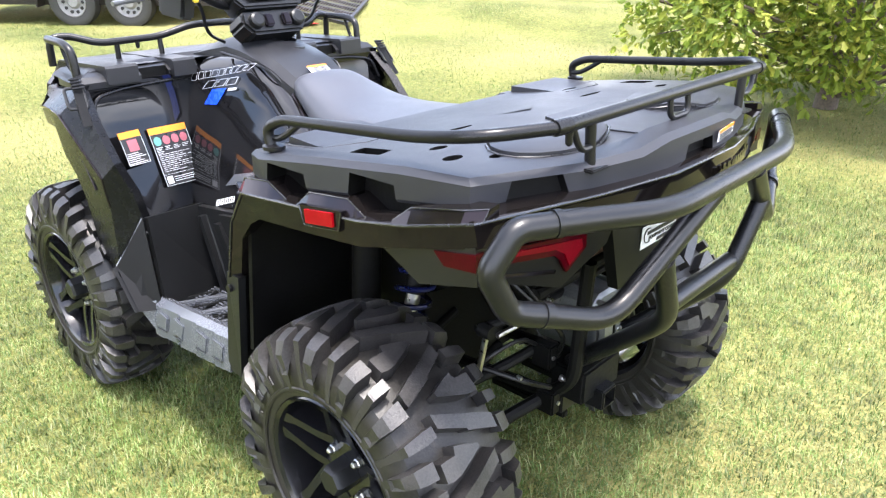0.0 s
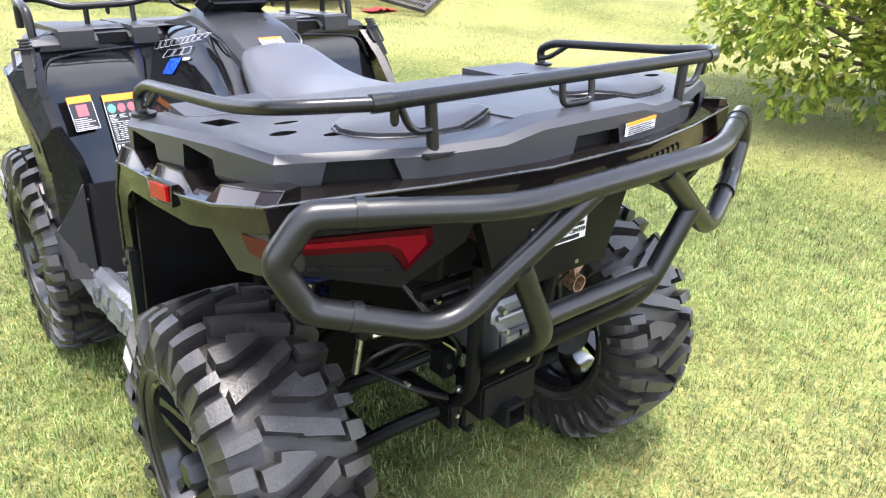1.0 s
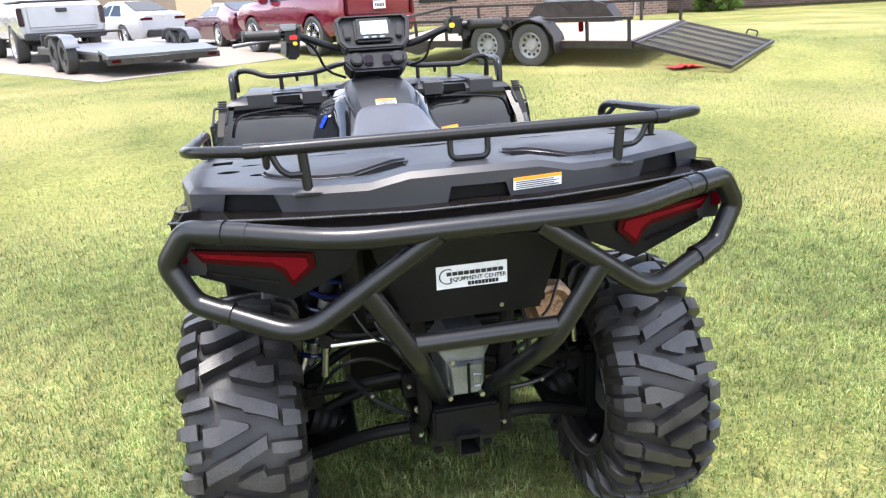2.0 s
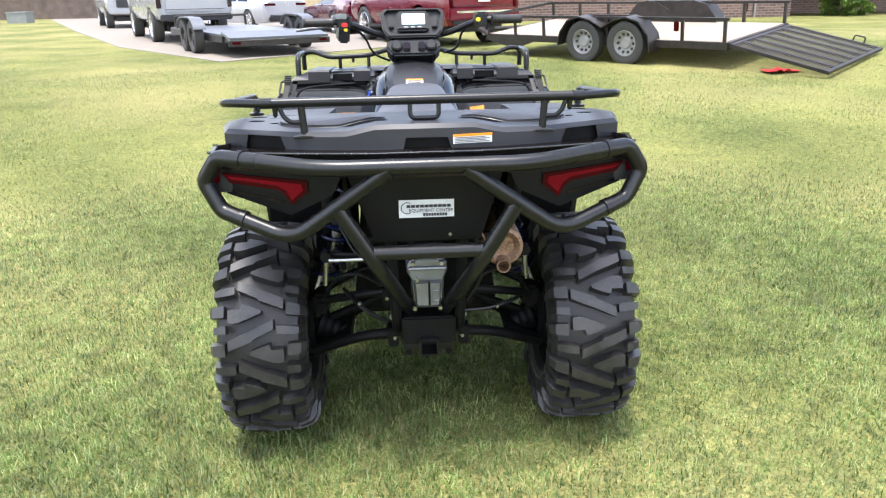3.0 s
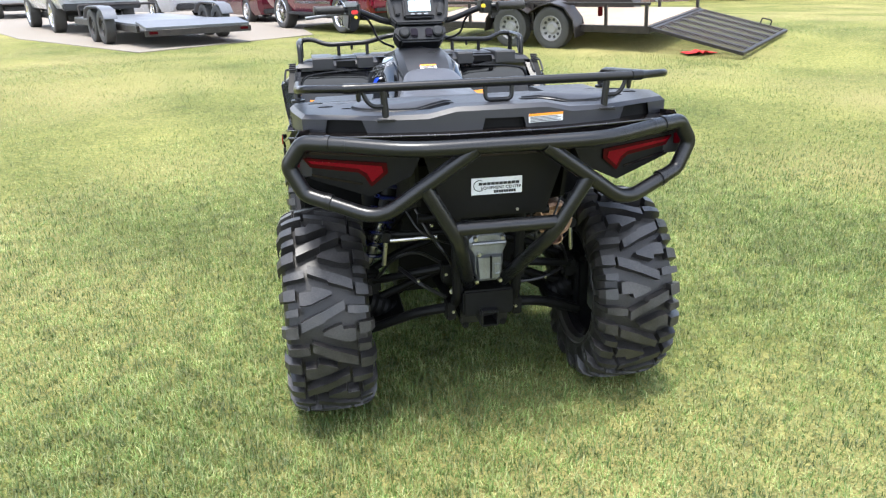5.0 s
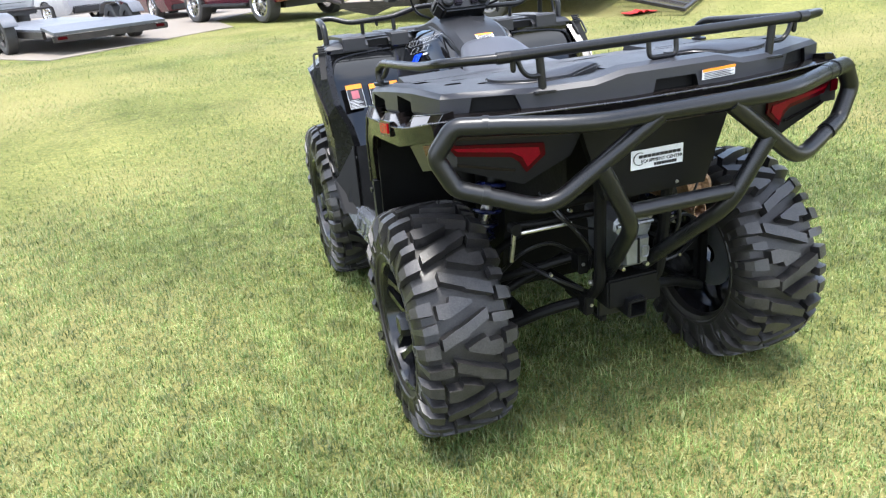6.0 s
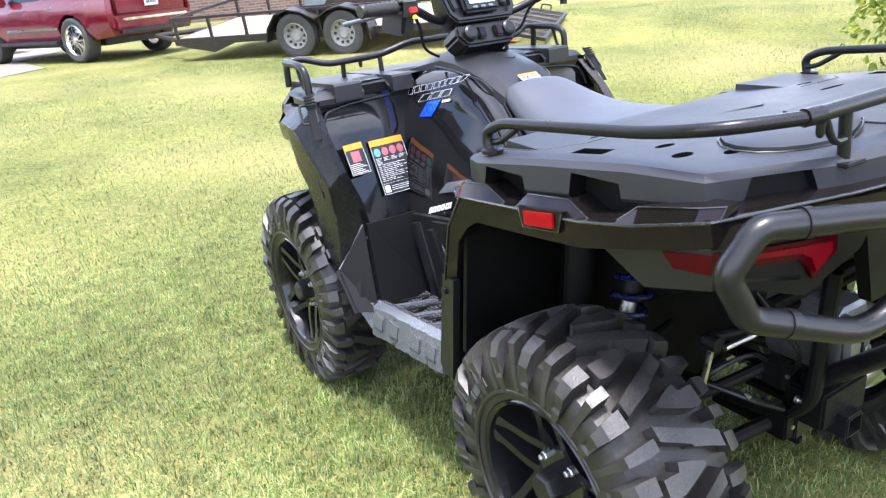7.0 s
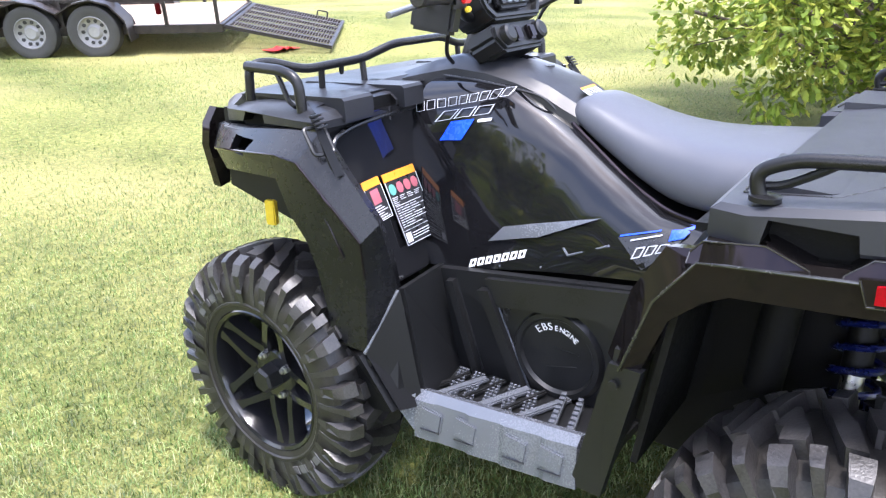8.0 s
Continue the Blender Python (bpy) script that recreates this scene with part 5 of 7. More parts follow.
low = [(-0.105, -0.066), (0.105, -0.066), (0.112, -0.10), (0.085, -0.135), (-0.085, -0.135), (-0.112, -0.10)]
bm = loft(bmesh.new(), [[(x, 0.012, z) for x, z in low], [(x, 0.10, z) for x, z in low]])
lowpod = part("switch_panel", soft(podded(bm), 0.008), PLASTIC, bars)
for x in (-0.068, 0.072):
    part("knob", podded(lathe(bmesh.new(), [(0.014, 0.024), (-0.004, 0.022), (-0.008, 0.016)], 20, "y", (x, 0, -0.098))), PLASTIC, lowpod)
for x in (-0.028, 0.034):
    part("switch", podded(block((x, 0.008, -0.10), (0.030, 0.02, 0.036), (0, 0, 0), 0.005)), GLOSS, lowpod)
part("steering_column", bar([(0, 1.02, 1.13), (0, 1.08, 0.98)], 0.035, 14, 0), PLASTIC, bars)

# ---- frame, engine, suspension ----
part("engine", soft(loft(bmesh.new(), [[(-0.24, 0.10, 0.30), (0.24, 0.10, 0.30), (0.19, 0.10, 0.74), (-0.19, 0.10, 0.74)], [(-0.26, 0.95, 0.29), (0.26, 0.95, 0.29), (0.15, 0.95, 0.74), (-0.15, 0.95, 0.74)], [(-0.22, 1.5, 0.34), (0.22, 1.5, 0.34), (0.22, 1.5, 0.80), (-0.22, 1.5, 0.80)]]), 0.02), DARK, quad)
part("inner_liner", slab(bmesh.new(), [(-0.50, 0.30, 0.885), (0.50, 0.30, 0.885), (0.46, -0.30, 0.925), (-0.46, -0.30, 0.925)], 0.012), DARK, quad)
for s in (-1, 1):
    q = -s
    part("liner", slab(bmesh.new(), mirrored([(-0.53, 0.345, 0.45), (-0.24, 0.36, 0.42), (-0.24, 0.30, 0.88), (-0.53, 0.285, 0.86)], q), 0.012), DARK, quad)
    part("liner", slab(bmesh.new(), mirrored([(-0.24, 0.33, 0.44), (-0.21, 0.0, 0.62), (-0.21, -0.27, 0.72), (-0.22, -0.30, 0.90), (-0.23, 0.3, 0.88)], q), 0.012), DARK, quad)
part("frame_rail", bar([(-0.10, 0.2, 0.33), (-0.09, -0.18, 0.36), (-0.09, -0.24, 0.42), (-0.10, -0.26, 0.72)], 0.016, 10, 0.04), DARK, quad)
part("frame_rail", bar([(0.10, 0.2, 0.33), (0.09, -0.18, 0.36), (0.09, -0.24, 0.42), (0.10, -0.26, 0.72)], 0.016, 10, 0.04), DARK, quad)
part("frame_rail", bar([(-0.20, -0.20, 0.66), (0.20, -0.20, 0.66)], 0.014, 10, 0), DARK, quad)
# gear case: a narrow casting, wider at the top, with a bolted cover
bm = bmesh.new()
rows = []
for y, k in ((-0.215, 0.86), (-0.250, 0.97), (-0.200, 1.0), (-0.10, 1.0)):
    rows.append([(x * k, y, 0.545 + (z - 0.545) * k) for x, z in ((-0.030, 0.462), (0.030, 0.462), (0.046, 0.488), (0.048, 0.556), (0.058, 0.578), (0.056, 0.604), (0.030, 0.622), (-0.034, 0.622), (-0.058, 0.600), (-0.060, 0.576), (-0.048, 0.556), (-0.046, 0.488))])
rows[0] = [(x, -0.258, z) for x, y, z in rows[0]]
case = part("gear_case", soft(loft(bm, rows), 0.005), ALU, quad, "bare cast aluminium gear case")
part("case_cover", soft(loft(bmesh.new(), [[(x, -0.262, z) for x, z in ((-0.034, 0.476), (0.034, 0.476), (0.040, 0.552), (-0.040, 0.552))], [(x * 0.86, -0.274, 0.518 + (z - 0.518) * 0.86) for x, z in ((-0.034, 0.476), (0.034, 0.476), (0.040, 0.552), (-0.040, 0.552))]]), 0.004), ALU, case)
part("case_rib", bar([(0.004, -0.274, 0.552), (0.004, -0.276, 0.482)], 0.0035, 6, 0), DARK, case)
part("case_rib", bar([(-0.052, -0.262, 0.588), (0.052, -0.262, 0.588)], 0.006, 8, 0), ALU, case)
part("case_rib", bar([(0.014, -0.276, 0.496), (0.030, -0.276, 0.496), (0.033, -0.276, 0.524), (0.014, -0.276, 0.527), (0.014, -0.276, 0.496)], 0.0028, 6, 0.006), ALU, case)
for x, z in ((-0.040, 0.604), (0.040, 0.604), (-0.030, 0.556), (0.034, 0.470), (-0.038, 0.470)):
    part("case_bolt", lathe(bmesh.new(), [(-0.272, 0.0), (-0.272, 0.006), (-0.255, 0.007)], 6, "y", (x, 0, z)), STEEL, case)
# hitch
hitch = part("hitch", soft(block((0, -0.215, 0.395), (0.155, 0.09, 0.085)), 0.006), DARK, quad)
rc = part("receiver", soft(block((0.0, -0.235, 0.352), (0.056, 0.10, 0.052)), 0.004), TUBE, hitch)
cut(rc, [block((0.0, -0.27, 0.352), (0.044, 0.10, 0.040))])
part("hitch_plate", block((0, -0.20, 0.33), (0.15, 0.012, 0.05), (0, 0, 0), 0.003), TUBE, hitch)
for s in (-1, 1):
    for x, y, z in ((-0.105, -0.215, 0.425), (-0.10, -0.20, 0.352), (-0.118, -0.19, 0.475)):
        part("bolt", lathe(bmesh.new(), [(-0.014, 0.0), (-0.014, 0.005), (-0.007, 0.005), (-0.007, 0.008), (0.0, 0.008)], 6, "y", (s * x, y, z)), STEEL, hitch)
# suspension, each side
for s in (-1, 1):
    q = -s
    arm = part("lower_arm", bar(mirrored([(-0.10, -0.17, 0.350), (-0.20, -0.14, 0.330), (-0.36, -0.06, 0.245)], q), 0.016, 10, 0.08), DARK, quad)
    part("arm_tube", bar(mirrored([(-0.10, 0.14, 0.345), (-0.20, 0.11, 0.325), (-0.36, 0.05, 0.245)], q), 0.016, 10, 0.08), DARK, arm)
    part("arm_plate", slab(bmesh.new(), mirrored([(-0.24, -0.10, 0.315), (-0.24, 0.09, 0.315), (-0.36, 0.05, 0.25), (-0.36, -0.05, 0.25)], q), 0.012), DARK, arm)
    up_arm = part("upper_arm", bar(mirrored([(-0.11, -0.15, 0.480), (-0.22, -0.12, 0.455), (-0.36, -0.03, 0.400)], q), 0.013, 10, 0.06), DARK, quad)
    part("arm_tube", bar(mirrored([(-0.11, 0.10, 0.480), (-0.22, 0.09, 0.455), (-0.36, 0.03, 0.400)], q), 0.013, 10, 0.06), DARK, up_arm)
    shaft = part("drive_shaft", bar(mirrored([(-0.09, -0.03, 0.43), (-0.36, 0, 0.312)], q), 0.013, 12, 0), DARK, quad)
    boot = bmesh.new()
    lathe(boot, [(0.012 * k, 0.045 - 0.0022 * k + 0.004 * (k % 2)) for k in range(9)], 18)
    bmesh.ops.transform(boot, matrix=pose(q * -0.345, 0, 0.318, 0, 24 if q > 0 else 156, 0), verts=boot.verts)
    part("boot", boot, DARK, shaft)
    part("hub_carrier", soft(block((q * -0.385, 0, 0.32), (0.05, 0.09, 0.20)), 0.015), DARK, quad)
    # coil-over damper
    top, bot = Vector((q * -0.205, 0.078, 0.80)), Vector((q * -0.345, 0.07, 0.40))
    damper = part("damper", bar([bot, bot.lerp(top, 0.55)], 0.017, 12, 0), STEEL, quad, "damper with blue coil spring")
    part("damper_body", bar([bot.lerp(top, 0.5), top], 0.024, 12, 0), DARK, damper)
    ax = (top - bot).normalized()
    e1 = ax.cross(Vector((0, 1, 0))).normalized()
    e2 = ax.cross(e1)
    coil = [bot.lerp(top, 0.14 + 0.76 * t / 96) + (e1 * math.cos(t * 0.52) + e2 * math.sin(t * 0.52)) * 0.040 for t in range(97)]
    part("spring", tube(bmesh.new(), coil, 0.0065, 8, 0), BLUE, damper)
    part("sway_link", bar(mirrored([(-0.29, -0.15, 0.590), (-0.30, -0.14, 0.50)], q), 0.007, 8, 0), STEEL, quad)
    part("sway_end", lathe(bmesh.new(), [(-0.165, 0.0), (-0.165, 0.016), (-0.135, 0.016)], 12, "y", (q * -0.29, 0, 0.595)), DARK, quad)
    part("intake_tube" if q > 0 else "frame_tube", bar(mirrored([(-0.30, 0.21, 0.54), (-0.30, 0.19, 0.80)], q), 0.034, 16, 0), DARK, quad)
part("sway_bar", bar([(-0.30, -0.13, 0.597), (-0.22, -0.165, 0.602), (0.22, -0.165, 0.602), (0.30, -0.13, 0.597)], 0.010, 10, 0.04), DARK, quad)
part("rod", bar([(-0.28, -0.17, 0.588), (-0.14, -0.18, 0.592)], 0.006, 8, 0), STEEL, quad)
# silencer
muf = part("silencer", lathe(bmesh.new(), [(-0.19, 0.0), (-0.19, 0.030), (-0.205, 0.046), (-0.20, 0.056), (-0.17, 0.058), (0.10, 0.058), (0.12, 0.04)], 32, "y", (0.222, 0, 0.622)), RUST, quad, "heat-stained steel silencer")
part("tail_pipe", lathe(bmesh.new(), [(-0.235, 0.017), (-0.235, 0.020), (-0.16, 0.020), (-0.16, 0.017)], 16, "y", (0.218, 0, 0.575), closed=True), RUST, muf)
part("heat_shield", soft(slab(bmesh.new(), [(0.15, -0.25, 0.70), (0.19, -0.25, 0.60), (0.16, -0.1, 0.60), (0.13, -0.1, 0.72)], 0.004), 0.001), RUST, muf)
# hoses and wires under the tail
for k, pts in enumerate(([(-0.20, -0.12, 0.68), (-0.16, -0.21, 0.60), (-0.10, -0.22, 0.52), (-0.09, -0.18, 0.45)], [(0.14, -0.22, 0.66), (0.16, -0.24, 0.55), (0.11, -0.22, 0.47)], [(-0.25, -0.10, 0.47), (-0.19, -0.19, 0.44), (-0.12, -0.20, 0.40)], [(0.28, -0.12, 0.43), (0.20, -0.17, 0.42), (0.11, -0.18, 0.42)])):
    part("hose", bar(pts, 0.006, 8, 0.05), TUBE, quad)
for x, y, z in ((-0.16, -0.21, 0.64), (0.15, -0.21, 0.63), (-0.20, -0.17, 0.45), (0.21, -0.16, 0.42), (-0.08, -0.34, 0.715), (0.06, -0.342, 0.715)):
    part("bolt", lathe(bmesh.new(), [(-0.008, 0.0), (-0.008, 0.0045), (0.004, 0.006)], 6, "y", (x, y, z)), STEEL, quad)
for s in (-1, 1):
    q = -s
    part("brake_caliper", soft(block((q * -0.33, -0.02, 0.40), (0.05, 0.08, 0.07), (0, 0, 0)), 0.01), DARK, quad)
    part("brake_hose", bar(mirrored([(-0.32, -0.06, 0.42), (-0.27, -0.14, 0.52), (-0.20, -0.17, 0.55), (-0.13, -0.16, 0.50)], q), 0.005, 8, 0.05), TUBE, quad)
    part("wire", bar(mirrored([(-0.24, -0.20, 0.70), (-0.20, -0.235, 0.63), (-0.15, -0.235, 0.60), (-0.09, -0.23, 0.58)], q), 0.0035, 6, 0.04), TUBE, quad)
    part("arm_bracket", block((q * -0.115, -0.175, 0.475), (0.03, 0.05, 0.06), (0, 0, 0), 0.004), DARK, quad)
    part("arm_bracket", block((q * -0.105, -0.185, 0.352), (0.03, 0.05, 0.06), (0, 0, 0), 0.004), DARK, quad)
    part("skid_rib", block((q * -0.06, -0.10, 0.300), (0.02, 0.22, 0.02), (0, 0, 0), 0.004), DARK, quad)

# ---- driveway ----
CONCRETE = mat("pale_concrete", (0.195, 0.168, 0.138), 0.8, var=0.12, scale=1.2, fine=60, bump=0.2)
drive_line = [(-3.75, 11.75), (-0.7, 14.9), (-1.05, 17.6), (2.2, 25.0), (5.0, 34.0), (2.0, 52.0), (-30.0, 62.0), (-29.5, 58.0), (-22.2, 44.0), (-13.5, 27.5), (-7.6, 16.8)]
bm = bmesh.new()
loft(bm, [[(x, y, ground_z(x, y) - 0.10) for x, y in drive_line], [(x, y, ground_z(x, y) + 0.012) for x, y in drive_line]])
bmesh.ops.triangulate(bm, faces=[f for f in bm.faces if len(f.verts) > 4])
drive = part("driveway", bm, CONCRETE, None, smooth=0)
tagged(drive, "pale sunlit concrete driveway", "driveway", kind="structure")

# ---- vehicles ----
CARGLASS = mat("dark_car_glass", (0.012, 0.014, 0.017), 0.06, var=0.1, bump=0, spec=0.3)
CARRUBBER = mat("car_tyre_rubber", (0.045, 0.044, 0.042), 0.75, var=0.25, bump=0.1)
CHROME = mat("chrome", (0.78, 0.78, 0.80), 0.12, 1.0, var=0.06, bump=0.0)
WHITEPAINT = mat("white_car_paint", (0.36, 0.365, 0.38), 0.22, var=0.03, bump=0, coat=0.5)
REDCAR = mat("deep_red_car_paint", (0.135, 0.003, 0.016), 0.2, 0.15, var=0.08, bump=0, coat=0.7)
MAROONCAR = mat("maroon_car_paint", (0.085, 0.008, 0.018), 0.2, 0.2, var=0.08, bump=0, coat=0.7)
SMOKED = mat("smoked_lamp_plastic", (0.030, 0.016, 0.018), 0.12, var=0.2, bump=0.02)
TRIM = mat("black_trim", (0.02, 0.02, 0.021), 0.5, var=0.15, bump=0.1)
LAMP = mat("clear_lamp", (0.55, 0.57, 0.6), 0.15, 0.3, var=0.1, bump=0.1, coat=0.4)


def car_wheel(parent, x, y, r, w, side, rim, spokes=10, disc=False):
    """A road wheel; side is the sign of y towards which it faces."""
    k = 0.86 if disc else 1.0
    hub = part("wheel", lathe(bmesh.new(), [(side * -w * 0.3, r * 0.66 * k), (side * w * 0.42, r * 0.70 * k), (side * w * 0.47, r * 0.66 * k), (side * w * 0.36, r * 0.61 * k), (side * w * 0.05, r * 0.55 * k)], 28, "y"), rim, parent)
    hub.location = (x, y, r)
    prof = [(-0.42, 0.66 * k), (-0.5, 0.76), (-0.5, 0.9), (-0.42, 0.98), (0, 1.0), (0.42, 0.98), (0.5, 0.9), (0.5, 0.76), (0.42, 0.66 * k)]
    part("tyre", lathe(bmesh.new(), [(u * w, v * r) for u, v in prof], 36, "y", closed=True), CARRUBBER, hub)
    if disc:
        part("wheel_disc", lathe(bmesh.new(), [(side * w * 0.3, r * 0.01), (side * w * 0.30, r * 0.12), (side * w * 0.32, r * 0.2), (side * w * 0.16, r * 0.3), (side * w * 0.26, r * 0.47), (side * w * 0.34, r * 0.56), (side * w * 0.26, r * 0.56), (side * w * 0.10, r * 0.36), (0, r * 0.01)], 28, "y", closed=True), rim, hub)
        hole = part("wheel_hole", lathe(bmesh.new(), [(side * w * 0.15, r * 0.07), (side * w * 0.30, r * 0.07)], 10, "y"), TRIM, hub)
        hole.location = (r * 0.42, 0, 0)
        for k in range(1, 10):
            again(hole, hub, pose(r * 0.42 * math.cos(k * 0.628), 0, r * 0.42 * math.sin(k * 0.628)))
    else:
        part("wheel_back", lathe(bmesh.new(), [(side * w * 0.0, 0.0), (side * w * 0.02, r * 0.6)], 24, "y"), TRIM, hub)
        sp = part("spoke", soft(loft(bmesh.new(), [[(-r * 0.05, side * w * 0.40, 0.05 * r), (r * 0.05, side * w * 0.40, 0.05 * r), (r * 0.05, side * w * 0.1, 0.05 * r), (-r * 0.05, side * w * 0.1, 0.05 * r)], [(-r * 0.035, side * w * 0.44, 0.66 * r), (r * 0.035, side * w * 0.44, 0.66 * r), (r * 0.035, side * w * 0.2, 0.66 * r), (-r * 0.035, side * w * 0.2, 0.66 * r)]]), r * 0.012), rim, hub)
        for k in range(1, spokes):
            again(sp, hub, pose(0, 0, 0, 0, 360 * k / spokes, 0))
        part("centre_cap", lathe(bmesh.new(), [(side * w * 0.1, r * 0.13), (side * w * 0.44, r * 0.12), (side * w * 0.47, 0.0)], 16, "y"), rim, hub)
    return hub


def vehicle(name, label, category, paint, rear_left, heading, half, base, r, stations, glass_band, rim, spokes=10, tyre=0.26, skip=()):
    """A car whose local x points ahead and y to its left, with the rear axle over the origin.
    stations: (x, low, belt, half width at the belt, roof, half width at the roof) from tail to nose."""
    h = Vector((*heading, 0)).normalized()
    left = Vector((-h.y, h.x, 0))
    o = Vector((*rear_left, 0)) - left * (half - tyre * 0.5)
    o.z = ground_z(o.x, o.y)
    root = new(name)
    root.matrix_world = Matrix((( h.x, left.x, 0, o.x), (h.y, left.y, 0, o.y), (0, 0, 1, o.z), (0, 0, 0, 1)))
    tagged(root, label, category)
    rows = []
    for x, low, belt, w, roof, wr in stations:
        ring = [(w * 0.90, low), (w * 0.985, low + (belt - low) * 0.3), (w, low + (belt - low) * 0.7), (w * 0.975, belt), (wr, roof - 0.05 * (roof - belt) - 0.012), (wr * 0.86, roof)]
        rows.append([(x, y, z) for y, z in ring] + [(x, -y, z) for y, z in ring[::-1]])
    shell = part("body", soft(loft(bmesh.new(), rows), 0.03, 2, 35), paint, root, smooth=40)
    arches = []
    for x in (0, base):
        for s in (-1, 1):
            arches.append(lathe(bmesh.new(), [(s * (half - tyre - 0.12), r * 1.13), (s * (half + 0.2), r * 1.13)], 28, "y", (x, 0, r)))
    cut(shell, arches)
    part("underbody", block((base / 2, 0, 0.36), (base + 0.9, half * 1.3, 0.16), (0, 0, 0), 0.02), TRIM, root)
    for x in (0, base):
        for s in (-1, 1):
            car_wheel(root, x, s * (half - tyre * 0.5), r, tyre, s, rim, spokes)
    # side glass between stations of the upper body
    def side_at(x, t):
        for a, b in zip(stations, stations[1:]):
            if a[0] <= x <= b[0]:
                f = (x - a[0]) / (b[0] - a[0])
                belt, w, roof, wr = (a[k] + (b[k] - a[k]) * f for k in (2, 3, 4, 5))
                return (w * 0.975 * (1 - t) + wr * t + 0.008, belt * (1 - t) + (roof - 0.05 * (roof - belt)) * t)
    for x0, x1, x2, x3 in glass_band:
        for s in (-1, 1):
            quad_pts = [(x0, 0.10), (x1, 0.10), (x2, 0.84), (x3, 0.84)]
            pts = [(x, s * side_at(x, t)[0], side_at(x, t)[1]) for x, t in quad_pts]
            inner = [(x, y - s * 0.03, z) for x, y, z in pts]
            part("side_window", loft(bmesh.new(), [pts, inner]), CARGLASS, root, smooth=0)
    return root, shell, side_at


def tail_glass(root, x0, z0, w0, x1, z1, w1, name="rear_window"):
    part(name, slab(bmesh.new(), [(x0, -w0, z0), (x0, w0, z0), (x1, w1, z1), (x1, -w1, z1)] if x1 > x0 else [(x0, w0, z0), (x0, -w0, z0), (x1, -w1, z1), (x1, w1, z1)], 0.02), CARGLASS, root, smooth=0)


HEAD = (-0.478, 0.878)
# deep red SUV
suv, shell, at = vehicle("suv", "deep red full-size SUV on large chrome wheels beside the driveway", "car", REDCAR, (0.05, 15.1), HEAD, 1.02, 3.02, 0.425,
    [(-1.16, 0.62, 1.06, 0.90, 1.70, 0.74), (-1.10, 0.46, 1.10, 0.98, 1.84, 0.78), (-0.6, 0.42, 1.13, 1.02, 1.92, 0.80), (1.0, 0.42, 1.13, 1.02, 1.93, 0.80), (1.75, 0.42, 1.13, 1.02, 1.88, 0.79), (2.45, 0.42, 1.13, 1.02, 1.22, 0.92), (3.5, 0.44, 1.10, 1.00, 1.17, 0.90), (3.95, 0.55, 0.95, 0.95, 1.05, 0.86)],
    [(-0.95, -0.15, -0.15, -0.85), (-0.05, 0.75, 0.75, -0.05), (0.85, 1.95, 1.55, 0.85)], CHROME, 12, 0.30)
tail_glass(suv, -1.135, 1.20, 0.74, -1.108, 1.72, 0.66)
for s in (-1, 1):
    part("tail_lamp", block((-1.13, s * 0.83, 1.12), (0.10, 0.10, 0.62), (0, 0, 0), 0.02), DARKRED, suv)
    part("door_handle", block((0.55, s * 1.022, 1.05), (0.20, 0.03, 0.035), (0, 0, 0), 0.008), CHROME, suv)
    part("door_handle", block((1.5, s * 1.022, 1.05), (0.20, 0.03, 0.035), (0, 0, 0), 0.008), CHROME, suv)
    part("side_moulding", block((1.3, s * 1.024, 0.66), (1.75, 0.025, 0.06), (0, 0, 0), 0.008), CHROME, suv)
    part("running_board", block((1.5, s * 0.98, 0.40), (2.0, 0.16, 0.07), (0, 0, 0), 0.02), TRIM, suv)
    part("mirror", block((1.98, s * 1.13, 1.22), (0.14, 0.24, 0.18), (0, 0, 0), 0.04), REDCAR, suv)
    part("head_lamp", block((3.88, s * 0.78, 0.90), (0.14, 0.24, 0.16), (0, 0, 0), 0.02), LAMP, suv)
part("rear_bumper", block((-1.16, 0, 0.68), (0.16, 1.86, 0.24), (0, 0, 0), 0.05), REDCAR, suv)
part("bumper_trim", block((-1.235, 0, 0.74), (0.03, 1.5, 0.05), (0, 0, 0), 0.01), CHROME, suv)
part("lower_valance", block((-1.12, 0, 0.54), (0.14, 1.6, 0.10), (0, 0, 0), 0.02), TRIM, suv)
plate = part("number_plate", block((-1.175, 0, 1.02), (0.012, 0.31, 0.155), (0, 0, 0), 0.004), WHITE, suv)
for k in range(6):
    part("plate_bar", block((-1.184, -0.10 + 0.04 * k, 1.02), (0.006, 0.025, 0.07)), INK, plate, smooth=0)
part("badge", lathe(bmesh.new(), [(-1.175, 0.05), (-1.19, 0.045)], 16, "x", (0, 0, 1.20)), CHROME, suv)
part("tailgate_line", block((-1.165, 0, 0.86), (0.012, 1.5, 0.012)), TRIM, suv, smooth=0)

# maroon sports car
sport, shell, at = vehicle("sports_car", "low maroon sports car parked on the driveway", "car", MAROONCAR, (-2.62, 21.2), (-0.44, 0.898), 0.93, 2.70, 0.335,
    [(-0.98, 0.42, 0.80, 0.80, 0.86, 0.66), (-0.88, 0.24, 0.84, 0.90, 0.93, 0.68), (-0.35, 0.2, 0.86, 0.94, 1.02, 0.62), (0.45, 0.2, 0.86, 0.92, 1.22, 0.55), (1.05, 0.2, 0.85, 0.92, 1.24, 0.55), (1.85, 0.2, 0.84, 0.93, 0.90, 0.72), (2.9, 0.22, 0.76, 0.92, 0.79, 0.72), (3.45, 0.34, 0.55, 0.74, 0.60, 0.6)],
    [(0.05, 1.55, 1.15, 0.45)], CHROME, 10, 0.25)
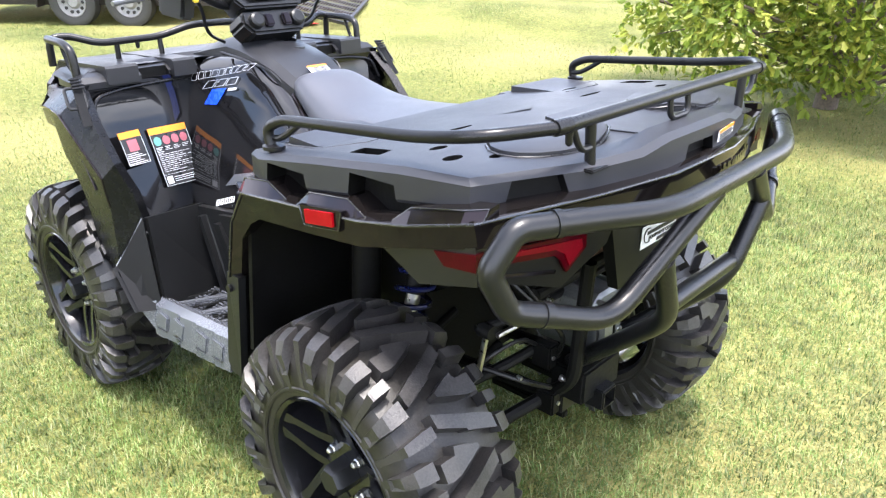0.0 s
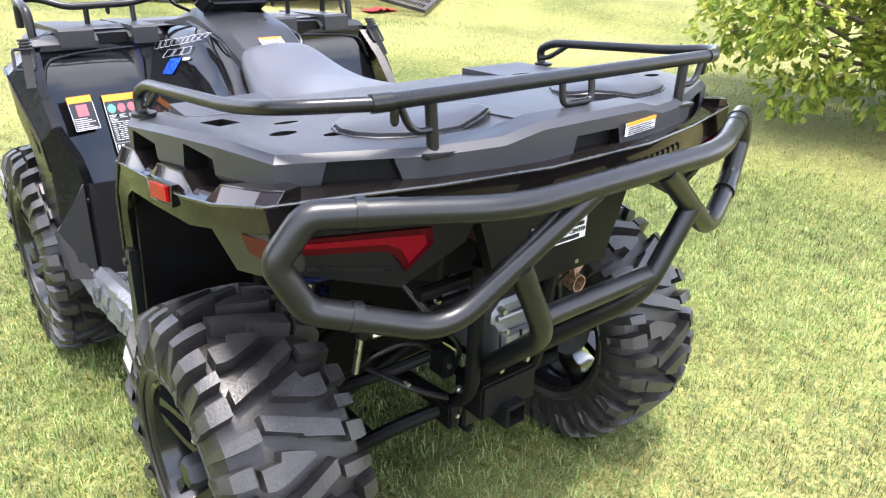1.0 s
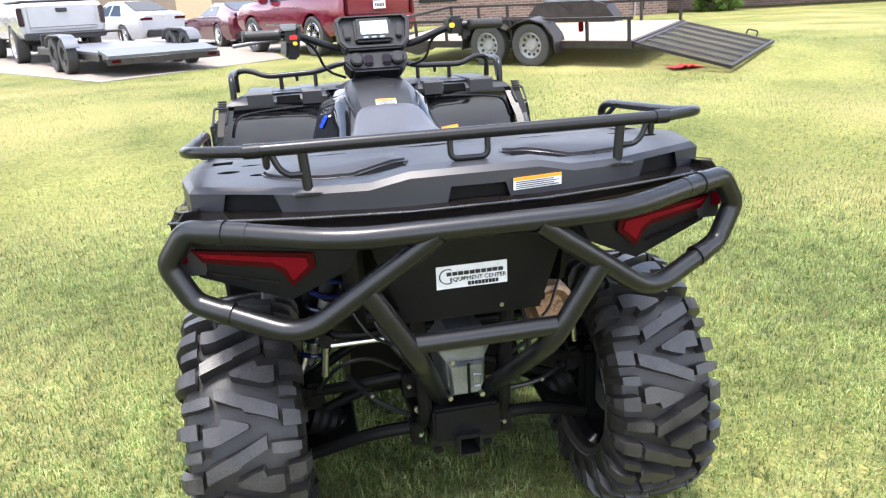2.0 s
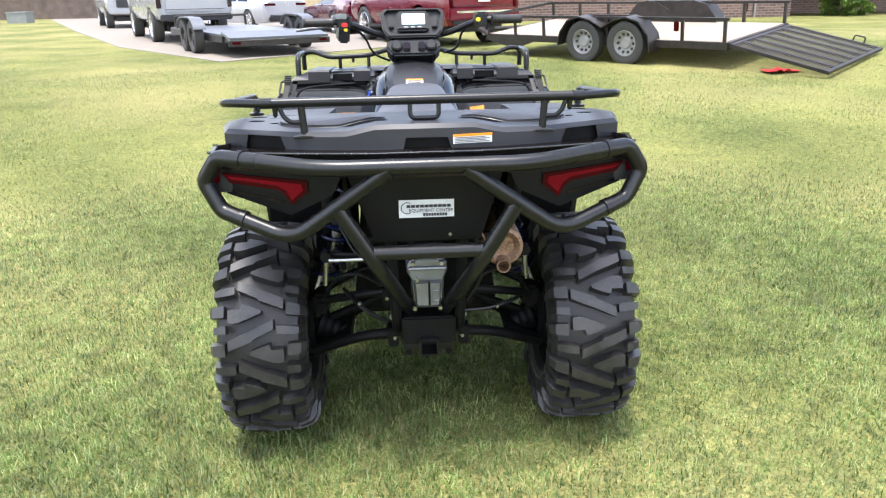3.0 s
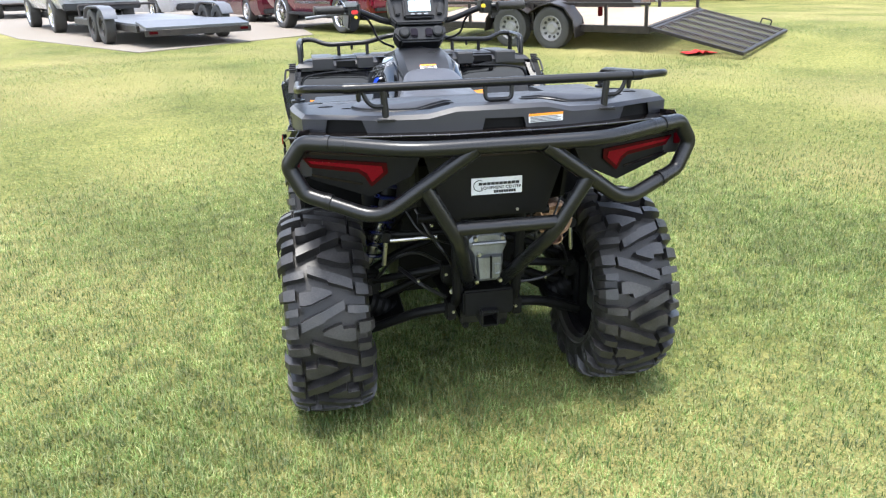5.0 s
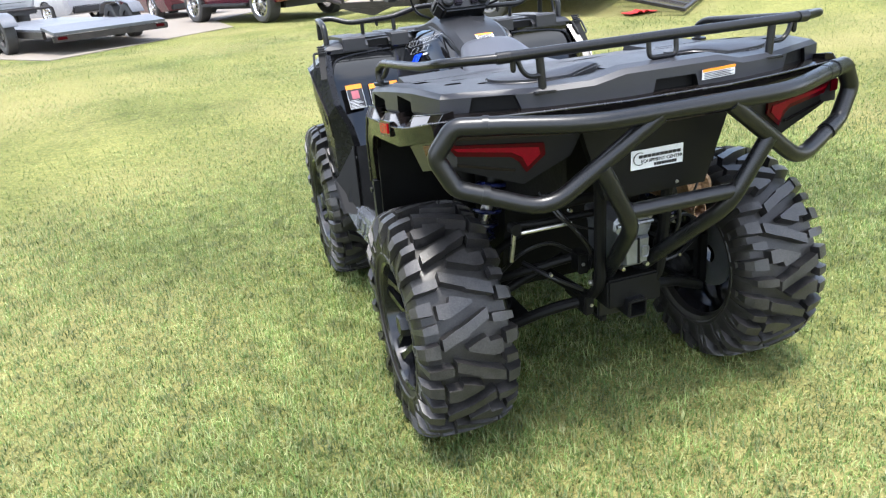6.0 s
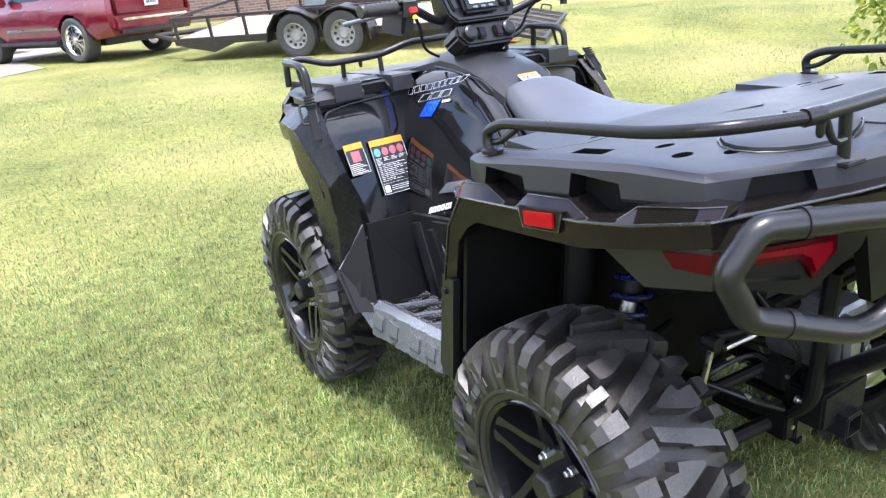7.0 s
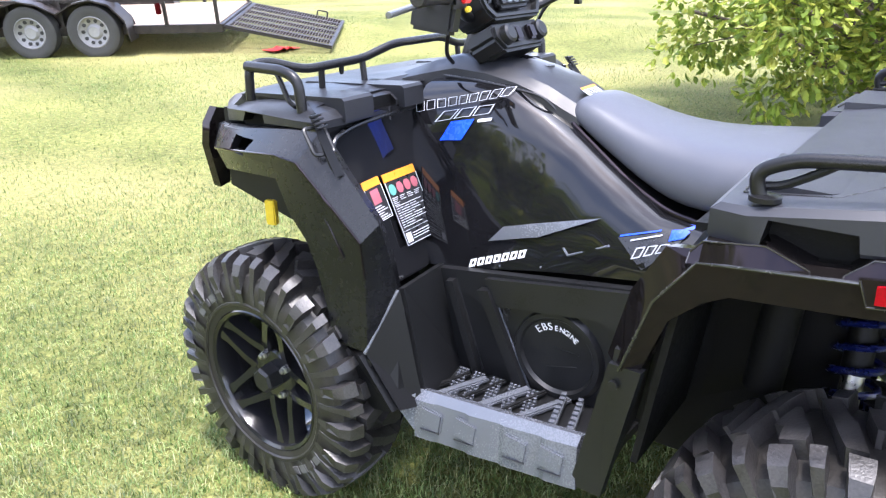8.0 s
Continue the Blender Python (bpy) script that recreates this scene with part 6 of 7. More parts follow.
tail_glass(sport, -0.42, 1.00, 0.50, 0.42, 1.225, 0.46)
for s in (-1, 1):
    for k in (0.38, 0.62):
        part("tail_lamp", lathe(bmesh.new(), [(-0.965, 0.07), (-0.99, 0.06)], 16, "x", (0, s * k, 0.72)), DARKRED, sport)
part("spoiler", block((-0.93, 0, 0.93), (0.12, 1.4, 0.03), (0, 0, 0), 0.01), MAROONCAR, sport)
part("lower_valance", block((-0.93, 0, 0.34), (0.14, 1.5, 0.16), (0, 0, 0), 0.03), TRIM, sport)

# white saloon
sedan, shell, at = vehicle("saloon_car", "white four-door saloon parked on the driveway", "car", WHITEPAINT, (-6.2, 25.5), (-0.656, 0.755), 0.94, 2.97, 0.34,
    [(-1.12, 0.42, 0.88, 0.80, 0.98, 0.68), (-1.02, 0.26, 0.92, 0.90, 1.06, 0.72), (-0.45, 0.22, 0.94, 0.94, 1.10, 0.70), (0.35, 0.22, 0.94, 0.94, 1.42, 0.60), (1.25, 0.22, 0.94, 0.94, 1.47, 0.60), (2.25, 0.22, 0.93, 0.94, 1.02, 0.74), (3.4, 0.24, 0.84, 0.92, 0.88, 0.74), (3.78, 0.36, 0.66, 0.78, 0.72, 0.64)],
    [(0.0, 0.75, 0.75, 0.38), (0.85, 1.95, 1.4, 0.85)], CHROME, 8, 0.23)
tail_glass(sedan, -0.47, 1.105, 0.60, 0.33, 1.42, 0.52)
for s in (-1, 1):
    part("tail_lamp", block((-1.10, s * 0.62, 0.86), (0.08, 0.42, 0.085), (0, 0, 0), 0.015), DARKRED, sedan)
    part("mirror", block((1.75, s * 1.02, 1.0), (0.12, 0.2, 0.12), (0, 0, 0), 0.03), WHITEPAINT, sedan)
part("lower_valance", block((-1.08, 0, 0.40), (0.16, 1.4, 0.22), (0, 0, 0), 0.04), TRIM, sedan)
part("badge", lathe(bmesh.new(), [(-1.115, 0.045), (-1.135, 0.04)], 16, "x", (0, 0, 0.93)), CHROME, sedan)


def pickup(label, rear_left, heading):
    truck, shell, at = vehicle("pickup_truck", label, "truck", WHITEPAINT, rear_left, heading, 1.0, 3.70, 0.44,
        [(-1.28, 0.72, 1.22, 0.92, 1.34, 0.88), (-1.2, 0.62, 1.30, 0.98, 1.42, 0.90), (0.95, 0.58, 1.32, 1.0, 1.44, 0.92), (1.05, 0.58, 1.32, 1.0, 1.90, 0.78), (1.25, 0.58, 1.32, 1.0, 1.96, 0.79), (2.6, 0.58, 1.32, 1.0, 1.96, 0.79), (3.3, 0.58, 1.32, 1.0, 1.44, 0.90), (4.3, 0.60, 1.28, 0.98, 1.36, 0.90), (4.65, 0.66, 1.1, 0.92, 1.2, 0.86)],
        [(1.15, 2.0, 2.0, 1.2), (2.1, 2.95, 2.6, 2.1)], CHROME, 8, 0.30)
    tail_glass(truck, 1.035, 1.46, 0.80, 1.045, 1.88, 0.72)
    tail_glass(truck, 3.32, 1.46, 0.84, 2.66, 1.93, 0.74, "windscreen")
    for s in (-1, 1):
        part("tail_lamp", block((-1.25, s * 0.90, 1.10), (0.10, 0.13, 0.42), (0, 0, 0), 0.02), SMOKED, truck)
        part("head_lamp", block((4.58, s * 0.78, 1.02), (0.14, 0.26, 0.26), (0, 0, 0), 0.03), LAMP, truck)
        part("mirror", block((2.9, s * 1.20, 1.42), (0.14, 0.26, 0.30), (0, 0, 0), 0.04), TRIM, truck)
    part("tailgate", block((-1.27, 0, 1.06), (0.06, 1.52, 0.56), (0, 0, 0), 0.02), WHITEPAINT, truck)
    part("step_bar", block((-1.38, 0, 0.60), (0.10, 1.5, 0.06), (0, 0, 0), 0.02), TRIM, truck)
    part("gate_line", block((-1.302, 0, 0.86), (0.006, 1.5, 0.012)), TRIM, truck, smooth=0)
    part("gate_handle", block((-1.31, 0, 1.24), (0.03, 0.26, 0.09), (0, 0, 0), 0.01), TRIM, truck)
    part("rear_bumper", block((-1.34, 0, 0.66), (0.18, 1.84, 0.16), (0, 0, 0), 0.03), TRIM, truck)
    part("bed_cap", block((-0.15, 0, 1.455), (2.1, 1.75, 0.03), (0, 0, 0), 0.01), TRIM, truck)
    part("grille", block((4.64, 0, 0.98), (0.08, 1.2, 0.38), (0, 0, 0), 0.03), TRIM, truck)
    part("front_bumper", block((4.68, 0, 0.66), (0.16, 1.84, 0.18), (0, 0, 0), 0.04), WHITEPAINT, truck)
    return truck


pickup("white pickup truck with black rear window on the driveway", (-7.3, 18.8), (-0.463, 0.886))
pickup("white pickup truck facing out of the driveway", (-13.1, 33.7), (0.45, -0.893))

# ---- trailers ----
BOARD = mat("pale_deck_board", (0.30, 0.235, 0.175), 0.75, var=0.2, scale=3, fine=40, bump=0.2)
FRAME = mat("black_trailer_paint", (0.012, 0.012, 0.014), 0.45, var=0.3, scale=8, fine=80, bump=0.15, tint=(0.030, 0.024, 0.021), spec=0.35)
WORN = mat("worn_mesh_steel", (0.055, 0.052, 0.048), 0.55, 0.3, var=0.35, scale=5, fine=60, bump=0.1, tint=(0.09, 0.07, 0.06))
GALV = mat("grey_steel_wheel", (0.26, 0.255, 0.25), 0.5, 0.2, var=0.2, bump=0.1)
DECKSTEEL = mat("worn_steel_plate", (0.11, 0.117, 0.135), 0.45, 0.2, var=0.2, scale=2, fine=30, bump=0.15)


def utility_trailer():
    h = Vector((0.652, -0.758, 0))
    far = Vector((0.7542, 0.6487, 0.1))
    up = h.cross(far)
    root = new("utility_trailer")
    root.matrix_world = Matrix(((h.x, far.x, up.x, 4.46), (h.y, far.y, up.y, 8.60), (h.z, far.z, up.z, ground_z(0, 9.5) - 0.005), (0, 0, 0, 1)))
    tagged(root, "black tandem-axle utility trailer with board deck and mesh ramp down", "trailer")
    L, W, Z = 4.88, 1.93, 0.37
    for y in (0, W):
        part("side_rail", block((-L / 2, y, Z - 0.03), (L, 0.055, 0.11), (0, 0, 0), 0.006), FRAME, root)
        part("top_rail", block((-L / 2, y, 0.72), (L, 0.042, 0.042), (0, 0, 0), 0.006), FRAME, root)
        for k in range(8):
            part("post", block((-0.06 - k * (L - 0.12) / 7, y, 0.54), (0.045, 0.045, 0.36), (0, 0, 0), 0.004), FRAME, root)
    part("end_rail", block((-L, W / 2, 0.72), (0.05, W, 0.05), (0, 0, 0), 0.006), FRAME, root)
    part("end_sill", block((-L, W / 2, Z - 0.03), (0.06, W, 0.11), (0, 0, 0), 0.006), FRAME, root)
    part("rear_sill", block((-0.02, W / 2, Z - 0.03), (0.06, W, 0.10), (0, 0, 0), 0.006), FRAME, root)
    for k in range(13):
        part("deck_board", block((-L / 2, 0.09 + k * (W - 0.18) / 12, Z + 0.01), (L - 0.12, 0.138, 0.036), (0, 0, 0), 0.003, 1), BOARD, root)
    # tongue
    part("tongue", bar([(-L, 0.25, Z - 0.08), (-L - 1.15, W / 2, Z - 0.06)], 0.045, 8, 0), FRAME, root)
    part("tongue", bar([(-L, W - 0.25, Z - 0.08), (-L - 1.15, W / 2, Z - 0.06)], 0.045, 8, 0), FRAME, root)
    part("gusset", slab(bmesh.new(), [(-L + 0.05, 0.02, Z - 0.08), (-L + 1.2, 0.02, Z - 0.08), (-L + 0.75, 0.02, Z - 0.22), (-L + 0.3, 0.02, Z - 0.14)], 0.05), FRAME, root)
    for y, s in ((-0.06, -1), (W + 0.06, 1)):
        for x in (-1.67, -2.50):
            car_wheel(root, x, y, 0.345, 0.20, s, GALV, disc=True)
        # double-humped mudguard
        pts = [(-1.17, 0.24), (-1.21, 0.50), (-1.38, 0.70), (-1.62, 0.765), (-1.85, 0.72), (-2.08, 0.60), (-2.32, 0.72), (-2.55, 0.765), (-2.78, 0.70), (-2.95, 0.50), (-3.0, 0.30)]
        rows = []
        for x, z in pts:
            rows.append([(x, y - 0.15, z), (x, y + 0.15, z), (x * 0.985 - 0.031, y + 0.15, z - 0.02), (x * 0.985 - 0.031, y - 0.15, z - 0.02)])
        part("mudguard", loft(bmesh.new(), rows), FRAME, root, smooth=60)
        part("mudguard_skirt", prism(bmesh.new(), [(-1.62, 0.76), (-2.55, 0.76), (-2.32, 0.71), (-2.08, 0.59), (-1.85, 0.71)], "y", y - s * 0.13, y - s * 0.11), FRAME, root, smooth=0)
        inner = [(-1.17, 0.36)] + pts[1:-1] + [(-3.0, 0.36)]
        part("mudguard_inner", prism(bmesh.new(), inner, "y", y - s * 0.135, y - s * 0.155), FRAME, root, smooth=0)
        part("side_lamp", block((-0.78, y + s * 0.10 * 0 - 0.05 * s * -1, 0.62), (0.07, 0.05, 0.14), (0, 0, 0), 0.01), DARKRED, root)
    # ramp, hinged at the back edge and let down
    a = math.atan2(0.30, 1.36)
    ramp = part("ramp", block((0, W / 2, 0), (0.05, W, 0.05), (0, 0, 0), 0.004), FRAME, root, "black steel mesh ramp lowered to the grass")
    ramp.matrix_basis = pose(0.04, 0, Z - 0.02, 0, math.degrees(a), 0)
    R = 1.40
    for y in (0.02, W - 0.02):
        part("ramp_side", block((R / 2, y, 0), (R, 0.045, 0.045), (0, 0, 0), 0.004), FRAME, ramp)
    part("ramp_end", block((R, W / 2, 0), (0.045, W, 0.045), (0, 0, 0), 0.004), FRAME, ramp)
    for k in range(1, 6):
        part("ramp_bar", block((R / 2, W * k / 6, 0.004), (R, 0.05, 0.04), (0, 0, 0), 0.004), FRAME, ramp)
    mesh = bmesh.new()
    for k in range(34):
        box(mesh, (0.03 + (R - 0.06) * k / 33, W / 2, 0.020), (0.009, W - 0.06, 0.006))
    for k in range(24):
        box(mesh, (R / 2, 0.04 + (W - 0.08) * k / 23, 0.022), (R - 0.05, 0.005, 0.006))
    tagged(part("ramp_mesh", mesh, WORN, ramp, smooth=0), kind="stuff")
    part("ramp_handle", bar([(0.98, W, 0.02), (0.98, W + 0.01, 0.10), (1.14, W + 0.01, 0.10), (1.14, W, 0.02)], 0.012, 8, 0.03), FRAME, ramp)
    return root


utility_trailer()


def car_trailer():
    h = Vector((-0.478, 0.878, 0))
    left = Vector((-h.y, h.x, 0))
    root = new("car_trailer")
    root.matrix_world = Matrix(((h.x, left.x, 0, -3.95), (h.y, left.y, 0, 12.85), (0, 0, 1, 0.182), (0, 0, 0, 1)))
    tagged(root, "flat steel-decked tandem-axle car trailer hitched on the driveway", "trailer")
    L, W, Z = 5.2, 2.02, 0.40
    part("deck_plate", block((L / 2 + 0.1, -W / 2, Z), (L, W, 0.05), (0, 0, 0), 0.006), DECKSTEEL, root)
    part("dovetail", slab(bmesh.new(), [(0.12, 0, Z + 0.025), (0.12, -W, Z + 0.025), (-0.5, -W, Z - 0.07), (-0.5, 0, Z - 0.07)], 0.05), DECKSTEEL, root)
    for y in (0.0, -W):
        part("side_rail", block((L / 2, y, Z - 0.07), (L, 0.06, 0.12), (0, 0, 0), 0.008), FRAME, root)
    part("rear_sill", block((-0.49, -W / 2, Z - 0.13), (0.06, W + 0.06, 0.11), (0, 0, 0), 0.008), FRAME, root)
    for y in (-0.12, -W + 0.12):
        part("tail_lamp", block((-0.525, y, Z - 0.12), (0.02, 0.16, 0.05), (0, 0, 0), 0.006), DARKRED, root)
    for y, s in ((0.20, 1), (-W - 0.20, -1)):
        for x in (1.5, 2.33):
            car_wheel(root, x, y, 0.34, 0.21, s, FRAME, disc=True)
        rows = []
        for x, z in ((1.05, 0.52), (1.2, 0.68), (1.5, 0.74), (2.33, 0.74), (2.63, 0.68), (2.8, 0.5)):
            rows.append([(x, y - 0.13, z), (x, y + 0.13, z), (x, y + 0.13, z - 0.02), (x, y - 0.13, z - 0.02)])
        part("mudguard", loft(bmesh.new(), rows), DECKSTEEL, root, smooth=60)
    part("tongue", bar([(L, -0.4, Z - 0.06), (L + 1.1, -W / 2, Z - 0.04)], 0.05, 8, 0), FRAME, root)
    part("tongue", bar([(L, -W + 0.4, Z - 0.06), (L + 1.1, -W / 2, Z - 0.04)], 0.05, 8, 0), FRAME, root)
    part("front_rail", bar([(L - 0.05, -0.1, Z), (L - 0.05, -0.1, Z + 0.28), (L - 0.05, -W + 0.1, Z + 0.28), (L - 0.05, -W + 0.1, Z)], 0.03, 8, 0.05), FRAME, root)
    return root


car_trailer()

# red rag by the ramp
CLOTH = mat("red_cloth", (0.60, 0.03, 0.03), 0.85, var=0.25, scale=20, fine=200, bump=0.4)
bm = bmesh.new()
bmesh.ops.create_grid(bm, x_segments=14, y_segments=8, size=0.5)
for v in bm.verts:
    v.co = Vector((v.co.x * 0.46, v.co.y * 0.26, 0.03 + 0.05 * abs(noise.noise(v.co * 4.0)) * (1.2 - abs(v.co.x) * 2)))
bmesh.ops.solidify(bm, geom=bm.faces, thickness=0.006)
rag = part("rag", bm, CLOTH, None, smooth=60)
rag.location = (5.05, 8.18, ground_z(5, 8.2))
tagged(rag, "crumpled red cloth lying on the grass by the ramp", "cloth")

# ---- houses, fence ----
def brick_material():
    m = mat("brown_brick", (0.30, 0.20, 0.15), 0.85, var=0.2, scale=2, fine=30, bump=0.2)
    nt = m.node_tree
    b = nt.nodes["Principled BSDF"]
    tc = nt.nodes.new("ShaderNodeTexCoord")
    mp = nt.nodes.new("ShaderNodeMapping")
    mp.inputs["Rotation"].default_value = (radians(90), 0, 0)
    br = nt.nodes.new("ShaderNodeTexBrick")
    br.inputs["Color1"].default_value, br.inputs["Color2"].default_value = (0.20, 0.118, 0.092, 1), (0.115, 0.072, 0.060, 1)
    br.inputs["Mortar"].default_value = (0.27, 0.215, 0.185, 1)
    br.inputs["Scale"].default_value = 1.0
    br.inputs["Brick Width"].default_value, br.inputs["Row Height"].default_value, br.inputs["Mortar Size"].default_value = 0.29, 0.10, 0.012
    nt.links.new(tc.outputs["Object"], mp.inputs["Vector"])
    nt.links.new(mp.outputs["Vector"], br.inputs["Vector"])
    nt.links.new(br.outputs["Color"], b.inputs["Base Color"])
    bp = b.inputs["Normal"].links[0].from_node
    bp.inputs["Strength"].default_value, bp.inputs["Distance"].default_value = 0.6, 0.02
    nt.links.new(br.outputs["Fac"], bp.inputs["Height"])
    bp.invert = True
    return m


BRICK = brick_material()
SHINGLE = mat("grey_roof_shingle", (0.12, 0.11, 0.10), 0.9, var=0.3, scale=4, fine=30, bump=0.5)
DOORGREY = mat("grey_blue_door_paint", (0.16, 0.19, 0.21), 0.5, var=0.1, bump=0.1)
TANDOOR = mat("tan_door_paint", (0.55, 0.42, 0.27), 0.6, var=0.1, bump=0.1)
TANWALL = mat("brown_siding", (0.26, 0.20, 0.15), 0.8, var=0.15, scale=1, fine=20, bump=0.3)
G = 0.17
house = new("brick_house")
house.location = (14.6, 27.5, G)
tagged(house, "single-storey brown brick house with grey door", "house")
front = part("wall", block((-6.6, 0.15, 1.35), (13.2, 0.3, 2.9)), BRICK, house, smooth=0)
cut(front, [block((-4.25, 0.1, 1.05), (2.1, 1.0, 2.1))])
part("wall", block((-0.15, 2.0, 1.35), (0.3, 3.4, 2.9)), BRICK, house, smooth=0)
part("wall", block((12.0, 3.85, 1.35), (24.0, 0.3, 2.9)), BRICK, house, smooth=0)
part("wall", block((-13.05, 5.3, 1.35), (0.3, 10.0, 2.9)), BRICK, house, smooth=0)
part("wall", block((5.5, 10.2, 1.35), (37.0, 0.3, 2.9)), BRICK, house, smooth=0)
rf = bmesh.new()
loft(rf, [[(-13.7, -0.5, 2.8), (-13.7, 10.8, 2.8), (-13.7, 5.2, 5.6)], [(24.3, -0.5, 2.8), (24.3, 10.8, 2.8), (24.3, 5.2, 5.6)]])
part("roof", rf, SHINGLE, house, smooth=0)
hd = part("door", block((-4.25, 0.18, 1.04), (2.06, 0.06, 2.06), (0, 0, 0), 0.01), DOORGREY, house)
for k in range(9):
    part("door_rib", block((-5.15 + 0.225 * k, 0.14, 1.04), (0.05, 0.03, 2.0), (0, 0, 0), 0.006), DOORGREY, hd)
part("downspout", block((-1.45, -0.06, 1.35), (0.07, 0.09, 2.8), (0, 0, 0), 0.01), GALV, house)
part("window", block((-9.6, -0.01, 1.5), (1.5, 0.06, 1.2), (0, 0, 0), 0.01), CARGLASS, house)

garage = new("garage_house")
garage.location = (-9.0, 58.0, G)
tagged(garage, "brown house with a tan panelled garage door", "house")
part("wall", block((0, 0.15, 1.4), (16.0, 0.3, 3.0)), TANWALL, garage, smooth=0)
part("wall", block((-7.85, 4.3, 1.4), (0.3, 8.0, 3.0)), TANWALL, garage, smooth=0)
part("wall", block((7.85, 4.3, 1.4), (0.3, 8.0, 3.0)), TANWALL, garage, smooth=0)
part("wall", block((0, 8.3, 1.4), (16.0, 0.3, 3.0)), TANWALL, garage, smooth=0)
rf = loft(bmesh.new(), [[(-8.6, -0.6, 2.9), (-8.6, 9.0, 2.9), (-8.6, 4.2, 5.6)], [(8.6, -0.6, 2.9), (8.6, 9.0, 2.9), (8.6, 4.2, 5.6)]])
part("roof", rf, SHINGLE, garage, smooth=0)
gd = part("garage_door", block((0.9, -0.02, 1.1), (2.6, 0.08, 2.2), (0, 0, 0), 0.01), TANDOOR, garage)
for i in range(4):
    for j in range(4):
        part("door_panel", block((-0.06 + 0.64 * i, -0.07, 0.30 + 0.54 * j), (0.54, 0.03, 0.42), (0, 0, 0), 0.01), TANDOOR, gd)

FENCEWOOD = mat("weathered_brown_fence_board", (0.085, 0.062, 0.048), 0.85, var=0.35, scale=2, fine=40, bump=0.3, tint=(0.12, 0.09, 0.075))


def fence(a, b, n, height, label):
    a, b = Vector((*a, G)), Vector((*b, G))
    d = (b - a).normalized()
    side = Vector((-d.y, d.x, 0))
    root = new("fence")
    root.location = a
    tagged(root, label, "fence", kind="structure")
    L = (b - a).length
    rnd = random.Random(8)
    planks = bmesh.new()
    for k in range(n):
        c = d * (L * (k + 0.5) / n) + side * rnd.uniform(-0.006, 0.006)
        hh = height + rnd.uniform(-0.02, 0.02)
        box(planks, c + Vector((0, 0, hh / 2 - 0.03)), (L / n * 0.95, 0.02, hh), (0, 0, math.degrees(math.atan2(d.y, d.x))))
    tagged(part("planks", planks, FENCEWOOD, root, smooth=0), kind="stuff")
    for z in (0.35, height - 0.3):
        part("stringer", bar([side * 0.04 + Vector((0, 0, z)), d * L + side * 0.04 + Vector((0, 0, z))], 0.04, 4, 0), FENCEWOOD, root)
    return root


fence((-52.0, 50.0), (-17.0, 47.0), 260, 2.15, "tall dark brown wooden plank fence across the lawn")
fence((-17.0, 47.0), (-17.2, 57.0), 70, 2.15, "dark brown wooden plank fence beside the driveway")

UTIL = mat("grey_utility_paint", (0.20, 0.21, 0.20), 0.6, var=0.15, bump=0.1)
ub = new("utility_box")
ub.location = (-21.9, 39.8, G)
tagged(ub, "low grey utility box standing on the lawn", "utility box")
part("cabinet", block((0, 0, 0.26), (1.1, 0.8, 0.58), (0, 0, 0), 0.03), UTIL, ub)
part("lid", block((0, 0, 0.56), (1.16, 0.86, 0.07), (0, 0, 0), 0.02), UTIL, ub)

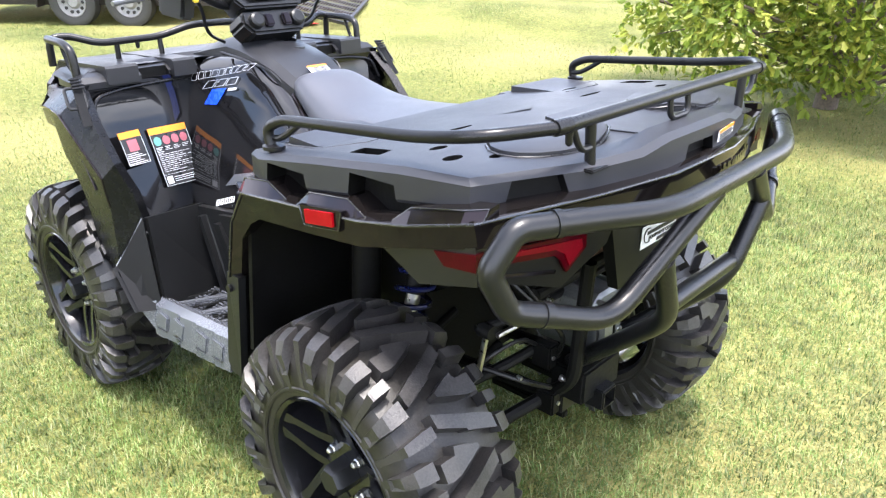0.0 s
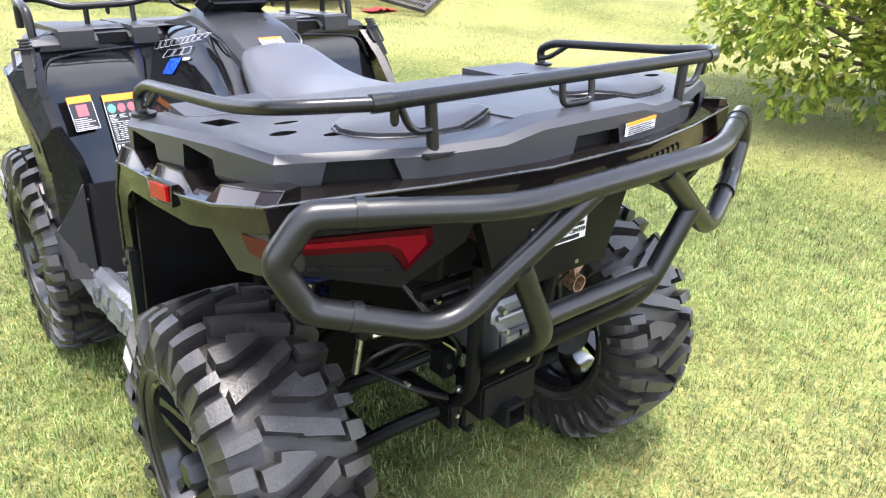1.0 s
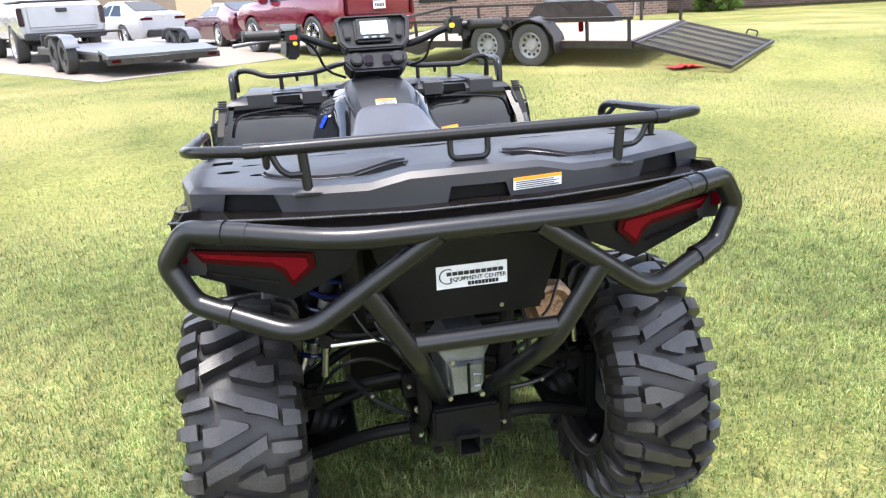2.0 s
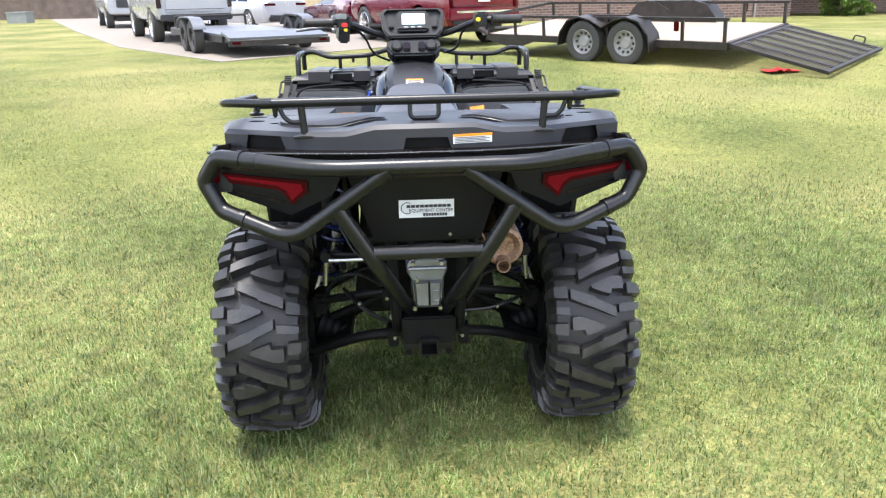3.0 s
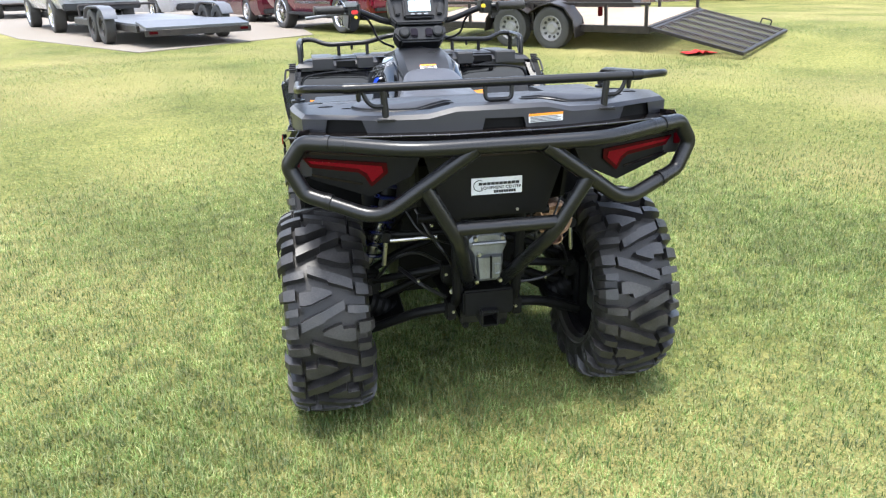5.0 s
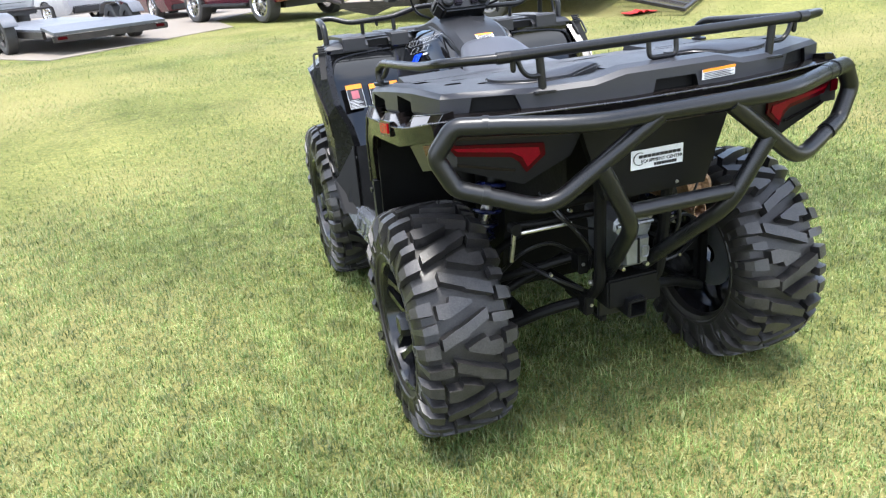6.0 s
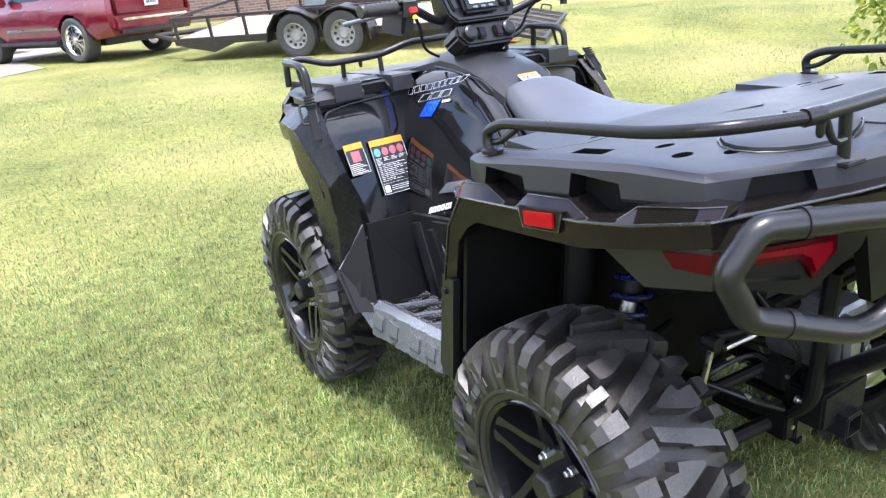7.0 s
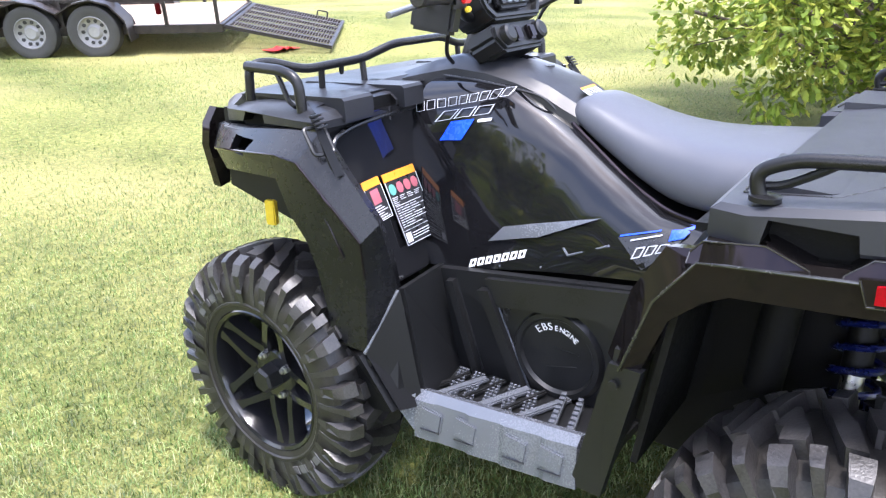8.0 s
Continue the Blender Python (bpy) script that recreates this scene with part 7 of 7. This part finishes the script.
# ---- plants ----
def leaf_material(name, a, b, c, mix=0.35, spread=0.1):
    m = bpy.data.materials.new(name)
    m.use_nodes = True
    nt = m.node_tree
    p = nt.nodes["Principled BSDF"]
    geo = nt.nodes.new("ShaderNodeNewGeometry")
    ramp = nt.nodes.new("ShaderNodeValToRGB")
    ramp.color_ramp.elements[0].color, ramp.color_ramp.elements[1].color = (*a, 1), (*c, 1)
    e = ramp.color_ramp.elements.new(0.55)
    e.color = (*b, 1)
    nt.links.new(geo.outputs["Random Per Island"], ramp.inputs["Fac"])
    tc = nt.nodes.new("ShaderNodeTexCoord")
    nz = nt.nodes.new("ShaderNodeTexNoise")
    nz.inputs["Scale"].default_value, nz.inputs["Detail"].default_value = 0.9, 4
    nt.links.new(tc.outputs["Object"], nz.inputs["Vector"])
    mr = nt.nodes.new("ShaderNodeMapRange")
    mr.inputs["From Min"].default_value, mr.inputs["From Max"].default_value = 0.35, 0.65
    mr.inputs["To Min"].default_value, mr.inputs["To Max"].default_value = 0.84, 1.16
    nt.links.new(nz.outputs["Fac"], mr.inputs["Value"])
    tuft = nt.nodes.new("ShaderNodeTexNoise")
    tuft.inputs["Scale"].default_value, tuft.inputs["Detail"].default_value = 9.0, 3
    nt.links.new(tc.outputs["Object"], tuft.inputs["Vector"])
    mr2 = nt.nodes.new("ShaderNodeMapRange")
    mr2.inputs["From Min"].default_value, mr2.inputs["From Max"].default_value = 0.32, 0.68
    mr2.inputs["To Min"].default_value, mr2.inputs["To Max"].default_value = 1 - spread, 1 + spread
    nt.links.new(tuft.outputs["Fac"], mr2.inputs["Value"])
    both = nt.nodes.new("ShaderNodeMath")
    both.operation = "MULTIPLY"
    nt.links.new(mr.outputs["Result"], both.inputs[0])
    nt.links.new(mr2.outputs["Result"], both.inputs[1])
    mul = nt.nodes.new("ShaderNodeMixRGB")
    mul.blend_type = "MULTIPLY"
    mul.inputs[0].default_value = 1.0
    nt.links.new(ramp.outputs["Color"], mul.inputs[1])
    nt.links.new(both.outputs[0], mul.inputs[2])
    nt.links.new(mul.outputs[0], p.inputs["Base Color"])
    p.inputs["Roughness"].default_value = 0.45
    p.inputs["Specular IOR Level"].default_value = 0.35
    tr = nt.nodes.new("ShaderNodeBsdfTranslucent")
    nt.links.new(mul.outputs[0], tr.inputs["Color"])
    ms = nt.nodes.new("ShaderNodeMixShader")
    ms.inputs[0].default_value = mix
    nt.links.new(p.outputs[0], ms.inputs[1])
    nt.links.new(tr.outputs[0], ms.inputs[2])
    nt.links.new(ms.outputs[0], nt.nodes["Material Output"].inputs["Surface"])
    return m


BARK = mat("grey_brown_bark", (0.13, 0.10, 0.08), 0.9, var=0.35, scale=8, fine=60, bump=0.7)
LEAF = leaf_material("oak_leaf", (0.14, 0.22, 0.03), (0.32, 0.41, 0.06), (0.56, 0.56, 0.12), 0.55)
SHRUBLEAF = leaf_material("shrub_leaf", (0.05, 0.11, 0.02), (0.11, 0.20, 0.03), (0.22, 0.30, 0.05))

# outline of a lobed leaf: along, across
LOBES = np.array([(0, 0), (0.18, 0.10), (0.26, 0.26), (0.36, 0.13), (0.50, 0.34), (0.60, 0.16), (0.74, 0.28), (0.82, 0.12), (1.0, 0.0)])


def crown(name, parent, centres, count, size, seed, material):
    """Lobed leaves in sprays round the given clump centres (x, y, z, radius)."""
    rng = np.random.default_rng(seed)
    cen = np.array(centres)
    pick = rng.integers(0, len(cen), count)
    d = rng.normal(size=(count, 3))
    d /= np.linalg.norm(d, axis=1)[:, None]
    r = cen[pick, 3] * (0.45 + 0.6 * rng.random(count) ** 0.7)
    pos = cen[pick, :3] + d * r[:, None] * np.array([1, 1, 0.75])
    # each leaf points outwards and droops
    ax = d + rng.normal(scale=0.55, size=(count, 3)) + np.array([0, 0, -0.45])
    ax /= np.linalg.norm(ax, axis=1)[:, None]
    nr = np.cross(ax, rng.normal(size=(count, 3)))
    nr += np.array([0, 0, 0.9]) * np.sign(nr[:, 2:3] + 1e-6)
    sd = np.cross(nr, ax)
    sd /= np.linalg.norm(sd, axis=1)[:, None]
    nr = np.cross(ax, sd)
    sz = size * rng.uniform(0.6, 1.25, count)
    k = len(LOBES)
    verts, faces = [], []
    for s in (1, -1):
        u, v = LOBES[:, 0], LOBES[:, 1] * s
        lift = np.abs(v) * 0.35 - 0.25 * u ** 2
        verts.append(pos[:, None] + sz[:, None, None] * (u[None, :, None] * ax[:, None] + v[None, :, None] * sd[:, None] + lift[None, :, None] * nr[:, None]))
    allv = np.concatenate(verts, axis=1)
    # left half and right half share the midrib by position of the first and last points
    idx = np.arange(count)[:, None] * 2 * k
    tri = []
    for i in range(1, k - 1):
        tri.append((0, i, i + 1))
        tri.append((0, k + i + 1 if i + 1 < k - 1 else k - 1, k + i))
    faces = (idx[:, :, None] + np.array(tri)[None]).reshape(-1, 3)
    me = bpy.data.meshes.new(name)
    v = allv.reshape(-1, 3)
    me.vertices.add(len(v))
    me.vertices.foreach_set("co", v.ravel())
    me.loops.add(len(faces) * 3)
    me.loops.foreach_set("vertex_index", faces.ravel().astype(np.int32))
    me.polygons.add(len(faces))
    me.polygons.foreach_set("loop_start", np.arange(0, len(faces) * 3, 3, dtype=np.int32))
    me.update(calc_edges=True)
    me.validate()
    me.materials.append(material)
    ob = new(name, me)
    ob.parent = parent
    return tagged(ob, kind="stuff")


def tree(name, label, place, height, spread, clumps, leaves, size, seed, low=0.25, material=None, lean=(0, 0)):
    rnd = random.Random(seed)
    root = new(name)
    root.location = (place[0], place[1], ground_z(*place))
    tagged(root, label, "tree" if height > 1.8 else "shrub")
    stem = bmesh.new()
    h = height
    rows = []
    for k in range(9):
        t = k / 8
        r = (0.075 * (1 - t) + 0.012) * h / 3
        c = Vector((0.08 * math.sin(t * 3) * h / 3, 0.06 * math.cos(t * 4) * h / 3, -0.05 + t * h * 0.9))
        rows.append([c + Vector((r * math.cos(a * math.pi / 5), r * math.sin(a * math.pi / 5), 0)) for a in range(10)])
    loft(stem, rows)
    centres = []
    for k in range(clumps):
        a = k * 2.399 + rnd.uniform(-0.4, 0.4)
        t = (k + 0.5) / clumps
        z = h * (low + (0.98 - low) * t) * rnd.uniform(0.9, 1.05)
        rad = spread * math.sqrt(max(0.05, 1 - ((z / h - 0.42) / 0.62) ** 2)) * rnd.uniform(0.62, 1.0)
        tip = Vector((rad * math.cos(a) + lean[0] * t, rad * math.sin(a) + lean[1] * t, z))
        root_pt = Vector((0, 0, max(0.1, z - rad * 0.45)))
        mid = root_pt.lerp(tip, 0.5) + Vector((0, 0, 0.10 * rad))
        tube(stem, [root_pt, mid, tip], 0.012 * h / 3 + 0.004, 6, 0.2, 3)
        for j in range(3):
            q = root_pt.lerp(tip, rnd.uniform(0.55, 1.05)) + Vector((rnd.uniform(-0.3, 0.3), rnd.uniform(-0.3, 0.3), rnd.uniform(-0.30, 0.12))) * spread * 0.5
            tube(stem, [mid, mid.lerp(q, 0.6) + Vector((0, 0, 0.03)), q], 0.005, 5, 0.1, 2)
            centres.append((*q, spread * rnd.uniform(0.13, 0.24)))
        centres.append((*tip, spread * rnd.uniform(0.15, 0.26)))
    part("trunk", stem, BARK, root, smooth=60)
    crown("crown", root, centres, leaves, size, seed, material or LEAF)
    return root


tree("tree", "bushy young oak with yellow-green leaves down to the grass", (5.42, 0.95), 3.4, 1.85, 52, 27000, 0.082, 5, 0.13)
tree("tree", "tall leafy oak standing on the lawn", (-8.9, 4.6), 7.5, 2.8, 44, 9000, 0.26, 9, 0.22)
tree("shrub", "rounded green shrub against the brick house", (16.6, 27.2), 1.75, 0.95, 26, 5000, 0.12, 12, 0.08, SHRUBLEAF)

# ---- grass ----
BLADE = leaf_material("grass_blade", (0.050, 0.097, 0.020), (0.143, 0.206, 0.056), (0.302, 0.308, 0.143), 0.28, 0.45)


def grass(name, rects, per, tall, wide, seed, bend=True, core=None):
    """Blades over rectangles; core (x, y, radius): they thin out from there on."""
    rng = np.random.default_rng(seed)
    pts = []
    for x0, x1, y0, y1 in rects:
        n = int((x1 - x0) * (y1 - y0) * per)
        pts.append(np.stack([rng.uniform(x0, x1, n), rng.uniform(y0, y1, n)], 1))
    p = np.concatenate(pts)
    if core:
        d = np.hypot(p[:, 0] - core[0], p[:, 1] - core[1]) / core[2]
        p = p[rng.random(len(p)) < np.exp(-d ** 3)]
    # none on the driveway
    x, y = p[:, 0], p[:, 1]
    p = p[~((y > 11.75 + 1.033 * (x + 3.75)) & (y > 11.75 - 1.31 * (x + 3.75)) & (x < 0.5))]
    n = len(p)
    t = np.clip((p[:, 1] - 3.0) / 7.0, 0, 1)
    z = 0.17 * t * t * (3 - 2 * t) - 0.004
    step = lambda lo, hi, v: np.clip((v - lo) / (hi - lo), 0, 1) ** 2 * (3 - 2 * np.clip((v - lo) / (hi - lo), 0, 1))
    far = (p[:, 0] - 4.46) * 0.758 + (p[:, 1] - 8.60) * 0.652
    z += 0.20 * step(-0.3, 2.3, far) * step(14.0, 6.0, far) * step(1.5, 4.5, p[:, 0])
    a = rng.uniform(0, 2 * np.pi, n)
    lean = np.abs(rng.normal(1.05, 0.5, n))
    h = tall * rng.uniform(0.45, 1.25, n)
    w = wide * rng.uniform(0.7, 1.3, n)
    f = np.stack([np.cos(a), np.sin(a), np.zeros(n)], 1)
    s = np.stack([-np.sin(a), np.cos(a), np.zeros(n)], 1)
    base = np.column_stack([p, z])
    up = np.array([0, 0, 1.0])
    m = base + up * (h * 0.62 * np.cos(lean * 0.5))[:, None] + f * (h * 0.62 * np.sin(lean * 0.5))[:, None]
    tip = m + up * (h * 0.5 * np.cos(lean * 1.5))[:, None] + f * (h * 0.5 * np.sin(lean * 1.5))[:, None]
    ws = s * (w / 2)[:, None]
    if bend:
        v = np.stack([base - ws, base + ws, m + ws * 0.8, m - ws * 0.8, tip], 1)
        tri = np.array([(0, 1, 2), (0, 2, 3), (3, 2, 4)])
    else:
        v = np.stack([base - ws, base + ws, tip], 1)
        tri = np.array([(0, 1, 2)])
    k = v.shape[1]
    faces = (np.arange(n)[:, None, None] * k + tri[None]).reshape(-1, 3)
    v = v.reshape(-1, 3)
    me = bpy.data.meshes.new(name)
    me.vertices.add(len(v))
    me.vertices.foreach_set("co", v.ravel())
    me.loops.add(len(faces) * 3)
    me.loops.foreach_set("vertex_index", faces.ravel().astype(np.int32))
    me.polygons.add(len(faces))
    me.polygons.foreach_set("loop_start", np.arange(0, len(faces) * 3, 3, dtype=np.int32))
    me.update(calc_edges=True)
    me.materials.append(BLADE)
    return me


lawn_grass = new("grass", grass("grass", [(-4.5, 4.5, -3.5, 4.5)], 19000, 0.034, 0.0026, 1, True, (0, 0.3, 2.9)))
tagged(lawn_grass, "short mown grass blades in green and straw yellow", "grass", kind="stuff")
lawn_far = new("grass", grass("grass_round", [(-12, 13, -7, 17)], 2400, 0.028, 0.0058, 2, False, (0.2, 3.5, 10.0)))
tagged(lawn_far, "short mown grass further over the lawn", "grass", kind="stuff")
